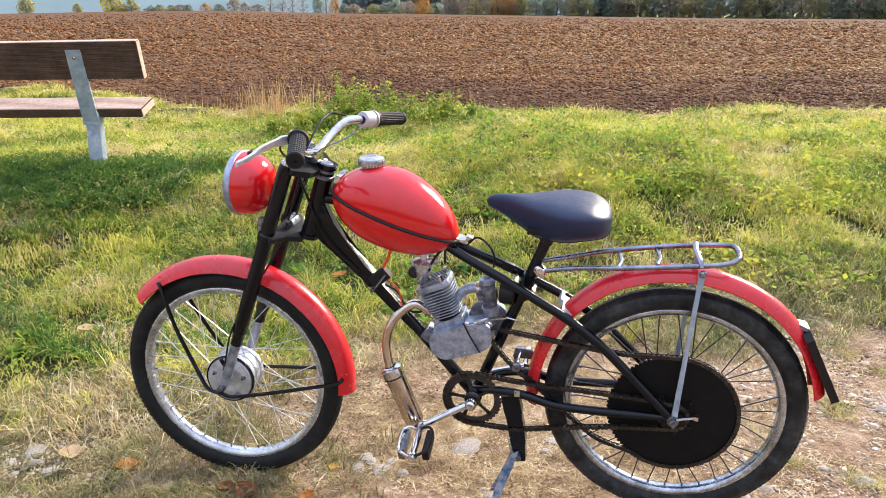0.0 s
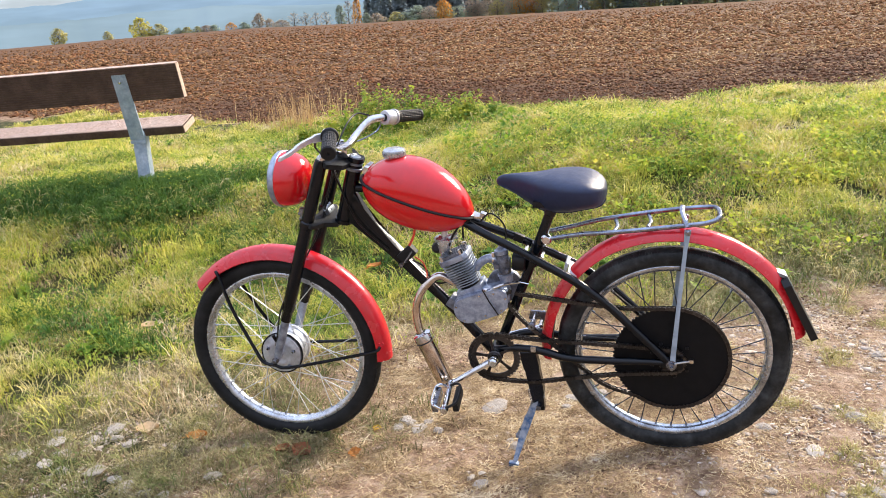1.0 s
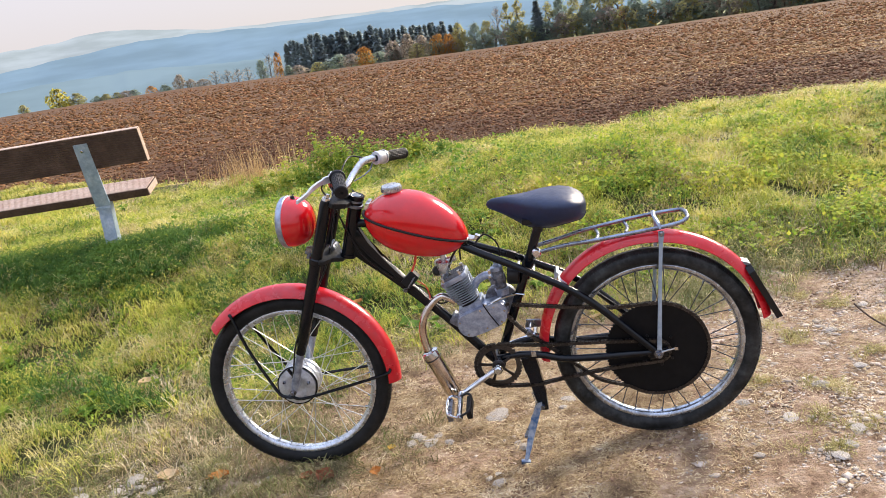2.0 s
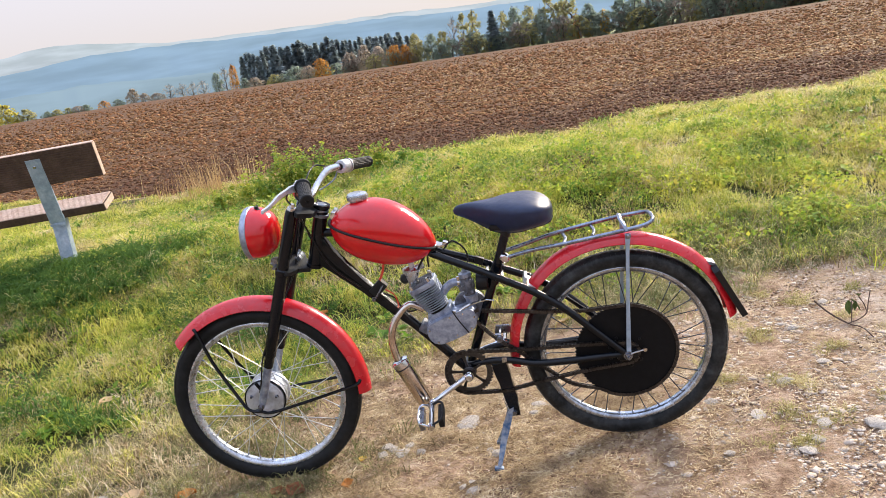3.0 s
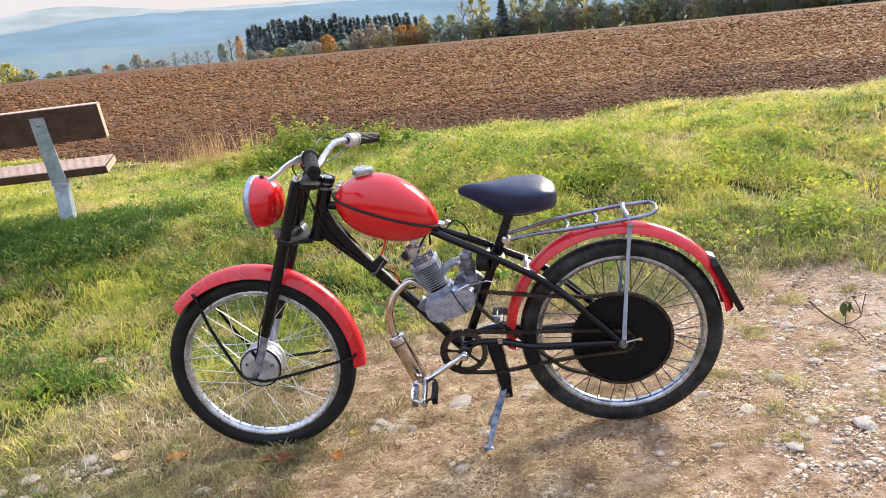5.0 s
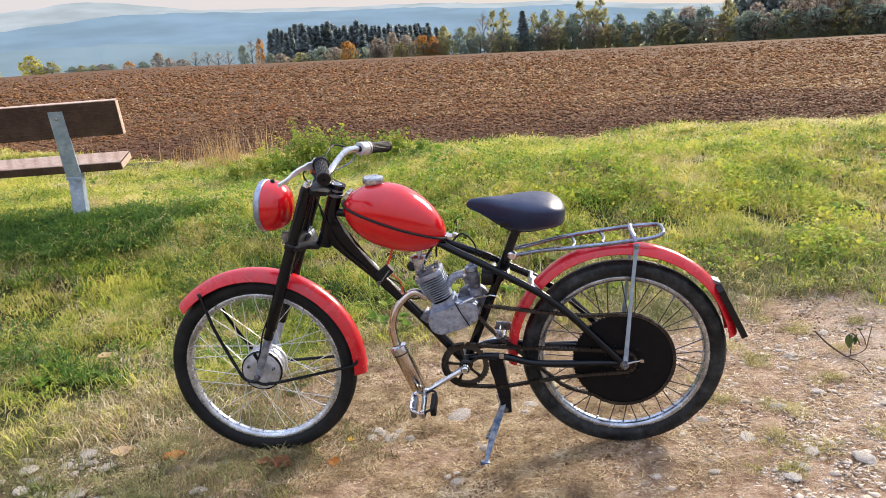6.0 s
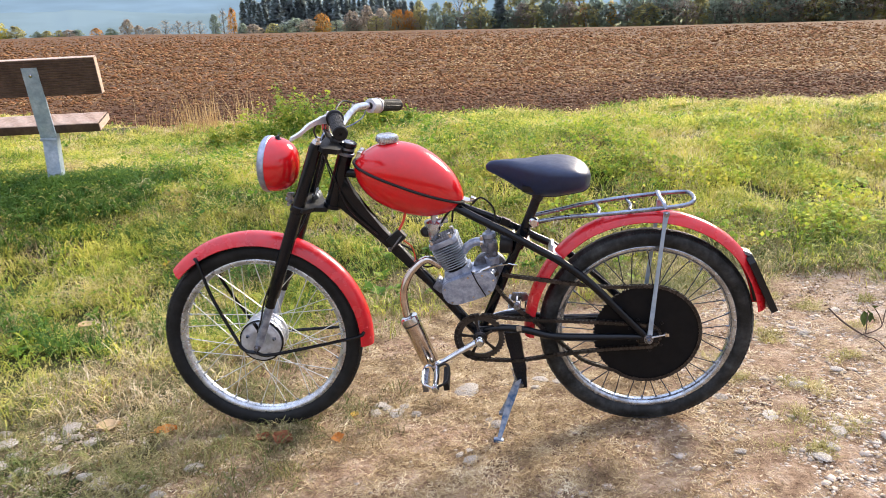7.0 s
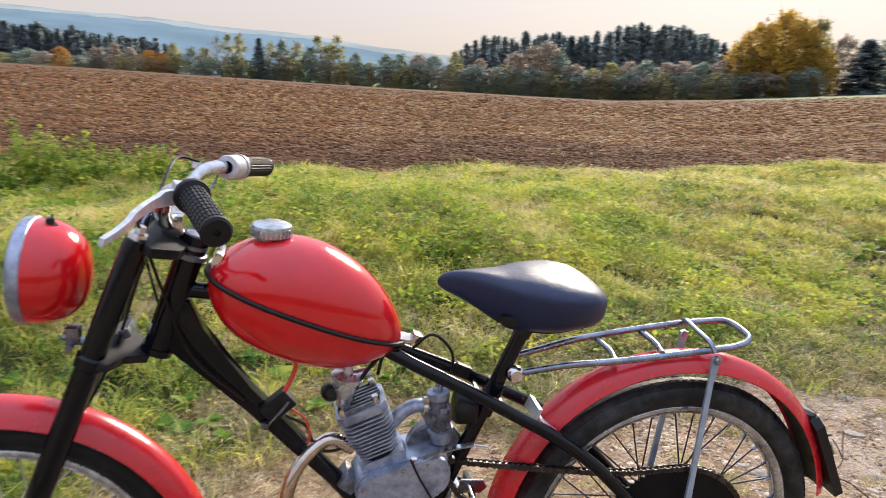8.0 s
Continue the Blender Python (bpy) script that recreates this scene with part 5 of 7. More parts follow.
tube(bm, [ML, ML + (ML - MU).normalized() * 0.03], 0.006, 8)
strip(bm, [mm @ Vector((0.022, -0.006, 0.03)), mm @ Vector((0.032, -0.006, 0.09)), mm @ Vector((0.024, -0.006, ln))], (0, 1, 0), 0.014, 0.004)
part("bracket", bm, SATIN, muffler)

# ---- cranks, chainring, pedals ----
BB = Vector((-0.530, 0, 0.340))
CM = Matrix.Translation(BB) @ TO_SIDE
bm = sprocket(bmesh.new(), CM, 40, 0.0815, 0.006, 0.004, 0.060, 0.046)
ringp = part("chainring", bm, CHAINM, bike, "dark steel chainring with open arms", smooth=30)
bm = bmesh.new()
for k in range(5):
    a = 2 * math.pi * k / 5 + 0.5
    strip(bm, [CM @ Vector((0.014 * math.cos(a), 0.014 * math.sin(a), 0.048)), CM @ Vector((0.036 * math.cos(a), 0.036 * math.sin(a), 0.048)), CM @ Vector((0.068 * math.cos(a), 0.068 * math.sin(a), 0.048))], CM.to_3x3() @ Vector((-math.sin(a), math.cos(a), 0)), [0.012, 0.007, 0.013], 0.004)
part("spider", bm, CHAINM, ringp)
bm = bmesh.new()
lathe(bm, [(0.012, 0.052), (0.021, 0.052), (0.023, 0.055), (0.021, 0.058), (0.012, 0.058)], CM, 28)
part("guard_ring", bm, CHAINM, ringp)
CE = Vector((-0.669, -0.092, 0.266))
bm = bmesh.new()
tube(bm, [BB + Vector((0, -0.078, 0.0)), BB + Vector((-0.02, -0.080, -0.008)), CE + Vector((0.02, 0.004, 0.008)), CE], [0.0135, 0.0105, 0.0085, 0.0105], 12, flat=0.72)
lathe(bm, [(0.0, 0.096), (0.010, 0.096), (0.0135, 0.092), (0.0155, 0.088), (0.0155, 0.070), (0.010, 0.062), (0.010, -0.07), (0.0, -0.07)], CM, 18)
crank = part("crank_arm", bm, CHROME, bike, "chromed crank arm")
bm = bmesh.new()
CR = Vector((-0.405, 0.092, 0.372))
tube(bm, [BB + Vector((0, 0.078, 0.0)), CR], [0.0125, 0.010], 12, flat=0.72)
crank2 = part("crank_arm", bm, CHROME, bike, "chromed crank arm")


def pedal(m, parent):
    bm = bmesh.new()
    lathe(bm, [(0.0, 0.108), (0.009, 0.107), (0.0105, 0.100), (0.0105, 0.092), (0.0075, 0.088), (0.0075, 0.018), (0.0095, 0.012), (0.0095, 0.0), (0.0, -0.004)], m, 14)
    p = part("pedal", bm, CHROME, parent, "metal cage pedal with black rubber")
    for s in (-1, 1):
        b2 = bmesh.new()
        tube(b2, spline([m @ Vector((0.0, 0.004 * s, 0.016)), m @ Vector((0.022 * s, 0.012, 0.018)), m @ Vector((0.033 * s, 0.012, 0.034)), m @ Vector((0.033 * s, 0.012, 0.082)), m @ Vector((0.022 * s, 0.012, 0.098)), m @ Vector((0.0, 0.004 * s, 0.100))], 4), 0.0042, 8)
        part("cage", b2, CHROME if s < 0 else SATIN, p)
        b3 = bmesh.new()
        box(b3, (0.015, 0.024, 0.070), m @ Matrix.Translation((0.027 * s, -0.003, 0.058)), 0.004)
        part("tread_block", b3, GRIPM if s > 0 else STEEL, p)
    return p


pedal(Matrix.Translation(CE) @ pose(0, 0, 0, 100, 0, 2) @ pose(0, 0, 0, 0, 0, 4) @ Matrix.Scale(1.22, 4), crank)
pedal(Matrix.Translation(CR) @ pose(0, 0, 0, -90, 0, 0), crank2)


# ---- chains ----
def chain(name, pts, pitch, wide, tall, label):
    """Outer and inner link plates with rollers along a path."""
    path = spline(pts, 24)
    dist = [0.0]
    for a, b in zip(path, path[1:]):
        dist.append(dist[-1] + (b - a).length)
    n = int(dist[-1] / pitch)
    bm = bmesh.new()
    where = []
    j = 0
    for k in range(n + 1):
        s = k * dist[-1] / n
        while j < len(dist) - 2 and dist[j + 1] < s:
            j += 1
        t = (s - dist[j]) / max(1e-9, dist[j + 1] - dist[j])
        where.append(path[j].lerp(path[j + 1], t))
    for k, (a, b) in enumerate(zip(where, where[1:])):
        d = (b - a).normalized()
        upv = Vector((0, 1, 0)).cross(d).normalized()
        off = wide / 2 if k % 2 else wide / 2 - 0.0014
        for s in (-1, 1):
            o = Vector((0, s * off, 0))
            ring = [a - d * 0.0035, a - d * 0.001 + upv * tall / 2, (a + b) / 2 + upv * tall * 0.36, b + d * 0.001 + upv * tall / 2, b + d * 0.0035, b + d * 0.001 - upv * tall / 2, (a + b) / 2 - upv * tall * 0.36, a - d * 0.001 - upv * tall / 2]
            f0 = [bm.verts.new(p + o) for p in ring]
            f1 = [bm.verts.new(p + o + Vector((0, -0.0011, 0))) for p in ring]
            bm.faces.new(f0)
            bm.faces.new(f1[::-1])
            for q in range(8):
                bm.faces.new((f0[q], f0[(q + 1) % 8], f1[(q + 1) % 8], f1[q]))
        tube(bm, [a + Vector((0, -off - 0.001, 0)), a + Vector((0, off + 0.001, 0))], tall * 0.36, 6)
    ob = part(name, bm, CHAINM, bike, label, smooth=0)
    return tagged(ob, kind="stuff")


def arc(c, r, a0, a1, v, n=7):
    return [Vector((c.x + r * math.cos(radians(a0 + (a1 - a0) * k / (n - 1))), v, c.z + r * math.sin(radians(a0 + (a1 - a0) * k / (n - 1))))) for k in range(n)]


chain("pedal_chain", arc(BB, 0.079, 92, 268, -0.049, 9) + [Vector((-0.41, -0.053, 0.258)), Vector((-0.29, -0.057, 0.278)), Vector((-0.138, -0.061, 0.300))] + arc(RC, 0.0375, -92, 92, -0.064, 7) + [Vector((-0.126, -0.061, 0.394)), Vector((-0.265, -0.057, 0.400)), Vector((-0.387, -0.053, 0.405)), Vector((-0.520, -0.049, 0.419))], 0.0127, 0.0118, 0.0125, "oily roller chain from pedals to rear wheel")
DS = Vector((-0.462, 0, 0.540))
chain("drive_chain", arc(DS, 0.022, 100, 225, -0.044, 5) + [Vector((-0.445, -0.044, 0.478)), Vector((-0.402, -0.044, 0.432)), Vector((-0.362, -0.045, 0.400)), Vector((-0.262, -0.046, 0.308)), Vector((-0.195, -0.047, 0.252))] + arc(RC, 0.164, 232, 452, -0.048, 20) + [Vector((-0.13, -0.047, 0.511)), Vector((-0.275, -0.045, 0.528)), Vector((-0.450, -0.044, 0.556))], 0.0127, 0.0118, 0.0125, "oily roller chain from engine to sprocket")
bm = bmesh.new()
prism(bm, [(-0.030, -0.014), (0.020, -0.018), (0.034, -0.004), (0.024, 0.012), (-0.022, 0.016)], 0.006, Matrix.Translation((-0.402, 0.050, 0.440)) @ pose(0, 0, 0, 90, 0, 0), 0.002)
lathe(bm, [(0.0, 0.008), (0.010, 0.008), (0.012, 0.005), (0.009, 0.0), (0.012, -0.005), (0.010, -0.008), (0.0, -0.008)], Matrix.Translation((-0.410, -0.044, 0.446)) @ TO_SIDE, 18)
tube(bm, [(-0.410, -0.052, 0.446), (-0.410, 0.050, 0.446)], 0.0035, 8)
part("chain_tensioner", bm, STEEL, bike, "worn steel chain tensioner")
bm = bmesh.new()
box(bm, (0.016, 0.004, 0.018), Matrix.Translation((-0.404, -0.074, 0.382)), 0.001)
part("cable_tie", bm, CHROME, bike)

# ---- kickstand ----
bm = bmesh.new()
strip(bm, spline([(-0.428, -0.030, 0.352), (-0.416, -0.036, 0.290), (-0.404, -0.048, 0.222), (-0.401, -0.056, 0.162)], 4), (1, 0, 0.1), [0.050] * 4 + [0.044] * 5 + [0.038] * 4, 0.030)
stand = part("kickstand", bm, BLACK, bike, "black kickstand with a bare steel leg")
bm = bmesh.new()
lathe(bm, [(0.0, 0.020), (0.008, 0.020), (0.010, 0.016), (0.010, -0.016), (0.0, -0.02)], Matrix.Translation((-0.402, -0.064, 0.180)) @ TO_SIDE, 12)
part("pivot_bolt", bm, STEEL, stand)
bm = bmesh.new()
strip(bm, [(-0.409, -0.076, 0.196), (-0.428, -0.086, 0.156), (-0.449, -0.104, 0.096), (-0.466, -0.130, 0.045), (-0.476, -0.146, 0.016)], (1, 0.1, 0.35), [0.018, 0.034, 0.028, 0.019, 0.014], 0.010)
box(bm, (0.032, 0.018, 0.012), Matrix.Translation((-0.478, -0.149, 0.016)) @ pose(0, 0, 0, 0, 8, 0), 0.004)
part("stand_leg", bm, BLUEST, stand, "scuffed blue-grey steel stand leg")
bm = bmesh.new()
tube(bm, [(-0.418, -0.068, 0.190), (-0.440, -0.080, 0.135), (-0.468, -0.092, 0.086)], 0.0062, 8)
box(bm, (0.020, 0.014, 0.010), Matrix.Translation((-0.466, -0.094, 0.083)), 0.003)
part("stand_brace", bm, DARKST, stand, "dark steel brace beside the stand leg")
bm = bmesh.new()
coil = [Vector((-0.428, -0.068, 0.236)).lerp(Vector((-0.414, -0.078, 0.180)), k / 60) + Vector((0.0042 * math.cos(k * 1.05), 0.0042 * math.sin(k * 1.05), 0)) for k in range(61)]
tube(bm, coil, 0.0012, 5)
part("stand_spring", bm, CHROME, stand)

# ---- carrier rack ----
bm = bmesh.new()
loop = [(-0.345, -0.040, 0.722), (-0.25, -0.046, 0.738), (-0.14, -0.050, 0.745), (0.03, -0.051, 0.760), (0.100, -0.050, 0.768), (0.128, -0.036, 0.776), (0.134, 0.0, 0.778), (0.128, 0.038, 0.780), (0.105, 0.054, 0.778), (0.03, 0.055, 0.774), (-0.06, 0.055, 0.765), (-0.187, 0.053, 0.748), (-0.27, 0.046, 0.732), (-0.345, 0.030, 0.722)]
tube(bm, spline(loop, 5), 0.0068, 10)
RACK_M = Matrix.Translation((-0.003, 0.020, -0.003))
rack = part("carrier_rack", bm, STEEL, bike, "dull chromed tubular carrier rack", m=RACK_M)
for uu, ww in ((-0.150, 0.742), (-0.056, 0.755)):
    bm = bmesh.new()
    tube(bm, spline([(uu - 0.005, -0.050, ww + 0.002), (uu + 0.004, 0.0, ww + 0.002), (uu - 0.003, 0.055, ww + 0.004)], 4), 0.0062, 10)
    part("crossbar", bm, STEEL, rack)
bm = bmesh.new()
tube(bm, spline([(0.046, -0.056, 0.758), (0.040, -0.044, 0.774), (0.034, 0.0, 0.782), (0.036, 0.044, 0.784), (0.040, 0.056, 0.776)], 5), 0.0085, 10, flat=0.6)
part("clip_hoop", bm, STEEL, rack)
for side in (-1, 1):
    bm = bmesh.new()
    strip(bm, [(0.046, side * 0.064, 0.752), (0.040, side * 0.066, 0.70), (0.022, side * 0.074 - 0.012, 0.54), (0.004, side * 0.084 - 0.020, 0.36)], (1, 0, -0.1), [0.018, 0.011, 0.011, 0.015], 0.006)
    part("stay", bm, GALV, rack, "flat steel rack stay")
    bm = bmesh.new()
    lathe(bm, [(0.0, 0.007), (0.005, 0.007), (0.006, 0.004), (0.009, 0.003), (0.009, -0.004)], Matrix.Translation((0.046, side * 0.066, 0.745)) @ pose(0, 0, 0, -90 * side + 180 * (side < 0) + (180 if side > 0 else 180), 0, 0), 12)
    part("stay_bolt", bm, STEEL, rack)
bm = bmesh.new()
lathe(bm, [(0.0, 0.012), (0.011, 0.011), (0.016, 0.006), (0.017, 0.0), (0.016, -0.006), (0.0, -0.012)], Matrix.Translation((-0.348, -0.042, 0.722)) @ TO_SIDE, 16)
box(bm, (0.014, 0.072, 0.012), Matrix.Translation((-0.352, -0.008, 0.722)), 0.004)
part("rack_clamp", bm, CHROME, rack)

# ---- tail plate ----
bm = bmesh.new()
PT, PB = Vector((0.298, 0, 0.594)), Vector((0.382, 0, 0.418))
strip(bm, [PT, PT.lerp(PB, 0.08), PT.lerp(PB, 0.5), PB], (0, 1, 0), [0.060, 0.092, 0.096, 0.096], 0.020)
tail = part("tail_plate", bm, SATIN, bike, "black plate behind the rear mudguard")
bm = bmesh.new()
strip(bm, [PT + Vector((-0.018, 0, 0.012)), PT + Vector((0.004, 0, 0.004)), PT.lerp(PB, 0.20) + Vector((0.006, 0, 0.002))], (0, 1, 0), [0.03, 0.044, 0.044], 0.010)
part("tail_bracket", bm, DARKST, tail, "grey metal bracket")
# ---- bench ----
bench = new("bench")
bench.matrix_world = Matrix.Translation((-1.868, 4.945, 0.40)) @ pose(0, 0, 0, 0, 0, -5)
tagged(bench, "park bench of brown grooved planks on galvanised steel legs", "bench")
BL = 2.00


def plank(name, size, m, grooves, mat, label):
    """A board with milled grooves along its faces, softened edges."""
    length, deep, tall = size
    n = grooves
    out = []
    # outline of the end, in y and z, with shallow grooves on the two broad faces
    for k in range(n):
        z0, z1 = -tall / 2 + tall * k / n, -tall / 2 + tall * (k + 1) / n
        out += [(deep / 2 - 0.004, z0), (deep / 2, z0 + tall / n * 0.18), (deep / 2, z1 - tall / n * 0.18), (deep / 2 - 0.004, z1)]
    back = [(-y, z) for y, z in out[::-1]]
    ring = out + back
    bm = bmesh.new()
    ends = []
    for x in (-length, 0.0):
        ends.append([bm.verts.new(m @ Vector((x, y, z))) for y, z in ring])
    k = len(ring)
    for j in range(k):
        bm.faces.new((ends[0][j], ends[0][(j + 1) % k], ends[1][(j + 1) % k], ends[1][j]))
    bm.faces.new(ends[0][::-1])
    bm.faces.new(ends[1])
    return part(name, bm, mat, bench, label, smooth=0)


back_m = pose(0, 0.012, 0.720, 12, 0, 0)
back = plank("backrest_plank", (BL, 0.042, 0.232), back_m, 15, PLANK, "wide brown grooved backrest plank")
# the backrest's sunlit top and end, painted paler
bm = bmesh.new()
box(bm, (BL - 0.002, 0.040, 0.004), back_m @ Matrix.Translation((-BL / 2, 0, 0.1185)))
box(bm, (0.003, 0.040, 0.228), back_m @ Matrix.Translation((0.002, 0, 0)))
part("sunned_edge", bm, PLANK_LIT, back, "plank edge painted paler as sunlit")
seat_m = pose(-0.106, 0.242, 0.404, 16.5, 0, 0)
bm = bmesh.new()
box(bm, (BL, 0.200, 0.056), seat_m @ Matrix.Translation((-BL / 2, 0, 0)), 0.007)
seat = part("seat_plank", bm, PLANK, bench, "brown plank of the seat")
# a paler skin paints the sunlight on the seat
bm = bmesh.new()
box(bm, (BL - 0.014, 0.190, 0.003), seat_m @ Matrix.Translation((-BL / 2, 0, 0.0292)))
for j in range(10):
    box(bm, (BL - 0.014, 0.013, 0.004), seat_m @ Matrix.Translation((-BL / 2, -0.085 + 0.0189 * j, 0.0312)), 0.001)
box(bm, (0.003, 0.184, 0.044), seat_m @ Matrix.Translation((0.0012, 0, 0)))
tagged(part("seat_top", bm, PLANK_LIT, seat, "grooved seat surface painted paler as sunlit"), kind="stuff")
for x in (-0.416, -1.72):
    bm = bmesh.new()
    strip(bm, [(x, -0.020, 0.785), (x, 0.010, 0.640), (x, 0.052, 0.440), (x, 0.075, 0.335)], (1, 0, 0), [0.100, 0.102, 0.104, 0.104], 0.010)
    up = part("back_support", bm, GALV, bench, "flat galvanised backrest support")
    bm = bmesh.new()
    lathe(bm, [(0.0, 0.009), (0.008, 0.008), (0.012, 0.003), (0.012, 0.0)], Matrix.Translation((x, -0.018, 0.735)) @ pose(0, 0, 0, 102, 0, 0), 14)
    part("bolt", bm, CHROME, up)
    bm = bmesh.new()
    box(bm, (0.094, 0.060, 0.62), Matrix.Translation((x - 0.030, 0.150, 0.08)) @ pose(0, 0, 0, -4, 0, 0), 0.006)
    part("leg", bm, GALV, bench, "galvanised steel bench leg")
    bm = bmesh.new()
    box(bm, (0.060, 0.230, 0.012), Matrix.Translation((x - 0.01, 0.220, 0.362)) @ pose(0, 0, 0, 16.5, 0, 0), 0.003)
    box(bm, (0.110, 0.012, 0.020), Matrix.Translation((x, 0.072, 0.322)), 0.003)
    part("seat_bearer", bm, GALV, bench)


# ---- value noise for scattering ----
def field_noise(x, y, scale, seed):
    g = np.random.default_rng(seed).random((64, 64))
    u, v = np.asarray(x) / scale + 500.3, np.asarray(y) / scale + 500.7
    i, j = np.floor(u).astype(int), np.floor(v).astype(int)
    a, b = u - i, v - j
    a, b = a * a * (3 - 2 * a), b * b * (3 - 2 * b)
    i, j, i1, j1 = i % 64, j % 64, (i + 1) % 64, (j + 1) % 64
    return (g[i, j] * (1 - a) + g[i1, j] * a) * (1 - b) + (g[i, j1] * (1 - a) + g[i1, j1] * a) * b


def blades(name, x, y, z, tall, wide, bend, turn, mat, label, category):
    """Grass: each blade a bent, tapering strip of three faces."""
    n = len(x)
    g = np.random.default_rng(n)
    dx, dy = np.cos(turn), np.sin(turn)
    face = turn + np.pi / 2 + g.normal(0, 0.5, n)
    sx, sy = np.cos(face) * wide / 2, np.sin(face) * wide / 2
    v = np.zeros((n, 5, 3))
    base = np.stack([x, y, z], -1)
    mid = base + np.stack([dx * bend * tall * 0.32, dy * bend * tall * 0.32, tall * 0.58], -1)
    tip = base + np.stack([dx * bend * tall, dy * bend * tall, tall * np.sqrt(np.clip(1 - (bend * 0.55) ** 2, 0.05, 1))], -1)
    s = np.stack([sx, sy, 0 * sx], -1)
    v[:, 0], v[:, 1], v[:, 2], v[:, 3], v[:, 4] = base - s, base + s, mid - s * 0.8, mid + s * 0.8, tip
    k = np.arange(n)[:, None] * 5
    ob = mesh_np(name, v.reshape(-1, 3), [k + np.array([[0, 1, 3, 2]]), k + np.array([[2, 3, 4]])], mat)
    return tagged(ob, label, category, kind="stuff")


def arching(name, x, y, z, length, wide, turn, mat, label, seed):
    """Long blades that rise, arch over and droop: each a tapering strip of five faces."""
    n = len(x)
    g = np.random.default_rng(seed)
    rise, reach = g.uniform(0.25, 0.62, n), g.uniform(0.45, 0.95, n)
    sag = g.uniform(0.55, 1.0, n)
    face = turn + np.pi / 2 + g.normal(0, 0.35, n)
    side = np.stack([np.cos(face), np.sin(face), g.normal(0, 0.25, n)], -1) * (wide / 2)[:, None]
    swerve = g.normal(0, 0.25, n)
    rows = []
    for t, w in ((0.0, 0.8), (0.36, 1.0), (0.70, 0.75), (1.0, 0.0)):
        d = length * reach * t ** 1.15
        a = turn + swerve * t
        c = np.stack([x + np.cos(a) * d, y + np.sin(a) * d, z + length * rise * np.sin(np.pi * np.minimum(1, t * sag)) ** 0.9], -1)
        rows += [c - side * w, c + side * w] if w else [c]
    v = np.stack(rows, 1)
    k = np.arange(n)[:, None] * 7
    ob = mesh_np(name, v.reshape(-1, 3), [k + np.array([[0, 1, 3, 2]]), k + np.array([[2, 3, 5, 4]]), k + np.array([[4, 5, 6]])], mat)
    return tagged(ob, label, "grass", kind="stuff")


def tussocks(x, y, each, spread, g):
    """Blade roots gathered round tussock centres, and the way each blade leans outwards."""
    n = len(x) * each
    a, r = g.uniform(0, 6.28, n), spread * np.sqrt(g.random(n))
    return np.repeat(x, each) + np.cos(a) * r, np.repeat(y, each) + np.sin(a) * r, a + g.normal(0, 0.7, n)


# true inside the wedges of ground that the camera sees along its path
def in_view_wedge(x, y):
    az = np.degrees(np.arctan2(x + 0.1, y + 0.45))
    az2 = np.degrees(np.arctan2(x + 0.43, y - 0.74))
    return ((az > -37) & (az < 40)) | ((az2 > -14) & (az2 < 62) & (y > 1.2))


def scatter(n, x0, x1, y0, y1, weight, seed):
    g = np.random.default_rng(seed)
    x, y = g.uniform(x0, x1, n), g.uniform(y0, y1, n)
    # outside the camera's view wedge only 14 in 100 are kept
    keep = (in_view_wedge(x, y) | (g.random(n) < 0.14)) & (g.random(n) < weight(x, y))
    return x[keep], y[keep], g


def turf_weight(x, y):
    d = np.hypot(x, y + 0.5)
    lush = 0.14 + 0.86 * smooth01(0.34, 0.60, field_noise(x, y, 0.16, 13))
    return turf_amount(x, y) ** 1.3 * lush * np.clip(5.2 / d, 0.30, 1.0)


x, y, g = scatter(980000, -6.5, 10.5, 2.2, 12.0, turf_weight, 21)
lush = field_noise(x, y, 0.45, 12)
lumps = field_noise(x, y, 0.16, 13)
tall = (0.018 + 0.045 * lush ** 1.5 + 0.18 * np.clip(lumps - 0.30, 0, 1) ** 1.6) * (0.55 + 0.45 * turf_amount(x, y)) * g.uniform(0.6, 1.25, len(x))
blades("grass", x, y, height(x, y) - 0.004, tall, g.uniform(0.0032, 0.008, len(x)) * np.clip(np.hypot(x, y) / 5, 0.8, 1.7), g.uniform(0.5, 1.7, len(x)), g.normal(0.4, 1.6, len(x)) + 6 * field_noise(x, y, 0.12, 14), GRASS, "long yellowing green meadow grass on the bank", "grass")

# bleached tussocks among the green, and thin dry grass towards the track
x, y, g = scatter(420000, -5.0, 8.0, 1.2, 9.0, lambda x, y: smooth01(0.50, 0.74, field_noise(x, y, 0.24, 31)) * turf_amount(x, y) * (0.9 - 0.4 * smooth01(0, 2, x)) + smooth01(0.03, 0.3, turf_amount(x, y)) * (1 - smooth01(0.3, 0.9, turf_amount(x, y))) * 0.36 * smooth01(0.30, 0.6, field_noise(x, y, 0.3, 32)), 33)
tall = g.uniform(0.04, 0.12, len(x)) * (0.5 + 0.6 * field_noise(x, y, 0.3, 34))
blades("dry_grass", x, y, height(x, y) - 0.003, tall, g.uniform(0.0025, 0.0048, len(x)), g.uniform(0.7, 1.6, len(x)), g.uniform(0, 6.28, len(x)), STRAW, "bleached dry grass tussocks", "grass")

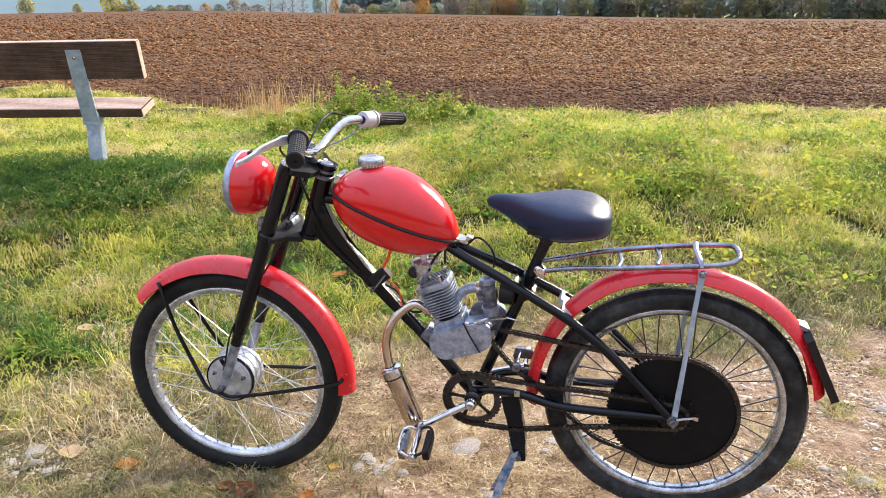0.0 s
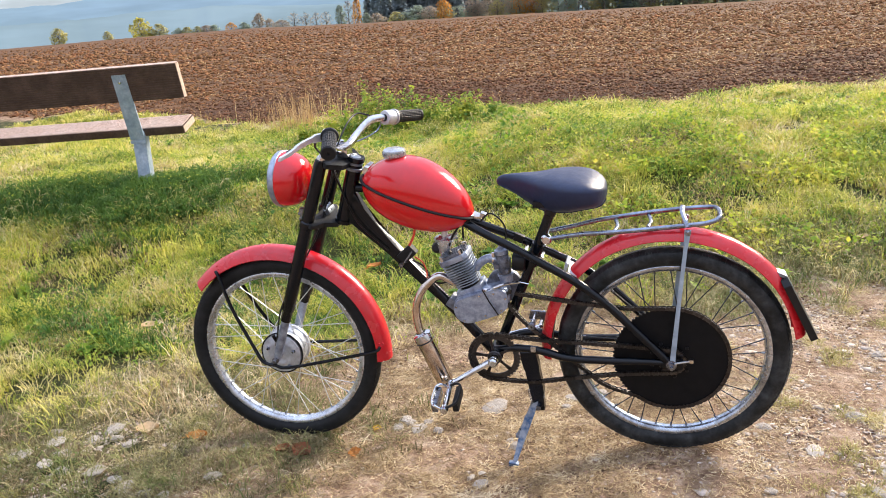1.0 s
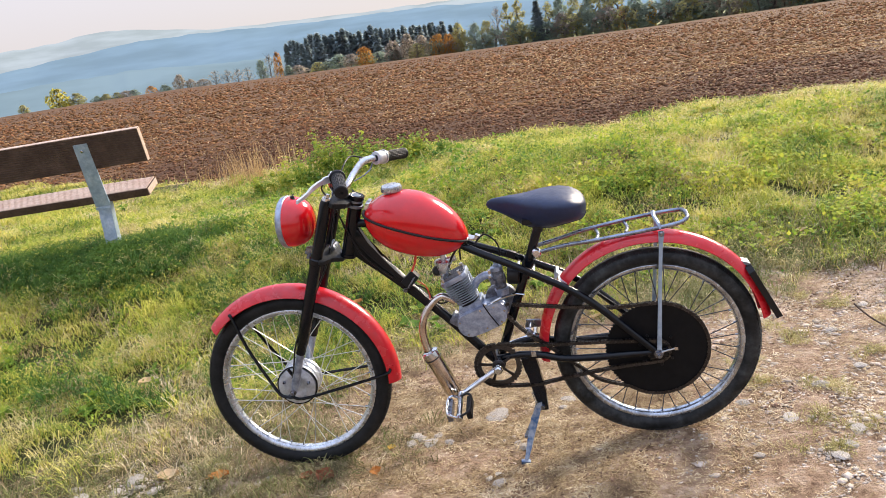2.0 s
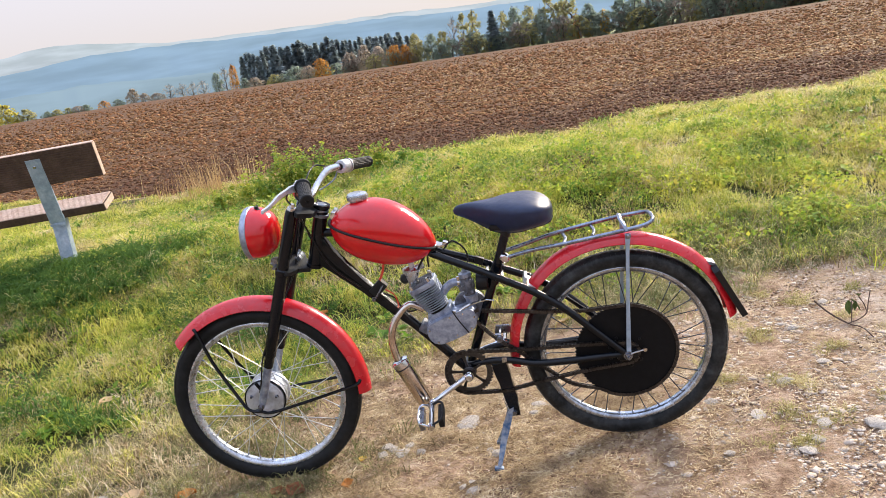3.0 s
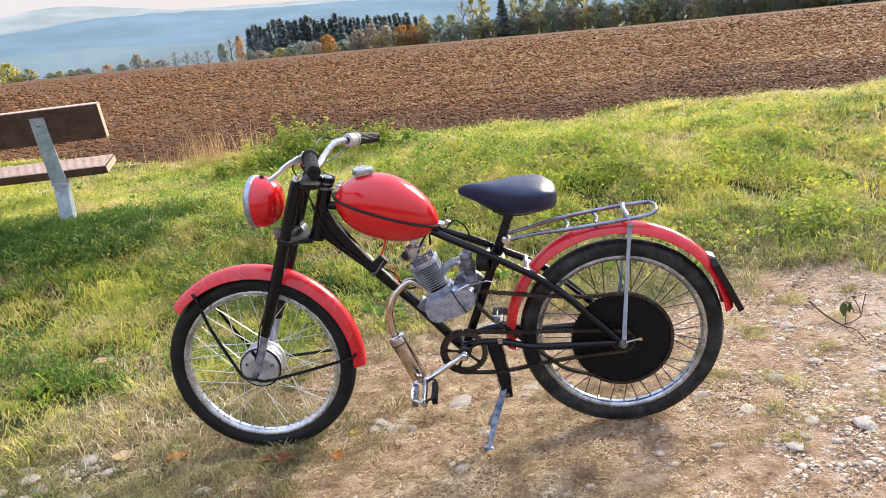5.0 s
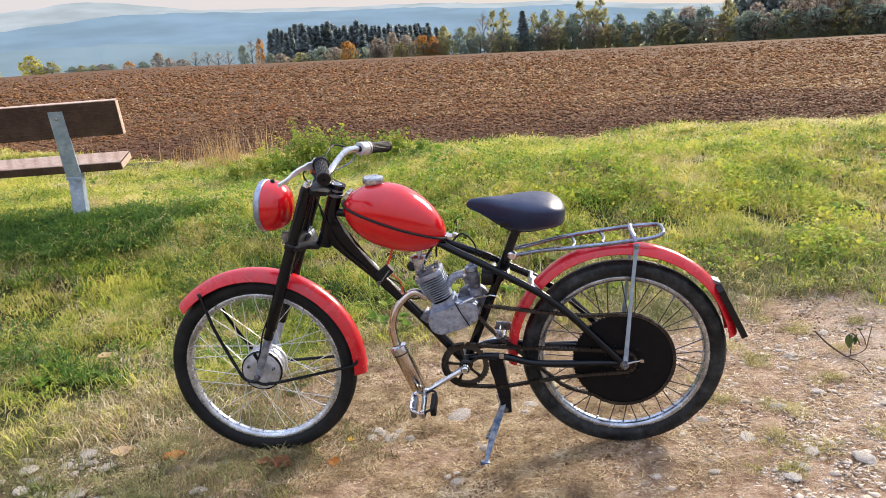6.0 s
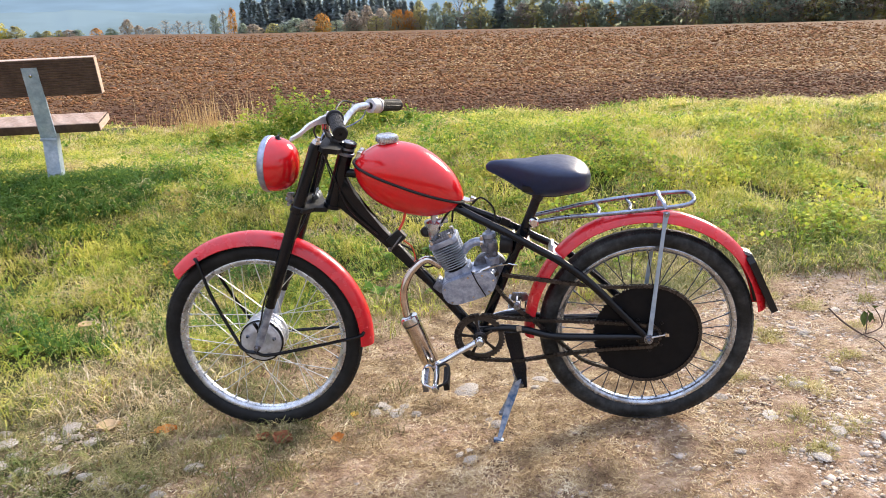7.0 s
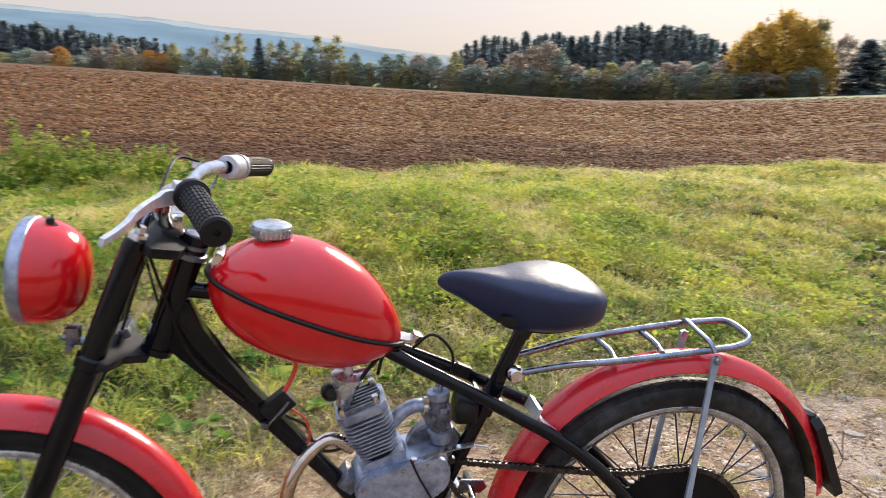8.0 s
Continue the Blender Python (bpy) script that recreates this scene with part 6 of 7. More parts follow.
# arching green and bleached tussocks over the shorter sward
def green_weight(x, y):
    near = turf_amount(x, y) * np.clip(4.6 / np.hypot(x, y), 0.25, 1.0)
    return near * (0.25 + 0.75 * smooth01(0.40, 0.62, field_noise(x, y, 0.55, 141))) * (0.55 + 0.45 * smooth01(3.2, 2.2, x))


def bleached_weight(x, y):
    near = turf_amount(x, y) ** 0.6 * np.clip(4.6 / np.hypot(x, y), 0.25, 1.0)
    return near * smooth01(0.44, 0.66, field_noise(x, y, 0.5, 142)) * (0.5 + 0.5 * smooth01(-0.2, -1.2, x))


x, y, g = scatter(6200, -4.6, 6.5, 2.9, 8.0, green_weight, 143)
x, y, a = tussocks(x, y, 34, 0.060, g)
arching("arching_grass", x, y, height(x, y) - 0.003, g.uniform(0.06, 0.19, len(x)) * (0.55 + 0.8 * field_noise(x, y, 0.5, 144)), g.uniform(0.0030, 0.0058, len(x)) * np.clip(np.hypot(x, y) / 5, 0.8, 1.5), a, SWARD, "arching green meadow grass in tangled tussocks", 145)
x, y, g = scatter(5600, -4.6, 5.5, 2.7, 7.6, bleached_weight, 146)
x, y, a = tussocks(x, y, 26, 0.055, g)
arching("bleached_grass", x, y, height(x, y) - 0.003, g.uniform(0.06, 0.20, len(x)) * (0.5 + 0.8 * field_noise(x, y, 0.5, 147)), g.uniform(0.0022, 0.0042, len(x)) * np.clip(np.hypot(x, y) / 5, 0.8, 1.5), a, BLEACHED, "bleached drooping grass in tangled tussocks", 148)
# low matted blades in the trodden grass beside the track
x, y, g = scatter(9000, -3.4, 4.4, 1.3, 4.2, lambda x, y: (smooth01(-0.25, -0.9, x + 0.25 * np.sin(y * 5)) + smooth01(0.02, 0.4, turf_amount(x, y))) * (1 - smooth01(0.75, 1.0, turf_amount(x, y))) * (0.3 + 0.7 * smooth01(0.32, 0.58, field_noise(x, y, 0.21, 149))) * 0.8, 150)
x, y, a = tussocks(x, y, 15, 0.045, g)
arching("trodden_grass", x, y, height(x, y) - 0.002, g.uniform(0.03, 0.10, len(x)), g.uniform(0.0020, 0.0038, len(x)), a, TRODDEN, "trodden olive and straw-coloured grass", 151)

# yellowed blades, thickened rightwards and uphill to paint in sunlit brightness
x, y, g = scatter(250000, -5.5, 9.5, 2.6, 9.0, lambda x, y: turf_amount(x, y) * (0.22 + 0.68 * smooth01(0.5, 3.2, x) + 1.0 * smooth01(4.6, 6.0, y)) * (0.15 + 0.85 * smooth01(0.35, 0.62, field_noise(x, y, 0.19, 36))) * np.clip(5.2 / np.hypot(x, y), 0.35, 1.0), 37)
blades("pale_grass", x, y, height(x, y) - 0.003, g.uniform(0.035, 0.085, len(x)) * (0.6 + 0.6 * field_noise(x, y, 0.16, 13)), g.uniform(0.003, 0.006, len(x)) * np.clip(np.hypot(x, y) / 5, 0.8, 1.6), g.uniform(0.5, 1.6, len(x)), g.uniform(0, 6.28, len(x)), PALE_GRASS, "yellowed grass that also paints the bank's sunlit brightness", "grass")

# a matted fringe of dead grass where the bank meets the track
x, y, g = scatter(2600, 0.9, 4.6, 2.75, 4.1, lambda x, y: smooth01(-0.62, -0.30, y - 3.45 - 0.12 * np.sin(x * 4)) * smooth01(0.45, 0.10, y - 3.45) * (0.35 + 0.65 * smooth01(0.35, 0.6, field_noise(x, y, 0.3, 152))), 153)
x, y, a = tussocks(x, y, 26, 0.060, g)
arching("matted_fringe", x, y, height(x, y) - 0.002, g.uniform(0.04, 0.13, len(x)), g.uniform(0.0022, 0.0042, len(x)), a, TRODDEN, "matted dead grass along the edge of the track", 154)

# small mounded tufts that green the track
g = np.random.default_rng(42)
x = np.concatenate([[1.08, 1.31, 1.24, 1.07, 1.37, 1.52, 1.75, 1.46, 1.92, 1.62, 0.98, 1.16, -1.02, -1.34, -0.86, -1.52], g.uniform(0.8, 3.2, 26), g.uniform(-2.4, -0.5, 16)])
y = np.concatenate([[1.59, 2.59, 2.05, 2.31, 2.47, 2.20, 2.45, 1.78, 2.72, 2.88, 2.62, 1.72, 2.30, 2.52, 2.62, 2.30], g.uniform(1.5, 3.1, 26), g.uniform(1.6, 2.7, 16)])
x, y, a = tussocks(np.repeat(x, 5) + g.normal(0, 0.035, 5 * len(x)), np.repeat(y, 5) + g.normal(0, 0.025, 5 * len(y)), 38, 0.030, g)
arching("track_tufts", x, y, height(x, y) - 0.002, g.uniform(0.014, 0.046, len(x)), g.uniform(0.0016, 0.0028, len(x)), a, KHAKI, "small mounded tufts of grass on the track", 43)


def litter(name, x, y, z, length, wide, mat, label, seed, lift=0.012, bowed=True):
    """Straws lying about: each a thin, slightly bowed strip."""
    n = len(x)
    g = np.random.default_rng(seed)
    a = g.uniform(0, 6.28, n)
    d = np.stack([np.cos(a), np.sin(a), g.normal(0, 0.16, n)], -1) * (length / 2)[:, None]
    s = np.stack([-np.sin(a), np.cos(a), g.normal(0, 0.4, n)], -1) * (wide / 2)[:, None]
    c = np.stack([x, y, z + g.uniform(0.001, lift, n)], -1)
    bow = np.stack([-np.sin(a), np.cos(a), 0.5 + 0 * a], -1) * (length * g.normal(0, 0.10, n))[:, None]
    if bowed:
        v = np.stack([c - d - s, c - d + s, c + bow - s, c + bow + s, c + d - s, c + d + s], 1)
        k = np.arange(n)[:, None] * 6
        faces = [k + np.array([[0, 1, 3, 2]]), k + np.array([[2, 3, 5, 4]])]
    else:
        v = np.stack([c - d - s, c - d + s, c + d + s, c + d - s], 1)
        faces = [np.arange(n)[:, None] * 4 + np.array([[0, 1, 2, 3]])]
    ob = mesh_np(name, v.reshape(-1, 3), faces, mat)
    return tagged(ob, label, "straw", kind="stuff")


x, y, g = scatter(480000, -3.2, 4.6, 0.9, 4.4, lambda x, y: 0.85 * (1 - smooth01(0.5, 1.0, turf_amount(x, y))) * (0.06 + 0.94 * smooth01(0.36, 0.64, field_noise(x, y, 0.24, 51))) * (0.45 + 0.55 * smooth01(1.5, 2.6, y)) * (1 - 0.80 * smooth01(0.5, 1.2, x - 0.25 * (y - 2))) * (1 - 0.85 * smooth01(-0.2, -0.8, x)), 52)
litter("cut_straw", x, y, height(x, y), 0.008 + 0.062 * g.random(len(x)) ** 2, g.uniform(0.0010, 0.0026, len(x)), STRAW, "cut straw strewn over the track", 53)


x, y, g = scatter(500000, -2.8, 4.0, 1.2, 3.6, lambda x, y: (1 - smooth01(0.6, 1.0, turf_amount(x, y))) * (0.30 + 0.70 * smooth01(0.30, 0.60, field_noise(x, y, 0.15, 55))) * (1 - 0.75 * smooth01(0.5, 1.2, x - 0.25 * (y - 2))) * (1 - 0.80 * smooth01(-0.2, -0.8, x)), 56)
litter("straw_chaff", x, y, height(x, y), g.uniform(0.006, 0.026, len(x)), g.uniform(0.0012, 0.0028, len(x)), STRAW, "short broken straw trodden into the track", 57, lift=0.007, bowed=False)

# trodden, browned grass beside the track
x, y, g = scatter(150000, -3.2, 0.2, 1.2, 3.6, lambda x, y: smooth01(-0.2, -0.9, x + 0.25 * np.sin(y * 5)) * (1 - smooth01(0.7, 1.0, turf_amount(x, y))) * (0.25 + 0.75 * smooth01(0.32, 0.58, field_noise(x, y, 0.17, 58))) * 0.66, 59)
blades("matted_grass", x, y, height(x, y) - 0.002, g.uniform(0.012, 0.042, len(x)), g.uniform(0.0022, 0.0045, len(x)), g.uniform(1.0, 1.75, len(x)), g.uniform(0, 6.28, len(x)), MATTED, "trodden browned grass beside the track", "grass")

# broad-leaved herbs between the grass
def leaves(name, c, size, mat, label, category, seed, droop=0.6):
    """Small pointed leaves, each a folded rhomb of four faces."""
    n = len(c)
    g = np.random.default_rng(seed)
    a = g.uniform(0, 6.28, n)
    tilt = g.normal(0.1, droop, n)
    d = np.stack([np.cos(a) * np.cos(tilt), np.sin(a) * np.cos(tilt), np.sin(tilt)], -1)
    s = np.stack([-np.sin(a), np.cos(a), 0 * a], -1)
    nrm = np.cross(d, s)
    L, W = size[:, None], (size * g.uniform(0.28, 0.5, n))[:, None]
    v = np.stack([c, c + d * L * 0.45 + s * W + nrm * W * 0.25, c + d * L * 0.5, c + d * L * 0.45 - s * W + nrm * W * 0.25, c + d * L - nrm * W * 0.2], 1)
    k = np.arange(n)[:, None] * 5
    ob = mesh_np(name, v.reshape(-1, 3), [k + np.array([[0, 1, 2]]), k + np.array([[0, 2, 3]]), k + np.array([[1, 4, 2]]), k + np.array([[2, 4, 3]])], mat)
    return tagged(ob, label, category, kind="stuff")


x, y, g = scatter(190000, -5.5, 8.5, 2.7, 9.5, lambda x, y: smooth01(0.48, 0.70, field_noise(x, y, 0.13, 61) * 0.6 + field_noise(x, y, 0.40, 64) * 0.4) * (1 - 0.5 * smooth01(0.5, 3.5, x)) * turf_amount(x, y) ** 1.5 * np.clip(5 / np.hypot(x, y), 0.4, 1), 62)
c = np.stack([x, y, height(x, y) + g.uniform(0.01, 0.085, len(x)) * (0.4 + 1.1 * field_noise(x, y, 0.13, 61))], -1)
leaves("clover_and_herbs", c, g.uniform(0.010, 0.024, len(x)), HERB, "low clover and dandelion leaves in the grass", "herbs", 63)

# flat rosettes of dandelion and plantain
x, y, g = scatter(1000, -5.0, 7.0, 3.0, 7.6, lambda x, y: turf_amount(x, y) * (0.35 + 0.65 * smooth01(0.45, 0.65, field_noise(x, y, 0.6, 68))), 69)
c = np.repeat(np.stack([x, y, height(x, y) + 0.03], -1), 13, axis=0)
leaves("rosettes", c, np.repeat(g.uniform(0.035, 0.07, len(x)), 13) * g.uniform(0.6, 1.1, 13 * len(x)), LUSH2, "dandelion and plantain rosettes in the turf", "herbs", 70, droop=0.35)

# a dark leafy stretch below the weeds
x, y, g = scatter(26000, -2.2, 1.2, 4.0, 6.9, lambda x, y: smooth01(-2.2, -1.2, x) * smooth01(1.2, 0.2, x) * smooth01(4.0, 4.8, y) * smooth01(0.40, 0.62, field_noise(x, y, 0.20, 74)) * 0.6, 75)
c = np.stack([x, y, height(x, y) + g.uniform(0.02, 0.11, len(x))], -1)
leaves("leafy_herbs", c, g.uniform(0.018, 0.042, len(x)), LUSH2, "dark green leafy herbs on the bank", "herbs", 76)

# dark grass painting shade under the bench, and in patches along the lower bank
def dark_grass_weight(x, y):
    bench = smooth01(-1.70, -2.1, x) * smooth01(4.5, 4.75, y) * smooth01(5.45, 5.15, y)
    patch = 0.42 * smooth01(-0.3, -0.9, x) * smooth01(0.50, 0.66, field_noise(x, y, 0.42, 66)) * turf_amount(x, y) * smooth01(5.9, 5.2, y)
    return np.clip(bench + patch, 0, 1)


x, y, g = scatter(2800, -4.4, 0.2, 3.0, 5.9, dark_grass_weight, 67)
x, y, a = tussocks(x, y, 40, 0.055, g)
arching("dark_grass", x, y, height(x, y) - 0.003, g.uniform(0.07, 0.20, len(x)), g.uniform(0.0035, 0.0065, len(x)), a, DARK_BLADES, "dark grass in patches along the bank and as painted shade under the bench", 68)

# more dark blades under the bench, put there to paint its shade
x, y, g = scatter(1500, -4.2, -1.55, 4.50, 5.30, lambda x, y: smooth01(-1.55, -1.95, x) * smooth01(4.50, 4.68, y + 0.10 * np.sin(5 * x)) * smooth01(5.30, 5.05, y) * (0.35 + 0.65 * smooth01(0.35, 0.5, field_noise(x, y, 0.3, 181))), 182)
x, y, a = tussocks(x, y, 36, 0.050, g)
arching("bench_shade_grass", x, y, height(x, y) - 0.003, g.uniform(0.08, 0.20, len(x)), g.uniform(0.004, 0.007, len(x)), a, DARK_BLADES, "dense dark grass that paints the shade under the bench", 183)
# bright broad-leaved herbs in the moist grass of the lower bank
x, y, g = scatter(42000, 0.2, 4.2, 3.4, 6.4, lambda x, y: smooth01(0.2, 0.9, x) * smooth01(4.2, 2.8, x) * smooth01(6.4, 5.0, y) * turf_amount(x, y) * smooth01(0.36, 0.56, field_noise(x, y, 0.30, 165)), 166)
c = np.stack([x, y, height(x, y) + g.uniform(0.02, 0.12, len(x)) * (0.4 + 0.9 * field_noise(x, y, 0.13, 167))], -1)
leaves("bright_herbs", c, g.uniform(0.014, 0.036, len(x)), WEED, "bright green broad-leaved herbs on the lower bank", "herbs", 168)
# yellowed blades and leaflets scattered through the sward
x, y, g = scatter(22000, -4.5, 6.5, 3.4, 7.4, lambda x, y: turf_amount(x, y) * smooth01(0.45, 0.65, field_noise(x, y, 0.4, 171)) * np.clip(5 / np.hypot(x, y), 0.4, 1), 172)
c = np.stack([x, y, height(x, y) + g.uniform(0.03, 0.11, len(x))], -1)
leaves("yellow_leaflets", c, g.uniform(0.007, 0.019, len(x)), LEAF_LEMON, "yellowed leaflets among the grass", "herbs", 173)

# tall weeds on the rim of the bank
g = np.random.default_rng(71)
stems, cs = [], []
for px, py, hh in [(-1.15, 6.95, 0.40), (-0.98, 7.05, 0.52), (-0.85, 6.90, 0.55), (-0.70, 7.0, 0.48), (-0.55, 6.95, 0.40), (-0.36, 6.9, 0.30), (-0.12, 6.85, 0.33), (0.02, 6.9, 0.30), (-1.32, 7.1, 0.30), (-0.78, 7.2, 0.46), (-1.0, 6.75, 0.32), (-0.6, 6.7, 0.26), (-1.55, 7.0, 0.22), (0.22, 6.8, 0.2)]:
    zz = float(height(px, py))
    for s in range(16):
        a, lean = g.uniform(0, 6.28), g.uniform(0.05, 0.42)
        h = hh * g.uniform(0.4, 0.95)
        base = np.array([px + g.normal(0, 0.05), py + g.normal(0, 0.05), zz])
        top = base + np.array([math.cos(a) * lean * h, math.sin(a) * lean * h, h])
        stems.append((base, top))
        for k in range(27):
            t = g.uniform(0.15, 1.0) ** 0.8
            cs.append(base + (top - base) * t + g.normal(0, 0.024, 3))
c = np.array(cs)
leaves("tall_weeds", c, g.uniform(0.018, 0.046, len(c)), RIMWEED, "tall leafy green weeds on the rim of the bank", "weeds", 72)
b0 = np.array([s[0] for s in stems])
b1 = np.array([s[1] for s in stems])
dd = b1 - b0
blades("weed_stems", b0[:, 0], b0[:, 1], b0[:, 2], np.linalg.norm(dd, axis=1), np.full(len(b0), 0.006), np.hypot(dd[:, 0], dd[:, 1]) / np.linalg.norm(dd, axis=1), np.arctan2(dd[:, 1], dd[:, 0]), RIMWEED, "green weed stems", "weeds")

# dry stalks
n = 345
x = np.concatenate([np.repeat(g.normal(-1.70, 0.45, 23), 15) + g.normal(0, 0.05, n), g.uniform(-4, 1.5, 90)])
y = np.concatenate([plough_edge(x[:n]) - 0.55 + g.normal(0, 0.25, n), plough_edge(x[n:]) - g.uniform(0.0, 0.5, 90)])
hh = np.concatenate([0.16 + 0.40 * g.random(n) ** 1.6, g.uniform(0.08, 0.22, 90)])
blades("dry_stalks", x, y, height(x, y), hh, g.uniform(0.003, 0.0055, len(x)), g.uniform(0.05, 0.5, len(x)), g.uniform(0, 6.28, len(x)), STUBBLE, "pale dry stalks at the field's edge", "weeds")

# ---- ploughed field: clods and stubble ----
ICO = [(0, 0, -1), (0.72, -0.53, -0.45), (-0.28, -0.85, -0.45), (-0.89, 0, -0.45), (-0.28, 0.85, -0.45), (0.72, 0.53, -0.45), (0.28, -0.85, 0.45), (-0.72, -0.53, 0.45), (-0.72, 0.53, 0.45), (0.28, 0.85, 0.45), (0.89, 0, 0.45), (0, 0, 1)]
ICOF = [(0, 1, 2), (1, 0, 5), (0, 2, 3), (0, 3, 4), (0, 4, 5), (1, 5, 10), (2, 1, 6), (3, 2, 7), (4, 3, 8), (5, 4, 9), (1, 10, 6), (2, 6, 7), (3, 7, 8), (4, 8, 9), (5, 9, 10), (6, 10, 11), (7, 6, 11), (8, 7, 11), (9, 8, 11), (10, 9, 11)]

OCT = [(1, 0, 0), (0, 1, 0), (-1, 0, 0), (0, -1, 0), (0, 0, 1), (0, 0, -1)]
OCTF = [(0, 1, 4), (1, 2, 4), (2, 3, 4), (3, 0, 4), (1, 0, 5), (2, 1, 5), (3, 2, 5), (0, 3, 5)]


def lumps_of(name, x, y, z, size, flat, mat, label, category, seed, rough=0.22, coarse=False):
    """Uneven lumps: jittered twelve-cornered stones, each turned and squashed on its own."""
    n = len(x)
    g = np.random.default_rng(seed)
    corners, faces = (OCT, OCTF) if coarse else (ICO, ICOF)
    nc = len(corners)
    base = np.array(corners, float)[None] * (1 + g.normal(0, rough, (n, nc, 1))) + g.normal(0, 0.18 if coarse else 0.0, (n, nc, 3))
    sc = np.stack([g.uniform(0.7, 1.35, n), g.uniform(0.6, 1.1, n), flat * g.uniform(0.7, 1.3, n)], -1)
    base = base * sc[:, None]
    a = g.uniform(0, 6.28, n)
    ca, sa_ = np.cos(a)[:, None], np.sin(a)[:, None]
    px, py = base[..., 0] * ca - base[..., 1] * sa_, base[..., 0] * sa_ + base[..., 1] * ca
    v = np.stack([px, py, base[..., 2]], -1) * (size / 2)[:, None, None] + np.stack([x, y, z], -1)[:, None]
    k = np.arange(n)[:, None, None] * nc + np.array(faces)[None]
    ob = mesh_np(name, v.reshape(-1, 3), [k.reshape(-1, 3)], mat)
    return tagged(ob, label, category, kind="stuff")


g = np.random.default_rng(81)
n = 64000
el = 8.6 * g.random(n) ** 1.15 + 0.55
rr = 1.25 / np.tan(np.radians(el))
az = np.radians(g.uniform(-36, 62, n))
x, y = rr * np.sin(az), rr * np.cos(az)
keep = y > plough_edge(x) + g.uniform(-0.15, 0.25, n)
x, y, rr = x[keep], y[keep], rr[keep]
band = field_noise(x + 0.25 * y, y * 3.2, 2.4, 82)
size = (0.022 + 0.055 * g.random(len(x)) ** 2 + 0.028 * band) * np.clip(rr / 11, 0.9, 5.0)
moist = rr + 1.5 * np.sin(x * 0.7) + g.normal(0, 1.2, len(x)) < 14.5
for name, mask, mat, label, seed in (("field_clods", ~moist, CLOD, "brown clods of the ploughed field", 83), ("moist_clods", moist, MOIST, "dark moist clods along the edge of the ploughed field", 87)):
    lumps_of(name, x[mask], y[mask], height(x[mask], y[mask]) + size[mask] * 0.05, size[mask], 0.55, mat, label, "soil", seed, coarse=True)
n = 120000
el = 8.6 * g.random(n) + 0.5
rr = 1.25 / np.tan(np.radians(el))
az = np.radians(g.uniform(-36, 62, n))
x, y = rr * np.sin(az), rr * np.cos(az)
# straw thickens rightwards and outwards, painting in the backlit field's brightness
keep = (y > plough_edge(x) + 0.1) & (g.random(n) < 0.9 * (0.12 + 0.88 * smooth01(0.38, 0.62, field_noise(x + 0.2 * y, y * 3, 2.0, 84))) * (0.25 + 0.75 * smooth01(-25, 15, np.degrees(az))) * (0.14 + 0.86 * smooth01(11, 17, rr)))
x, y, rr = x[keep], y[keep], rr[keep]
far_scale = np.clip(rr / 14, 0.8, 3.5)
litter("field_stubble", x, y, height(x, y) + 0.02, g.uniform(0.015, 0.050, len(x)) * far_scale, g.uniform(0.005, 0.014, len(x)) * far_scale, STUBBLE, "straw and stubble turned up in the field", 85, lift=0.06)

# ---- the wood beyond the field ----
def leaf_sprays(name, c, d, s, long, wide, out, mat):
    """Three-cornered sprays at c along d, shaded by the crown's rounded outward direction."""
    n = len(c)
    v = np.stack([c - d * long, c + d * long * 0.6 + s * wide, c + d * long * 0.6 - s * wide], 1)
    ob = mesh_np(name, v.reshape(-1, 3), [np.arange(n * 3).reshape(n, 3)], mat, smooth=True)
    me = ob.data
    me.normals_split_custom_set(np.repeat(out / np.linalg.norm(out, axis=1)[:, None], 3, axis=0).tolist())
    bpy.data.objects.remove(ob)
    return me


def crown_mesh(name, mat, seed, blobs, cards, spread, tallness, low, card):
    """A crown one metre tall and up: leaf clumps gathered round many boughs, with gaps between."""
    g = np.random.default_rng(seed)
    cs = []
    for k in range(blobs):
        t = g.uniform(0, 1)
        h = low + (1 - low) * t * 0.93
        rad = spread * (math.sin(math.pi * min(0.97, 0.16 + 0.80 * t)) ** 0.7) * g.uniform(0.35, 1.0)
        a = g.uniform(0, 6.28)
        c = np.array([rad * math.cos(a), rad * math.sin(a), h])
        sz = g.uniform(0.022, 0.062) * tallness
        p = g.normal(0, 1, (cards // blobs, 3))
        p = p / np.linalg.norm(p, axis=1)[:, None] * g.uniform(0.45, 1.0, (len(p), 1)) * sz * np.array([0.9, 0.9, 1.25])
        cs.append(c + p)
    c = np.concatenate(cs)
    n = len(c)
    d = g.normal(0, 1, (n, 3)) * np.array([0.7, 0.7, 1.0])
    d /= np.linalg.norm(d, axis=1)[:, None]
    s = np.cross(d, g.normal(0, 1, (n, 3)))
    s /= np.linalg.norm(s, axis=1)[:, None]
    L = (card * 1.12 * g.uniform(0.6, 1.4, n))[:, None]
    out = (c - np.array([0, 0, 0.45])) * np.array([1.0, 1.0, 0.7]) + g.normal(0, 0.05, (n, 3))
    return leaf_sprays(name, c, d, s, L, L * 0.62, out, mat)


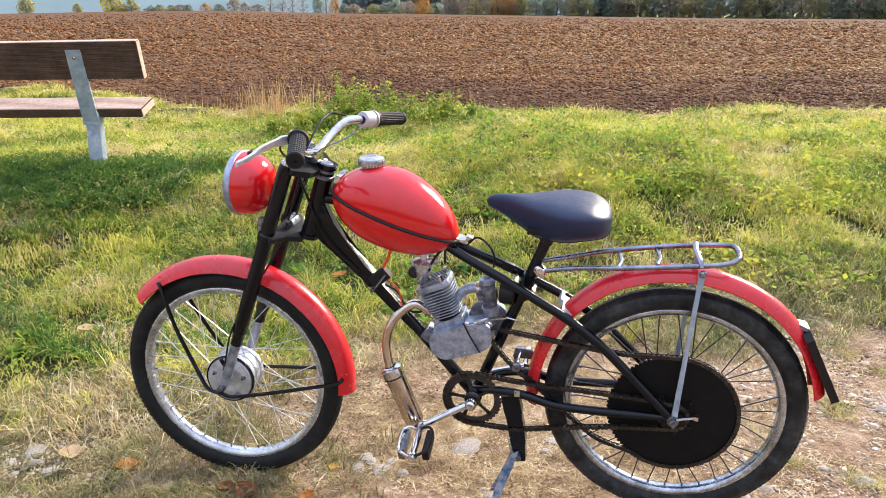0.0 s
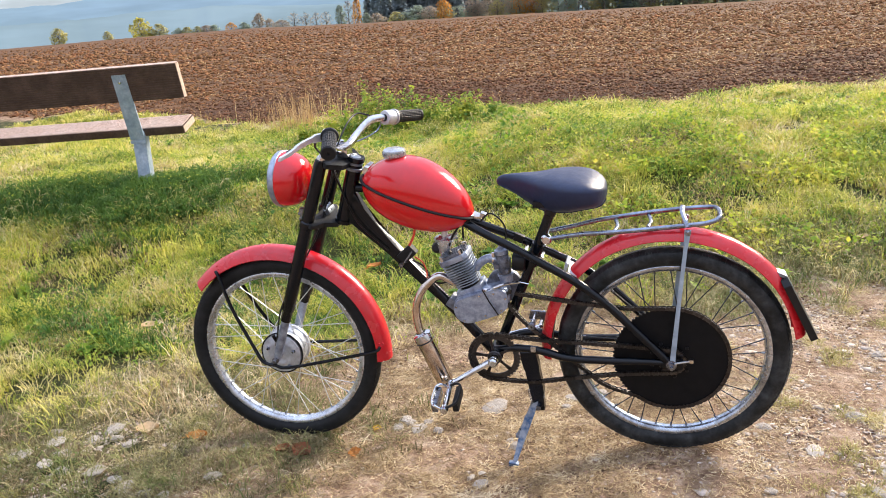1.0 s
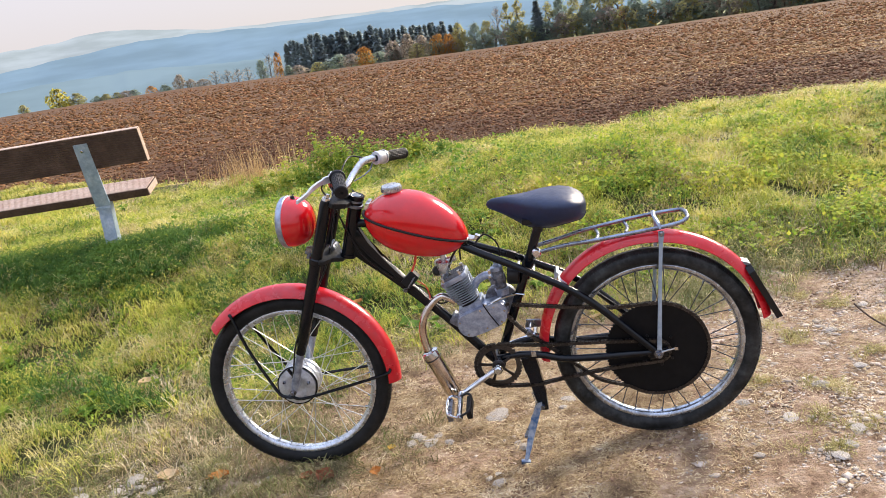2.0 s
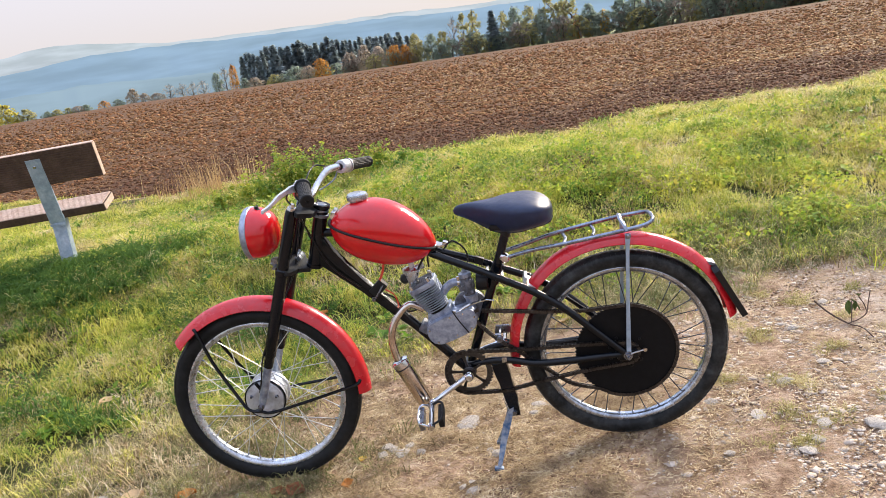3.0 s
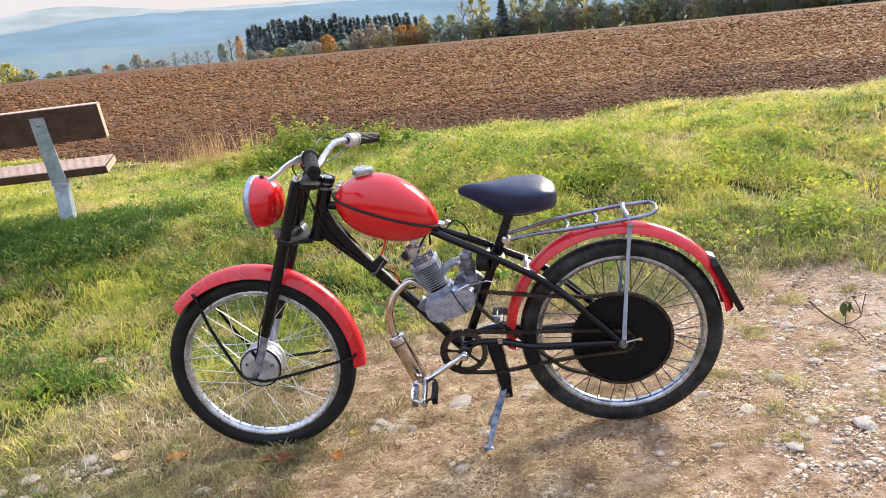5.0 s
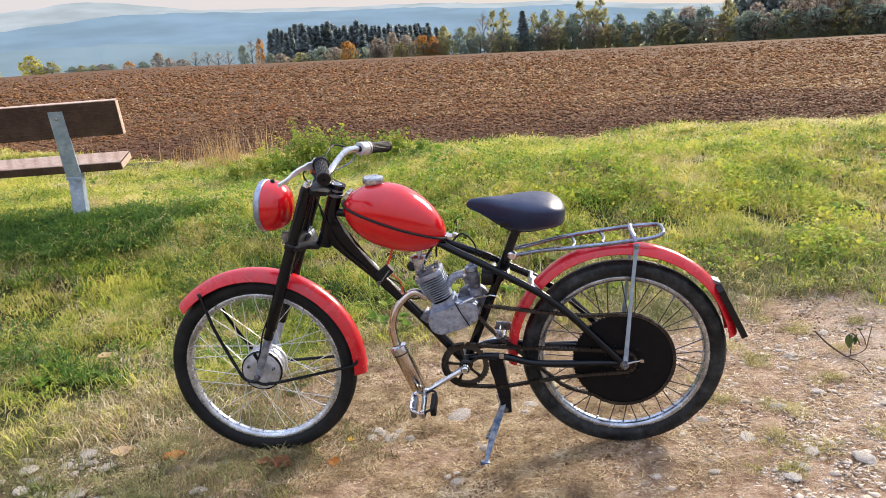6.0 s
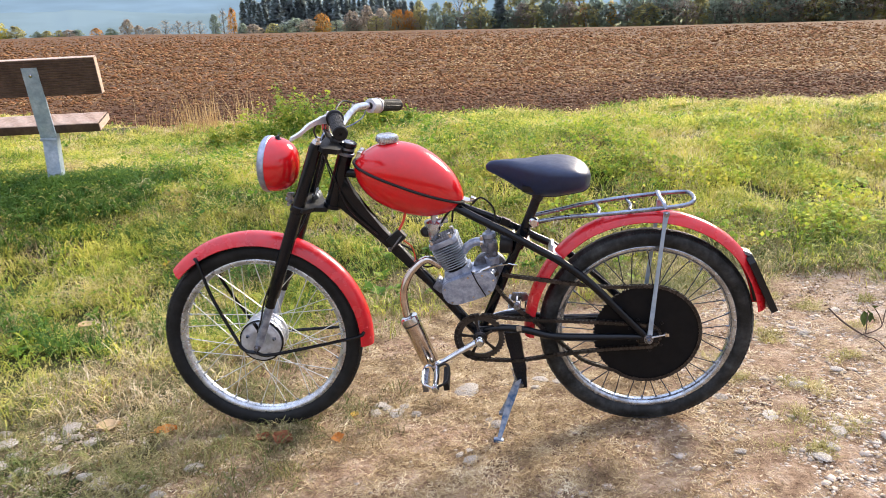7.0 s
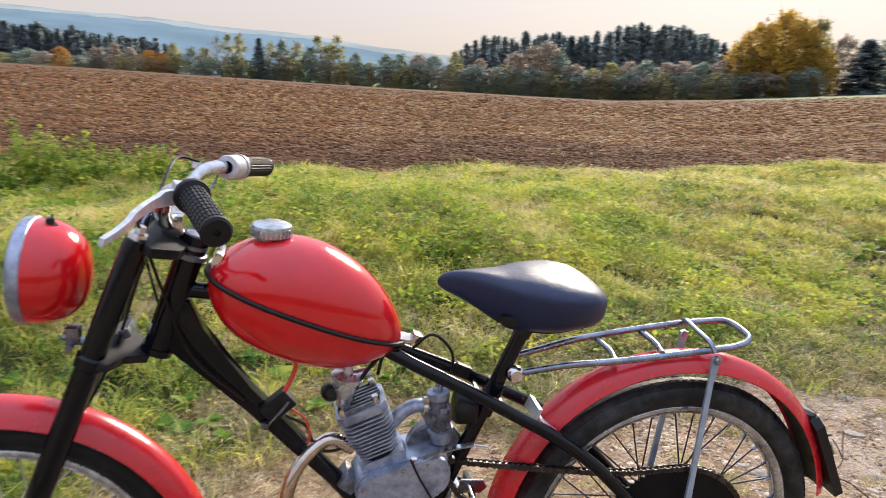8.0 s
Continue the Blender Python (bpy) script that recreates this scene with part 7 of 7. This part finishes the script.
def spruce_mesh(name, seed):
    """A spruce crown: whorls of drooping boughs that shorten to the tip."""
    g = np.random.default_rng(seed)
    c, d, ln = [], [], []
    for lv in range(44):
        t = lv / 43
        h = 0.02 + 0.96 * t + g.normal(0, 0.030) * (1 - t)
        reach = (0.17 * (1 - t) ** 0.85 + 0.012) * g.uniform(0.8, 1.15)
        for b in range(int(10 - 4 * t)):
            a = g.uniform(0, 6.28)
            m = int(6 - 3 * t)
            for q in range(m):
                f = (q + 1) / m
                c.append((reach * f * math.cos(a), reach * f * math.sin(a), h - reach * f * 0.40 + g.normal(0, 0.016)))
                d.append((math.cos(a) + g.normal(0, 0.5), math.sin(a) + g.normal(0, 0.5), -0.45 + g.normal(0, 0.2)))
                ln.append(0.048 * g.uniform(0.7, 1.3))
    c, d, ln = np.array(c), np.array(d), np.array(ln)[:, None]
    d /= np.linalg.norm(d, axis=1)[:, None]
    s = np.cross(d, np.array([0, 0, 1.0]) + g.normal(0, 0.5, d.shape))
    s /= np.linalg.norm(s, axis=1)[:, None]
    out = np.stack([c[:, 0], c[:, 1], 0.05 + 0 * ln[:, 0]], -1) + g.normal(0, 0.03, c.shape)
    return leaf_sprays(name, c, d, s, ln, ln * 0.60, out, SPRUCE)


def trunk_mesh(name, seed, limbs, low, spread, thick, mat):
    """A tapered trunk with forking limbs, one metre tall."""
    g = np.random.default_rng(seed)
    bm = bmesh.new()
    pts = [Vector((g.normal(0, 0.01) * k, g.normal(0, 0.01) * k, k / 6 * 0.97)) for k in range(7)]
    pts[0].z = -0.04
    tube(bm, pts, [thick * (1 - 0.9 * k / 6) + 0.0015 for k in range(7)], 7)
    for k in range(limbs):
        t = g.uniform(low, 0.9)
        a = g.uniform(0, 6.28)
        p = Vector((0, 0, t))
        reach = spread * g.uniform(0.5, 1.0) * (1.15 - t)
        q = p + Vector((math.cos(a) * reach, math.sin(a) * reach, reach * g.uniform(0.5, 1.3)))
        q.z = min(q.z, 1.0)
        mid = p.lerp(q, 0.5) + Vector((0, 0, -0.015))
        tube(bm, [p, mid, q], [thick * 0.32, thick * 0.2, 0.0014], 5)
        for j in range(4):
            f = g.uniform(0.35, 0.95)
            o = p.lerp(q, f)
            e = o + Vector((g.normal(0, 0.06), g.normal(0, 0.06), abs(g.normal(0.05, 0.05))))
            tube(bm, [o, e], [thick * 0.10, 0.001], 4)
    me = bpy.data.meshes.new(name)
    bm.to_mesh(me)
    bm.free()
    me.materials.append(mat)
    me.shade_smooth()
    return me


TRUNKS = [trunk_mesh("trunk", 100 + k, 12, 0.25, 0.42, 0.024, BARK) for k in range(3)]
POLES = [trunk_mesh("trunk", 110 + k, 3, 0.5, 0.10, 0.020, BARK) for k in range(2)]
BARES = [trunk_mesh("trunk", 120 + k, 26, 0.18, 0.46, 0.022, BARK) for k in range(3)]
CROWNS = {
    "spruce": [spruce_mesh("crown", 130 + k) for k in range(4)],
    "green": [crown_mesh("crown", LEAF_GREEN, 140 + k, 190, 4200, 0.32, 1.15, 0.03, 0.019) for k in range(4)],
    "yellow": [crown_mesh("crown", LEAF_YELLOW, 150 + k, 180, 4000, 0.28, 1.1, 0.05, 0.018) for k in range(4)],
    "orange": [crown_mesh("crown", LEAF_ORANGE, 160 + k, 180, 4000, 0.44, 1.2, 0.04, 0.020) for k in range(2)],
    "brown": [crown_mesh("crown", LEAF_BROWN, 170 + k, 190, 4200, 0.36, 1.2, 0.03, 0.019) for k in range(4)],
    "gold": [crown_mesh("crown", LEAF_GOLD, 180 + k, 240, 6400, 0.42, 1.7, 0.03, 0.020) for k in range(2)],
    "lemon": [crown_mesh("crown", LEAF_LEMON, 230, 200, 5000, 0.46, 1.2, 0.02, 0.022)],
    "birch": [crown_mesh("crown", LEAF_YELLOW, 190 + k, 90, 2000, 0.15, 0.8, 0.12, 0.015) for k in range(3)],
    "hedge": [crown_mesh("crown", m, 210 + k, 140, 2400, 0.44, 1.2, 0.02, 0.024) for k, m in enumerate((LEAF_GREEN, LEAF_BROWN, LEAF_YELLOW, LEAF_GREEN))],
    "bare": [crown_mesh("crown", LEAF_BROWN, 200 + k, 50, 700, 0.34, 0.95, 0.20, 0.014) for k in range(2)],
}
TREE_LABELS = {
    "spruce": "tall dark spruce at the edge of the wood",
    "green": "dull green leafy tree beyond the field",
    "yellow": "yellow-green autumn tree beyond the field",
    "orange": "low rounded tree with orange autumn leaves",
    "brown": "broad tree with brown autumn leaves",
    "gold": "large golden tree glowing against the low sun",
    "lemon": "rounded bush with lemon-yellow autumn leaves",
    "birch": "slender half-bare birch with sparse leaves",
    "hedge": "low hedge bush along the edge of the wood",
    "bare": "small bare tree on the crest of the field",
}
tree_count = 0


def plant(kind, az, top, r, widen=1.0, base=None):
    """A tree at az degrees and r metres, whose tip stands top degrees over the eye's level."""
    global tree_count
    tree_count += 1
    a = radians(az)
    x, y = r * math.sin(a), r * math.cos(a)
    z = (float(height(x, y)) if base is None else base) - 0.5
    tall = 1.37 + r * math.tan(radians(top)) - z
    tree = new("tree")
    tree.matrix_world = Matrix.Translation((x, y, z)) @ pose(0, 0, 0, 0, 0, (az * 77 + tree_count * 51) % 360) @ Matrix.Diagonal((tall * widen, tall * widen, tall, 1))
    tagged(tree, TREE_LABELS[kind], "tree", group=kind + " trees beyond the field")
    stock = POLES if kind in ("spruce", "birch") else BARES if kind == "bare" else TRUNKS
    shared("trunk", stock[tree_count % len(stock)], tree, Matrix())
    shared("crown", CROWNS[kind][tree_count % len(CROWNS[kind])], tree, Matrix())
    return tree


tg = np.random.default_rng(9)
for az, top, kind, r, w in [
    (-27.5, 1.6, "yellow", 184, 1.6), (-21.4, 1.35, "yellow", 183, 2.2), (-19.6, 1.0, "yellow", 184, 2.4), (-18.3, 1.0, "brown", 184, 2.4), (-15.8, 1.0, "green", 184, 2.0), (-13.3, 0.95, "brown", 185, 2.2), (-24.6, 1.15, "yellow", 184, 1.6), (-22.5, 1.85, "lemon", 183, 1.15), (-20.2, 0.98, "green", 184, 2.0), (-18.9, 0.98, "yellow", 184, 2.0), (-17.8, 1.0, "green", 184, 1.8), (-16.7, 1.05, "orange", 184, 1.3),
    (-14.8, 1.52, "brown", 186, 1.1), (-14.1, 1.10, "brown", 186, 1.2), (-12.4, 1.35, "bare", 186, 1.4), (-11.6, 1.28, "bare", 187, 1.4), (-10.9, 1.2, "bare", 186, 1.5), (-10.2, 1.25, "bare", 187, 1.3), (-9.2, 1.62, "green", 185, 0.8), (-8.6, 1.85, "bare", 187, 1.0), (-8.0, 2.05, "orange", 186, 0.42), (-7.4, 0.95, "green", 184, 1.2),
    (-2.0, 1.40, "orange", 183, 1.0), (0.1, 1.45, "brown", 184, 1.3), (1.2, 1.75, "brown", 186, 0.9), (2.2, 1.5, "brown", 185, 1.0), (3.3, 1.42, "orange", 184, 0.9), (4.1, 1.3, "orange", 184, 0.8), (4.9, 1.95, "yellow", 184, 0.9),
    (6.0, 1.75, "green", 186, 0.9), (6.9, 1.75, "yellow", 186, 1.0), (7.7, 2.5, "bare", 188, 0.7), (8.4, 2.75, "birch", 188, 1.0), (9.2, 2.85, "birch", 187, 1.1), (9.0, 1.3, "green", 185, 1.4), (10.5, 2.45, "spruce", 186, 1.5), (11.3, 2.4, "birch", 188, 1.2), (12.1, 2.55, "green", 188, 0.7), (12.2, 1.4, "brown", 186, 1.4), (13.1, 2.5, "birch", 187, 1.3), (13.9, 2.1, "green", 187, 0.9), (14.5, 2.9, "birch", 188, 1.2), (15.2, 2.3, "yellow", 188, 0.8), (15.9, 3.05, "birch", 187, 1.4), (16.3, 1.25, "orange", 185, 0.5), (17.2, 1.85, "green", 186, 0.9), (18.2, 1.2, "gold", 185, 0.5),
    (19.3, 1.75, "green", 186, 1.2), (20.4, 1.95, "green", 187, 1.1), (21.6, 1.9, "brown", 187, 1.2), (22.7, 1.85, "green", 186, 1.1), (24.2, 2.25, "yellow", 186, 0.8), (25.3, 1.3, "green", 186, 1.2), (26.0, 1.75, "brown", 186, 0.9), (27.3, 1.2, "green", 186, 1.6), (28.4, 2.3, "brown", 187, 0.9), (29.6, 2.75, "brown", 188, 0.9), (30.8, 3.1, "brown", 188, 0.95), (31.6, 2.3, "green", 187, 1.0), (32.8, 1.6, "brown", 186, 1.2), (34.0, 1.35, "yellow", 185, 1.4), (35.2, 1.75, "yellow", 186, 1.2), (36.4, 1.9, "brown", 187, 1.2), (37.6, 1.95, "green", 187, 1.3), (38.9, 1.9, "brown", 187, 1.3), (40.1, 2.0, "brown", 187, 1.3), (41.3, 2.0, "green", 187, 1.2), (42.6, 2.2, "brown", 188, 1.2), (43.6, 3.5, "gold", 189, 0.8), (44.3, 3.0, "brown", 188, 0.9),
    (44.8, 4.6, "gold", 189, 0.8), (46.2, 5.3, "gold", 190, 0.85), (47.5, 4.9, "gold", 190, 0.7), (48.3, 4.85, "yellow", 191, 0.8), (48.6, 3.2, "gold", 188, 0.8), (49.9, 3.9, "brown", 191, 0.8), (51.2, 3.5, "spruce", 191, 2.6), (52.4, 3.9, "green", 190, 1.0), (54.0, 3.8, "spruce", 191, 2.4), (55.8, 3.6, "green", 190, 1.0), (58, 3.3, "brown", 190, 1.0), (60.5, 3.5, "green", 190, 1.1), (63, 3.2, "brown", 190, 1.1), (66, 3.4, "green", 190, 1.2),
]:
    plant(kind, az, top, r, w)
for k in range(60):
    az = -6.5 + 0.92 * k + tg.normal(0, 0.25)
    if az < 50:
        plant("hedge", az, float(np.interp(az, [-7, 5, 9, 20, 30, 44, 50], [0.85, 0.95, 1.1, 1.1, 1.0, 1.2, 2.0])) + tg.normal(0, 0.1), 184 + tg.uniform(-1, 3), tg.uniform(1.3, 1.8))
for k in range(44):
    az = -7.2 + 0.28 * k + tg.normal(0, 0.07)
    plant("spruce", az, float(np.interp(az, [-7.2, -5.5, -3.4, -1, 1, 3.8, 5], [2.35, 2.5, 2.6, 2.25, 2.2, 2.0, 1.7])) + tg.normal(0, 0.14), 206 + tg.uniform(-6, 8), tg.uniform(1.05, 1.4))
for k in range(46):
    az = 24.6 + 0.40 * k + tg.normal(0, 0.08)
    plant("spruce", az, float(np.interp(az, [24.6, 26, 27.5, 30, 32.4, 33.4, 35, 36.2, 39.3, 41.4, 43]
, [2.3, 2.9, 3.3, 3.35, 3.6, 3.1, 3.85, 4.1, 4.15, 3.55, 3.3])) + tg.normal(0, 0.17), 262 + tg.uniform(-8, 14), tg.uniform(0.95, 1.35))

# ---- stones, gravel, fallen leaves and a twig on the track ----
def stony(x, y):
    bare = 1 - smooth01(0.3, 0.8, turf_amount(x, y))
    right = smooth01(0.45, 1.2, x - 0.25 * (y - 2)) * (0.40 + 0.60 * smooth01(0.34, 0.58, field_noise(x, y, 0.35, 91)))
    left = 0.9 * smooth01(-0.65, -1.3, x) * smooth01(2.75, 2.25, y) * smooth01(0.42, 0.62, field_noise(x, y, 0.24, 92))
    return bare * np.clip(0.05 + right + left + 0.10 * smooth01(0.55, 0.75, field_noise(x, y, 0.22, 93)), 0, 1)


x, y, g = scatter(170000, -2.6, 4.6, 0.8, 3.9, lambda x, y: stony(x, y) * 0.72, 94)
size = 0.005 + 0.016 * g.random(len(x)) ** 2.0
lumps_of("gravel", x, y, height(x, y) + size * 0.06, size, 0.34, GRAVEL, "grey limestone chips trodden into the track", "gravel", 95, coarse=True)
x, y, g = scatter(16000, -2.6, 4.2, 1.0, 3.9, lambda x, y: stony(x, y) * 0.75, 99)
size = 0.014 + 0.032 * g.random(len(x)) ** 2.4
lumps_of("flat_pebbles", x, y, height(x, y) - size * 0.015, size, 0.16, GRAVEL, "flat pale pebbles packed into the track", "gravel", 101, rough=0.16)

# crumbs of soil
x, y, g = scatter(140000, -2.4, 3.6, 0.8, 3.4, lambda x, y: (1 - smooth01(0.3, 0.8, turf_amount(x, y))) * 0.3 * smooth01(0.35, 0.6, field_noise(x, y, 0.3, 96)), 97)
size = 0.004 + 0.014 * g.random(len(x)) ** 2
CRUMB = material("soil_crumbs", (0.26, 0.17, 0.115), 0.95, 0, 0.15, vary=0.3, vary_scale=60, island=0.4)
lumps_of("soil_crumbs", x, y, height(x, y) + size * 0.12, size, 0.7, CRUMB, "loose crumbs of dry soil", "soil", 98, coarse=True)


def stone_mesh(seed, flat):
    bm = bmesh.new()
    bmesh.ops.create_icosphere(bm, subdivisions=2, radius=0.5)
    g = random.Random(seed)
    off = Vector((g.uniform(0, 50), g.uniform(0, 50), g.uniform(0, 50)))
    for v in bm.verts:
        k = 1 + 0.42 * noise.noise(v.co * 1.7 + off) + 0.16 * noise.noise(v.co * 4.5 + off)
        v.co = Vector((v.co.x * k * 1.2, v.co.y * k * 0.9, v.co.z * k * flat))
    me = bpy.data.meshes.new("stone")
    bm.to_mesh(me)
    bm.free()
    me.materials.append(STONE)
    me.shade_smooth()
    me.set_sharp_from_angle(angle=radians(24))
    return me


STONES = [stone_mesh(k, f) for k, f in enumerate((0.30, 0.45, 0.6, 0.5, 0.38))]
rs = random.Random(12)


def stone(x, y, size, which, label="pale limestone half sunk in the track"):
    ob = new("stone", STONES[which])
    ob.matrix_world = Matrix.Translation((x, y, float(height(x, y)) + size * (0.09 if x < 0 else 0.05))) @ pose(0, 0, 0, rs.uniform(-8, 8), rs.uniform(-8, 8), rs.uniform(0, 360)) @ Matrix.Diagonal((size * 0.94, size * 0.94, size * 0.66, 1))
    return tagged(ob, label, "stone", group="stones on the track")


for x, y, s, w in [(0.076, 2.281, 0.105, 0), (-0.226, 2.20, 0.05, 3), (-0.27, 2.18, 0.045, 2), (-0.20, 2.16, 0.06, 4), (-0.165, 2.21, 0.045, 1), (-0.25, 2.23, 0.055, 4), (-0.13, 2.14, 0.04, 2), (-0.858, 1.935, 0.058, 2), (0.010, 1.80, 0.05, 1), (0.022, 1.86, 0.03, 3), (-0.015, 1.84, 0.03, 2), (0.135, 2.01, 0.05, 2), (0.115, 2.04, 0.035, 3), (0.36, 2.31, 0.055, 4), (0.42, 2.27, 0.05, 0), (0.33, 2.25, 0.04, 1), (0.47, 2.33, 0.045, 3),
                   (-1.36, 2.32, 0.075, 2), (-1.42, 2.26, 0.05, 1), (-1.33, 2.25, 0.055, 3), (-1.56, 2.25, 0.085, 0), (-1.60, 2.33, 0.06, 2), (-1.50, 2.18, 0.05, 4), (-1.25, 2.20, 0.06, 3), (-1.14, 1.90, 0.075, 0), (-1.20, 1.96, 0.05, 2), (-1.06, 1.87, 0.045, 4), (-0.99, 1.84, 0.05, 1), (-1.30, 2.02, 0.085, 0), (-1.43, 2.05, 0.06, 3), (-1.52, 2.10, 0.07, 1), (-1.66, 2.18, 0.09, 0), (-1.70, 2.05, 0.06, 2), (-0.94, 1.80, 0.045, 3), (-1.22, 2.62, 0.045, 2), (-1.02, 2.45, 0.035, 1), (-0.80, 2.12, 0.035, 3),
                   (1.043, 1.575, 0.060, 1), (1.10, 1.62, 0.05, 3), (1.17, 1.70, 0.055, 0), (1.30, 1.62, 0.07, 2), (1.02, 1.84, 0.06, 0), (0.92, 2.00, 0.05, 4), (1.22, 2.02, 0.06, 3), (1.42, 2.10, 0.05, 1), (1.60, 1.95, 0.07, 0), (1.85, 2.30, 0.06, 4), (2.05, 2.55, 0.07, 0), (1.50, 2.45, 0.05, 2), (2.30, 2.80, 0.06, 3), (1.75, 2.65, 0.05, 1), (0.70, 2.36, 0.04, 2), (0.83, 1.66, 0.04, 1)]:
    stone(x, y, s, w)


def fallen_leaf(x, y, size, turn, tilt, lift, label, mat):
    """A curled leaf: a pointed oval with a raised rim and a midrib fold."""
    bm = bmesh.new()
    rows = []
    for i in range(7):
        t = i / 6
        wdt = 0.42 * math.sin(math.pi * min(0.98, t * 0.95 + 0.03)) ** 0.8 * (1 + 0.15 * math.sin(i * 2.4))
        row = []
        for j in (-1, -0.5, 0, 0.5, 1):
            row.append(bm.verts.new((t - 0.5, wdt * j, 0.16 * abs(j) ** 1.4 + 0.14 * (t - 0.5) ** 2)))
        rows.append(row)
    for a, b in zip(rows, rows[1:]):
        for j in range(4):
            bm.faces.new((a[j], a[j + 1], b[j + 1], b[j]))
    ext = bmesh.ops.solidify(bm, geom=bm.faces[:], thickness=0.012)
    tube(bm, [(-0.5, 0, 0.03), (-0.68, 0.03, 0.06)], 0.014, 5)
    ob = part("fallen_leaf", bm, mat, None, "", Matrix.Translation((x, y, float(height(x, y)) + lift)) @ pose(0, 0, 0, tilt, tilt * 0.6, turn) @ Matrix.Scale(size, 4))
    return tagged(ob, label, "leaf", group="fallen leaves")


TANLEAF = material("tan_leaf", (0.64, 0.48, 0.29), 0.7, 0, 0.3, vary=0.2, vary_scale=6)
ORLEAF = material("orange_leaf", (0.55, 0.24, 0.06), 0.65, 0, 0.3, vary=0.25, vary_scale=6)
YLEAF = material("yellow_leaf", (0.66, 0.44, 0.06), 0.6, 0, 0.3, vary=0.2, vary_scale=6)
BRLEAF = material("red_brown_leaf", (0.26, 0.085, 0.04), 0.7, 0, 0.3, vary=0.3, vary_scale=6)
for x, y, s, a, mat, label, lift in [(-1.56, 3.17, 0.075, 40, TANLEAF, "tan dry leaf lying in the grass", 0.085), (-1.00, 2.19, 0.075, 10, ORLEAF, "orange fallen leaf on the track", 0.012), (-0.345, 2.17, 0.038, 70, YLEAF, "small yellow leaf on the track", 0.008), (-0.585, 2.04, 0.075, 150, BRLEAF, "curled red-brown leaf on the track", 0.012), (-0.655, 2.06, 0.055, 220, BRLEAF, "curled red-brown leaf on the track", 0.012), (-1.22, 2.28, 0.08, 20, TANLEAF, "tan dry leaf lying among gravel", 0.012), (-0.53, 3.70, 0.085, 30, ORLEAF, "orange leaf caught in the grass", 0.06), (-0.40, 2.01, 0.05, 100, ORLEAF, "orange fallen leaf on the track", 0.01), (1.95, 3.55, 0.06, 60, TANLEAF, "tan dry leaf lying in the grass", 0.04), (0.66, 3.05, 0.06, 15, TANLEAF, "tan dry leaf lying in the grass", 0.02), (-0.98, 1.62, 0.06, 300, ORLEAF, "orange fallen leaf on the track", 0.01), (-1.78, 2.02, 0.07, 200, ORLEAF, "orange fallen leaf on the track", 0.012), (-1.34, 3.85, 0.05, 90, YLEAF, "small yellow leaf lying in the grass", 0.06)]:
    fallen_leaf(x, y, s, a, rs.uniform(-18, 18), lift, label, mat)

twig = new("twig")
twig.matrix_world = Matrix.Translation((1.687, 2.355, float(height(1.687, 2.355))))
tagged(twig, "thin broken twig with a few withered leaves", "twig")
TWIGM = material("twig_bark", (0.09, 0.06, 0.045), 0.85, 0, 0.2, vary=0.3, vary_scale=60)
bm = bmesh.new()
tube(bm, spline([(-0.035, 0.185, 0.060), (-0.022, 0.10, 0.030), (0.0, 0.0, 0.010), (0.012, -0.07, 0.014), (0.0, -0.155, 0.006)], 4), [0.0038] * 8 + [0.0026] * 9, 7)
part("stem", bm, TWIGM, twig)
for line in ([(0.0, 0.0, 0.012), (0.050, 0.012, 0.014), (0.098, 0.030, 0.026), (0.128, 0.060, 0.060), (0.156, 0.086, 0.098)], [(0.104, 0.036, 0.032), (0.108, 0.062, 0.058), (0.100, 0.080, 0.082)], [(0.014, 0.004, 0.012), (0.036, 0.034, 0.040), (0.060, 0.070, 0.074)]):
    bm = bmesh.new()
    tube(bm, spline(line, 4), 0.0021, 6)
    part("side_shoot", bm, TWIGM, twig)
GREENL = material("withered_green_leaf", (0.12, 0.16, 0.05), 0.65, 0, 0.3, vary=0.3, vary_scale=30)
for p, a, t, s in (((0.046, 0.072, 0.080), 250, 62, 0.058), ((0.062, 0.074, 0.078), 330, 40, 0.050), ((0.104, 0.084, 0.090), 60, 15, 0.045), ((0.080, 0.066, 0.072), 200, 60, 0.040)):
    bm = bmesh.new()
    rows = []
    for i in range(6):
        tt = i / 5
        w = 0.28 * math.sin(math.pi * min(0.98, tt + 0.02)) ** 0.9
        rows.append([bm.verts.new((tt, w * j, 0.10 * abs(j) - 0.3 * tt * tt)) for j in (-1, 0, 1)])
    for q, r in zip(rows, rows[1:]):
        for j in range(2):
            bm.faces.new((q[j], q[j + 1], r[j + 1], r[j]))
    bmesh.ops.solidify(bm, geom=bm.faces[:], thickness=0.01)
    part("leaf", bm, GREENL, twig, "", Matrix.Translation(p) @ pose(0, 0, 0, 0, t, a) @ Matrix.Scale(s, 4))
